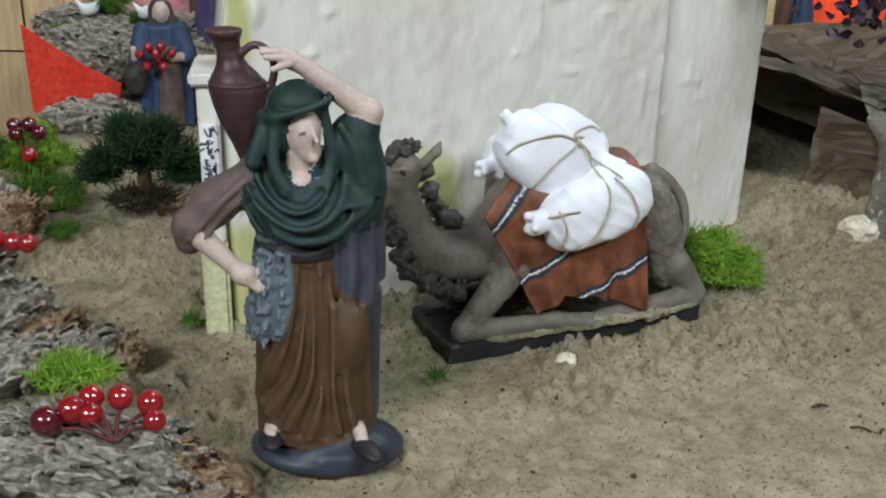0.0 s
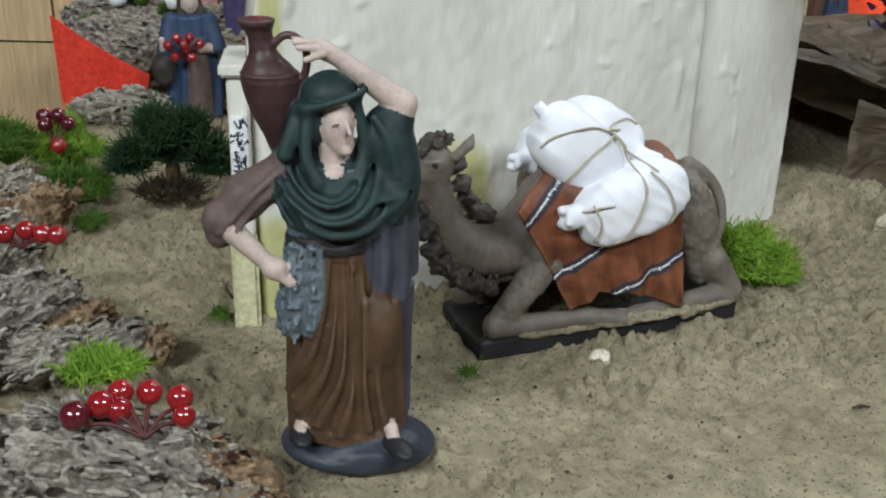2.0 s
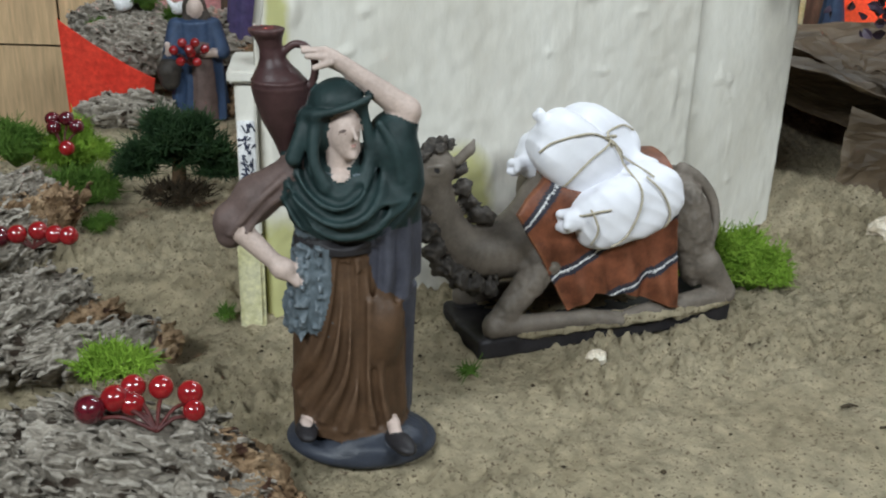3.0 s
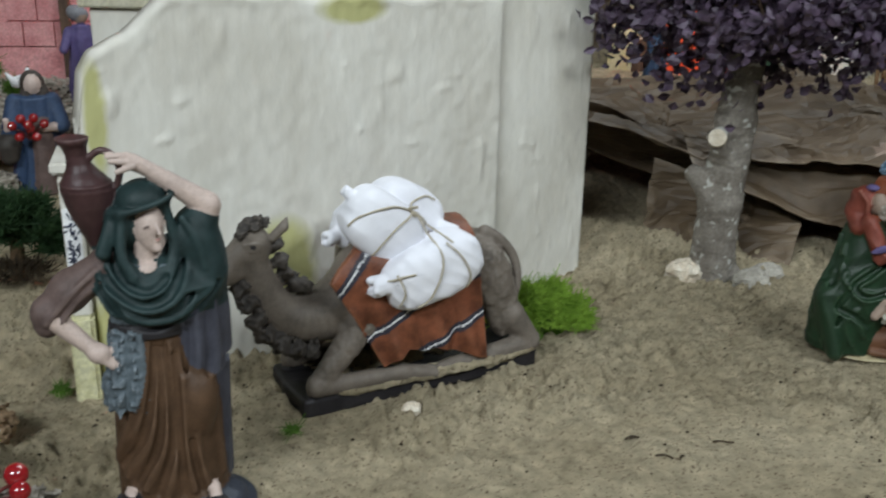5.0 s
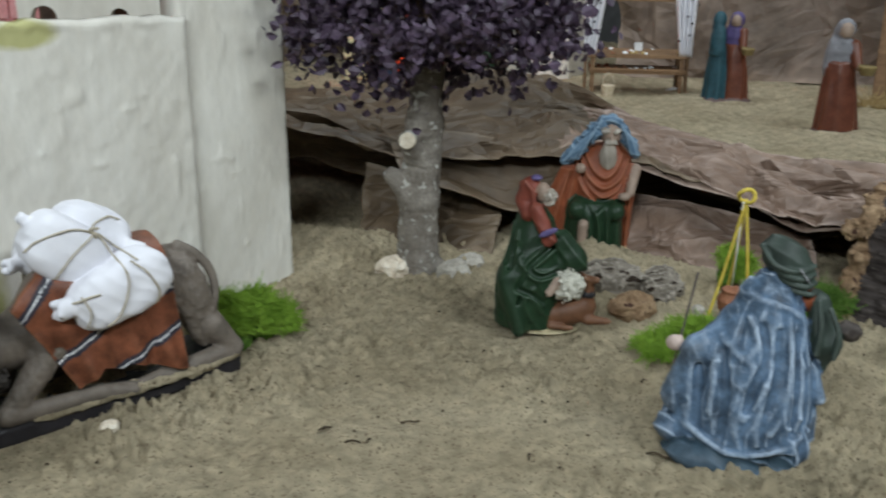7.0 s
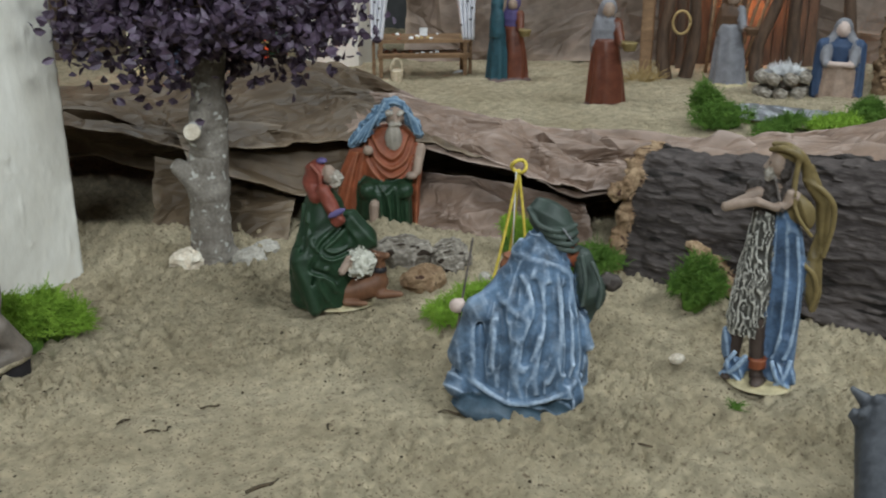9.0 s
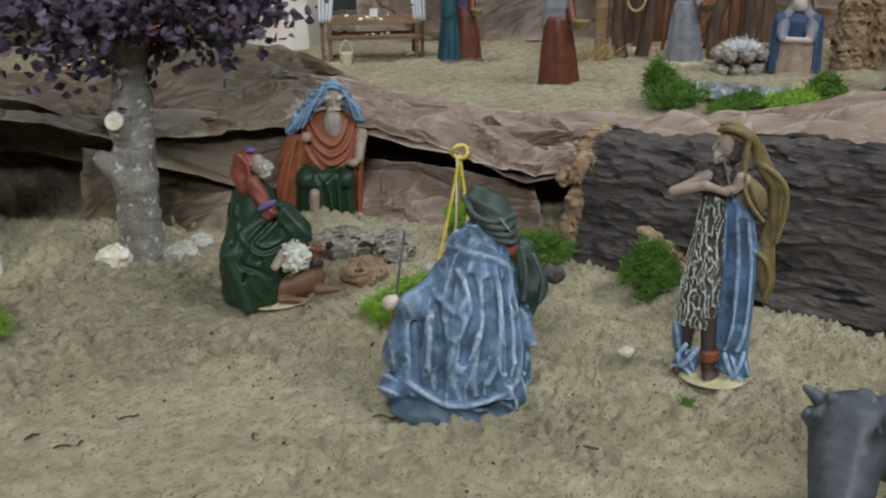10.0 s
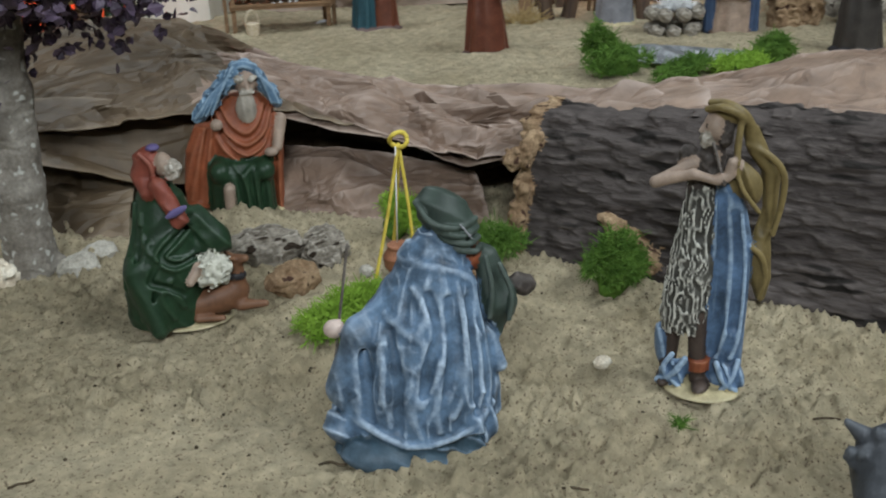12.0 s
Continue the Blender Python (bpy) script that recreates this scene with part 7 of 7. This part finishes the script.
def stable():
    top = empty("stable", local(1.727, 1.446, -47, 0.06), "rough wooden stable of posts, planks and gnarled roots", "stable")
    for x, y, h, w in ((0.0, 0, 0.42, 0.026), (0.30, 0.02, 0.42, 0.022), (0.07, 0.16, 0.4, 0.018), (0.20, 0.16, 0.4, 0.018)):
        part("post", box_bm((x, y, -0.03), (x + w, y + w, h), 0.003), MIDWOOD if x == 0 else DARKWOOD, top)
    g = random.Random(6)
    for i in range(15):
        x = 0.02 + 0.024 * i
        part("plank", box_bm((x, 0.24, -0.03), (x + 0.022, 0.25, 0.42 + g.uniform(-.02, .02)), 0.001), DARKWOOD, top)
    for i, (x, y) in enumerate(((0.06, -0.01), (0.10, 0.02), (0.26, -0.02), (0.33, -0.04), (0.40, -0.06))):
        pts = [(x + g.uniform(-.02, .02), y, -0.03), (x + g.uniform(-.02, .02), y + 0.01, 0.08), (x + g.uniform(-.03, .03), y, 0.2), (x + g.uniform(-.04, .04), y, 0.42)]
        v, f = tube_geometry(smooth_line(pts, 6), [0.016 - 0.0004 * j for j in range(19)], 9)
        solid("root", v, f, DARKWOOD, top, "gnarled brown root")
    part("lintel", box_bm((-0.04, -0.01, 0.40), (0.36, 0.02, 0.43), 0.003), DARKWOOD, top)
    for i in range(8):
        v, f = tube_geometry([(0.14 + 0.012 * i, 0.10, 0.0), (0.15 + 0.02 * i, 0.12, 0.2)], 0.004, 6)
        solid("stick", v, f, MIDWOOD, top)
    hoop = [(0.085 + 0.018 * math.cos(w), -0.02, 0.13 + 0.024 * math.sin(w)) for w in [2 * math.pi * i / 22 for i in range(23)]]
    v, f = tube_geometry(hoop, 0.003, 6)
    solid("rope_coil", v, f, STRAW, top, "coil of straw rope")


stable()
sculpt("tree_stump_statue", [cap((0, 0, 0), (4, 0, 150), 34, 26, 0, 6, grain(5, 0.06)), cap((40, 10, 0), (44, 10, 130), 22, 20, 0, 6, grain(5, 0.06))], [CORK_BROWN], 3, local(1.92, 0.965, -50, 0.08), "tall brown bark stump beside the seated statue", "stump")
for x, y, r in ((2.03, 0.86, (60, 40, 60)), (2.10, 0.98, (70, 50, 110)), (1.98, 0.72, (60, 50, 50)), (2.10, 0.78, (80, 60, 100)), (1.86, 0.66, (40, 30, 30))):
    rock(x, y, 0.10, r, "grey cork boulder at the edge of the stable", CORK, "cork_boulder", category="boulder", rough=0.25)


def stone_hearth():
    g = random.Random(12)
    for i in range(16):
        a = 2 * math.pi * i / 16
        rock(1.765 + 0.05 * math.cos(a), 1.085 + 0.035 * math.sin(a), 0.09 + 0.028 * (i % 2), (17, 12, 10), "grey stone of the hearth wall", CORK, "hearth_stone", (0, 0, g.uniform(0, 90)), 0.2, 2.5, "stone", "hearth stones")
    v, f = filaments(700, 50, (0, 0, 0), (0.044, 0.03, 0.012), 0.007, 0.0012, 0.1, 1.0)
    ob = solid("ash_and_straw", v.tolist(), f, P_WHITE)
    ob.location = (1.765, 1.085, 0.125)
    tagged(ob, "white ash and shredded straw in the hearth", "straw", kind="stuff")
    v, f = filaments(300, 51, (0, 0, 0), (0.05, 0.04, 0.012), 0.02, 0.0012, 0.1, 0.8)
    ob = solid("straw_heap", v.tolist(), f, STRAW)
    ob.location = (1.70, 1.40, 0.068)
    tagged(ob, "loose yellow straw by the stable post", "straw", kind="stuff")
    nu = 60
    s, t = np.meshgrid(np.linspace(-1, 1, nu), np.linspace(-1, 1, nu), indexing="ij")
    k = np.sqrt(1 - 0.5 * t * t), np.sqrt(1 - 0.5 * s * s)
    p = np.stack([s * k[0] * 0.10, t * k[1] * 0.055, 0 * s], -1)
    p[..., 2] = 0.004 * crumple(p, 0.02)
    ob = solid("foil_pond", p.reshape(-1, 3).tolist(), grid_faces(nu, nu), WATER)
    ob.matrix_world = local(1.54, 0.90, -40, 0.104)
    tagged(ob, "crumpled silvery foil pond", "pond")


stone_hearth()
paper_sheet("paper_cliff", [(1.52, 2.12, 0.03), (1.68, 1.95, 0.04), (1.90, 1.75, 0.05), (2.15, 1.45, 0.05), (2.30, 1.1, 0.06), (2.35, 0.6, 0.06)], [(1.60, 2.30, 0.50), (1.76, 2.08, 0.5), (2.0, 1.85, 0.5), (2.25, 1.52, 0.5), (2.40, 1.1, 0.5), (2.45, 0.6, 0.5)], PAPER, 0.03, 0.13, 1.3, "tall crumpled brown paper cliff behind the terrace", None, 0.5, 31)


def far_houses():
    top = empty("white_house", local(1.25, 2.22, -42, 0.0), "plain white plaster house behind the tree", "house")
    part("wall_block", box_bm((0, 0, -0.02), (0.17, 0.2, 0.32), 0.002), PLASTER, top)
    part("roof_edge", box_bm((-0.006, -0.006, 0.32), (0.176, 0.206, 0.332), 0.002), PLASTER, top)
    top = empty("white_house", local(0.86, 2.36, -20, 0.0), "small cream plaster house with a dark doorway", "house")
    part("wall_block", box_bm((0, 0, -0.02), (0.15, 0.2, 0.30), 0.002), PLASTER_YELLOW, top)
    part("doorway", box_bm((0.06, -0.003, -0.01), (0.10, -0.0005, 0.10), 0.0), DARKWOOD, top)
    bm = box_bm((0, 0, 0), (0.28, 0.006, 0.22), 0.001)
    ob = part("orange_backcloth", bm, ORANGE_CLOTH)
    ob.matrix_world = local(0.96, 2.30, -25, 0.0)
    tagged(ob, "glowing orange-red cloth behind dark figures", "cloth")
    paper_sheet("night_backdrop", [(0.2, 2.75, 0.0), (0.9, 2.72, 0.0), (1.6, 2.5, 0.0)], [(0.2, 2.8, 0.9), (0.9, 2.77, 0.9), (1.6, 2.55, 0.9)], PAPER_DARK, 0.03, 0.15, 1.0, "dark crumpled paper backdrop behind the houses", None, 0.5, 33)


far_houses()
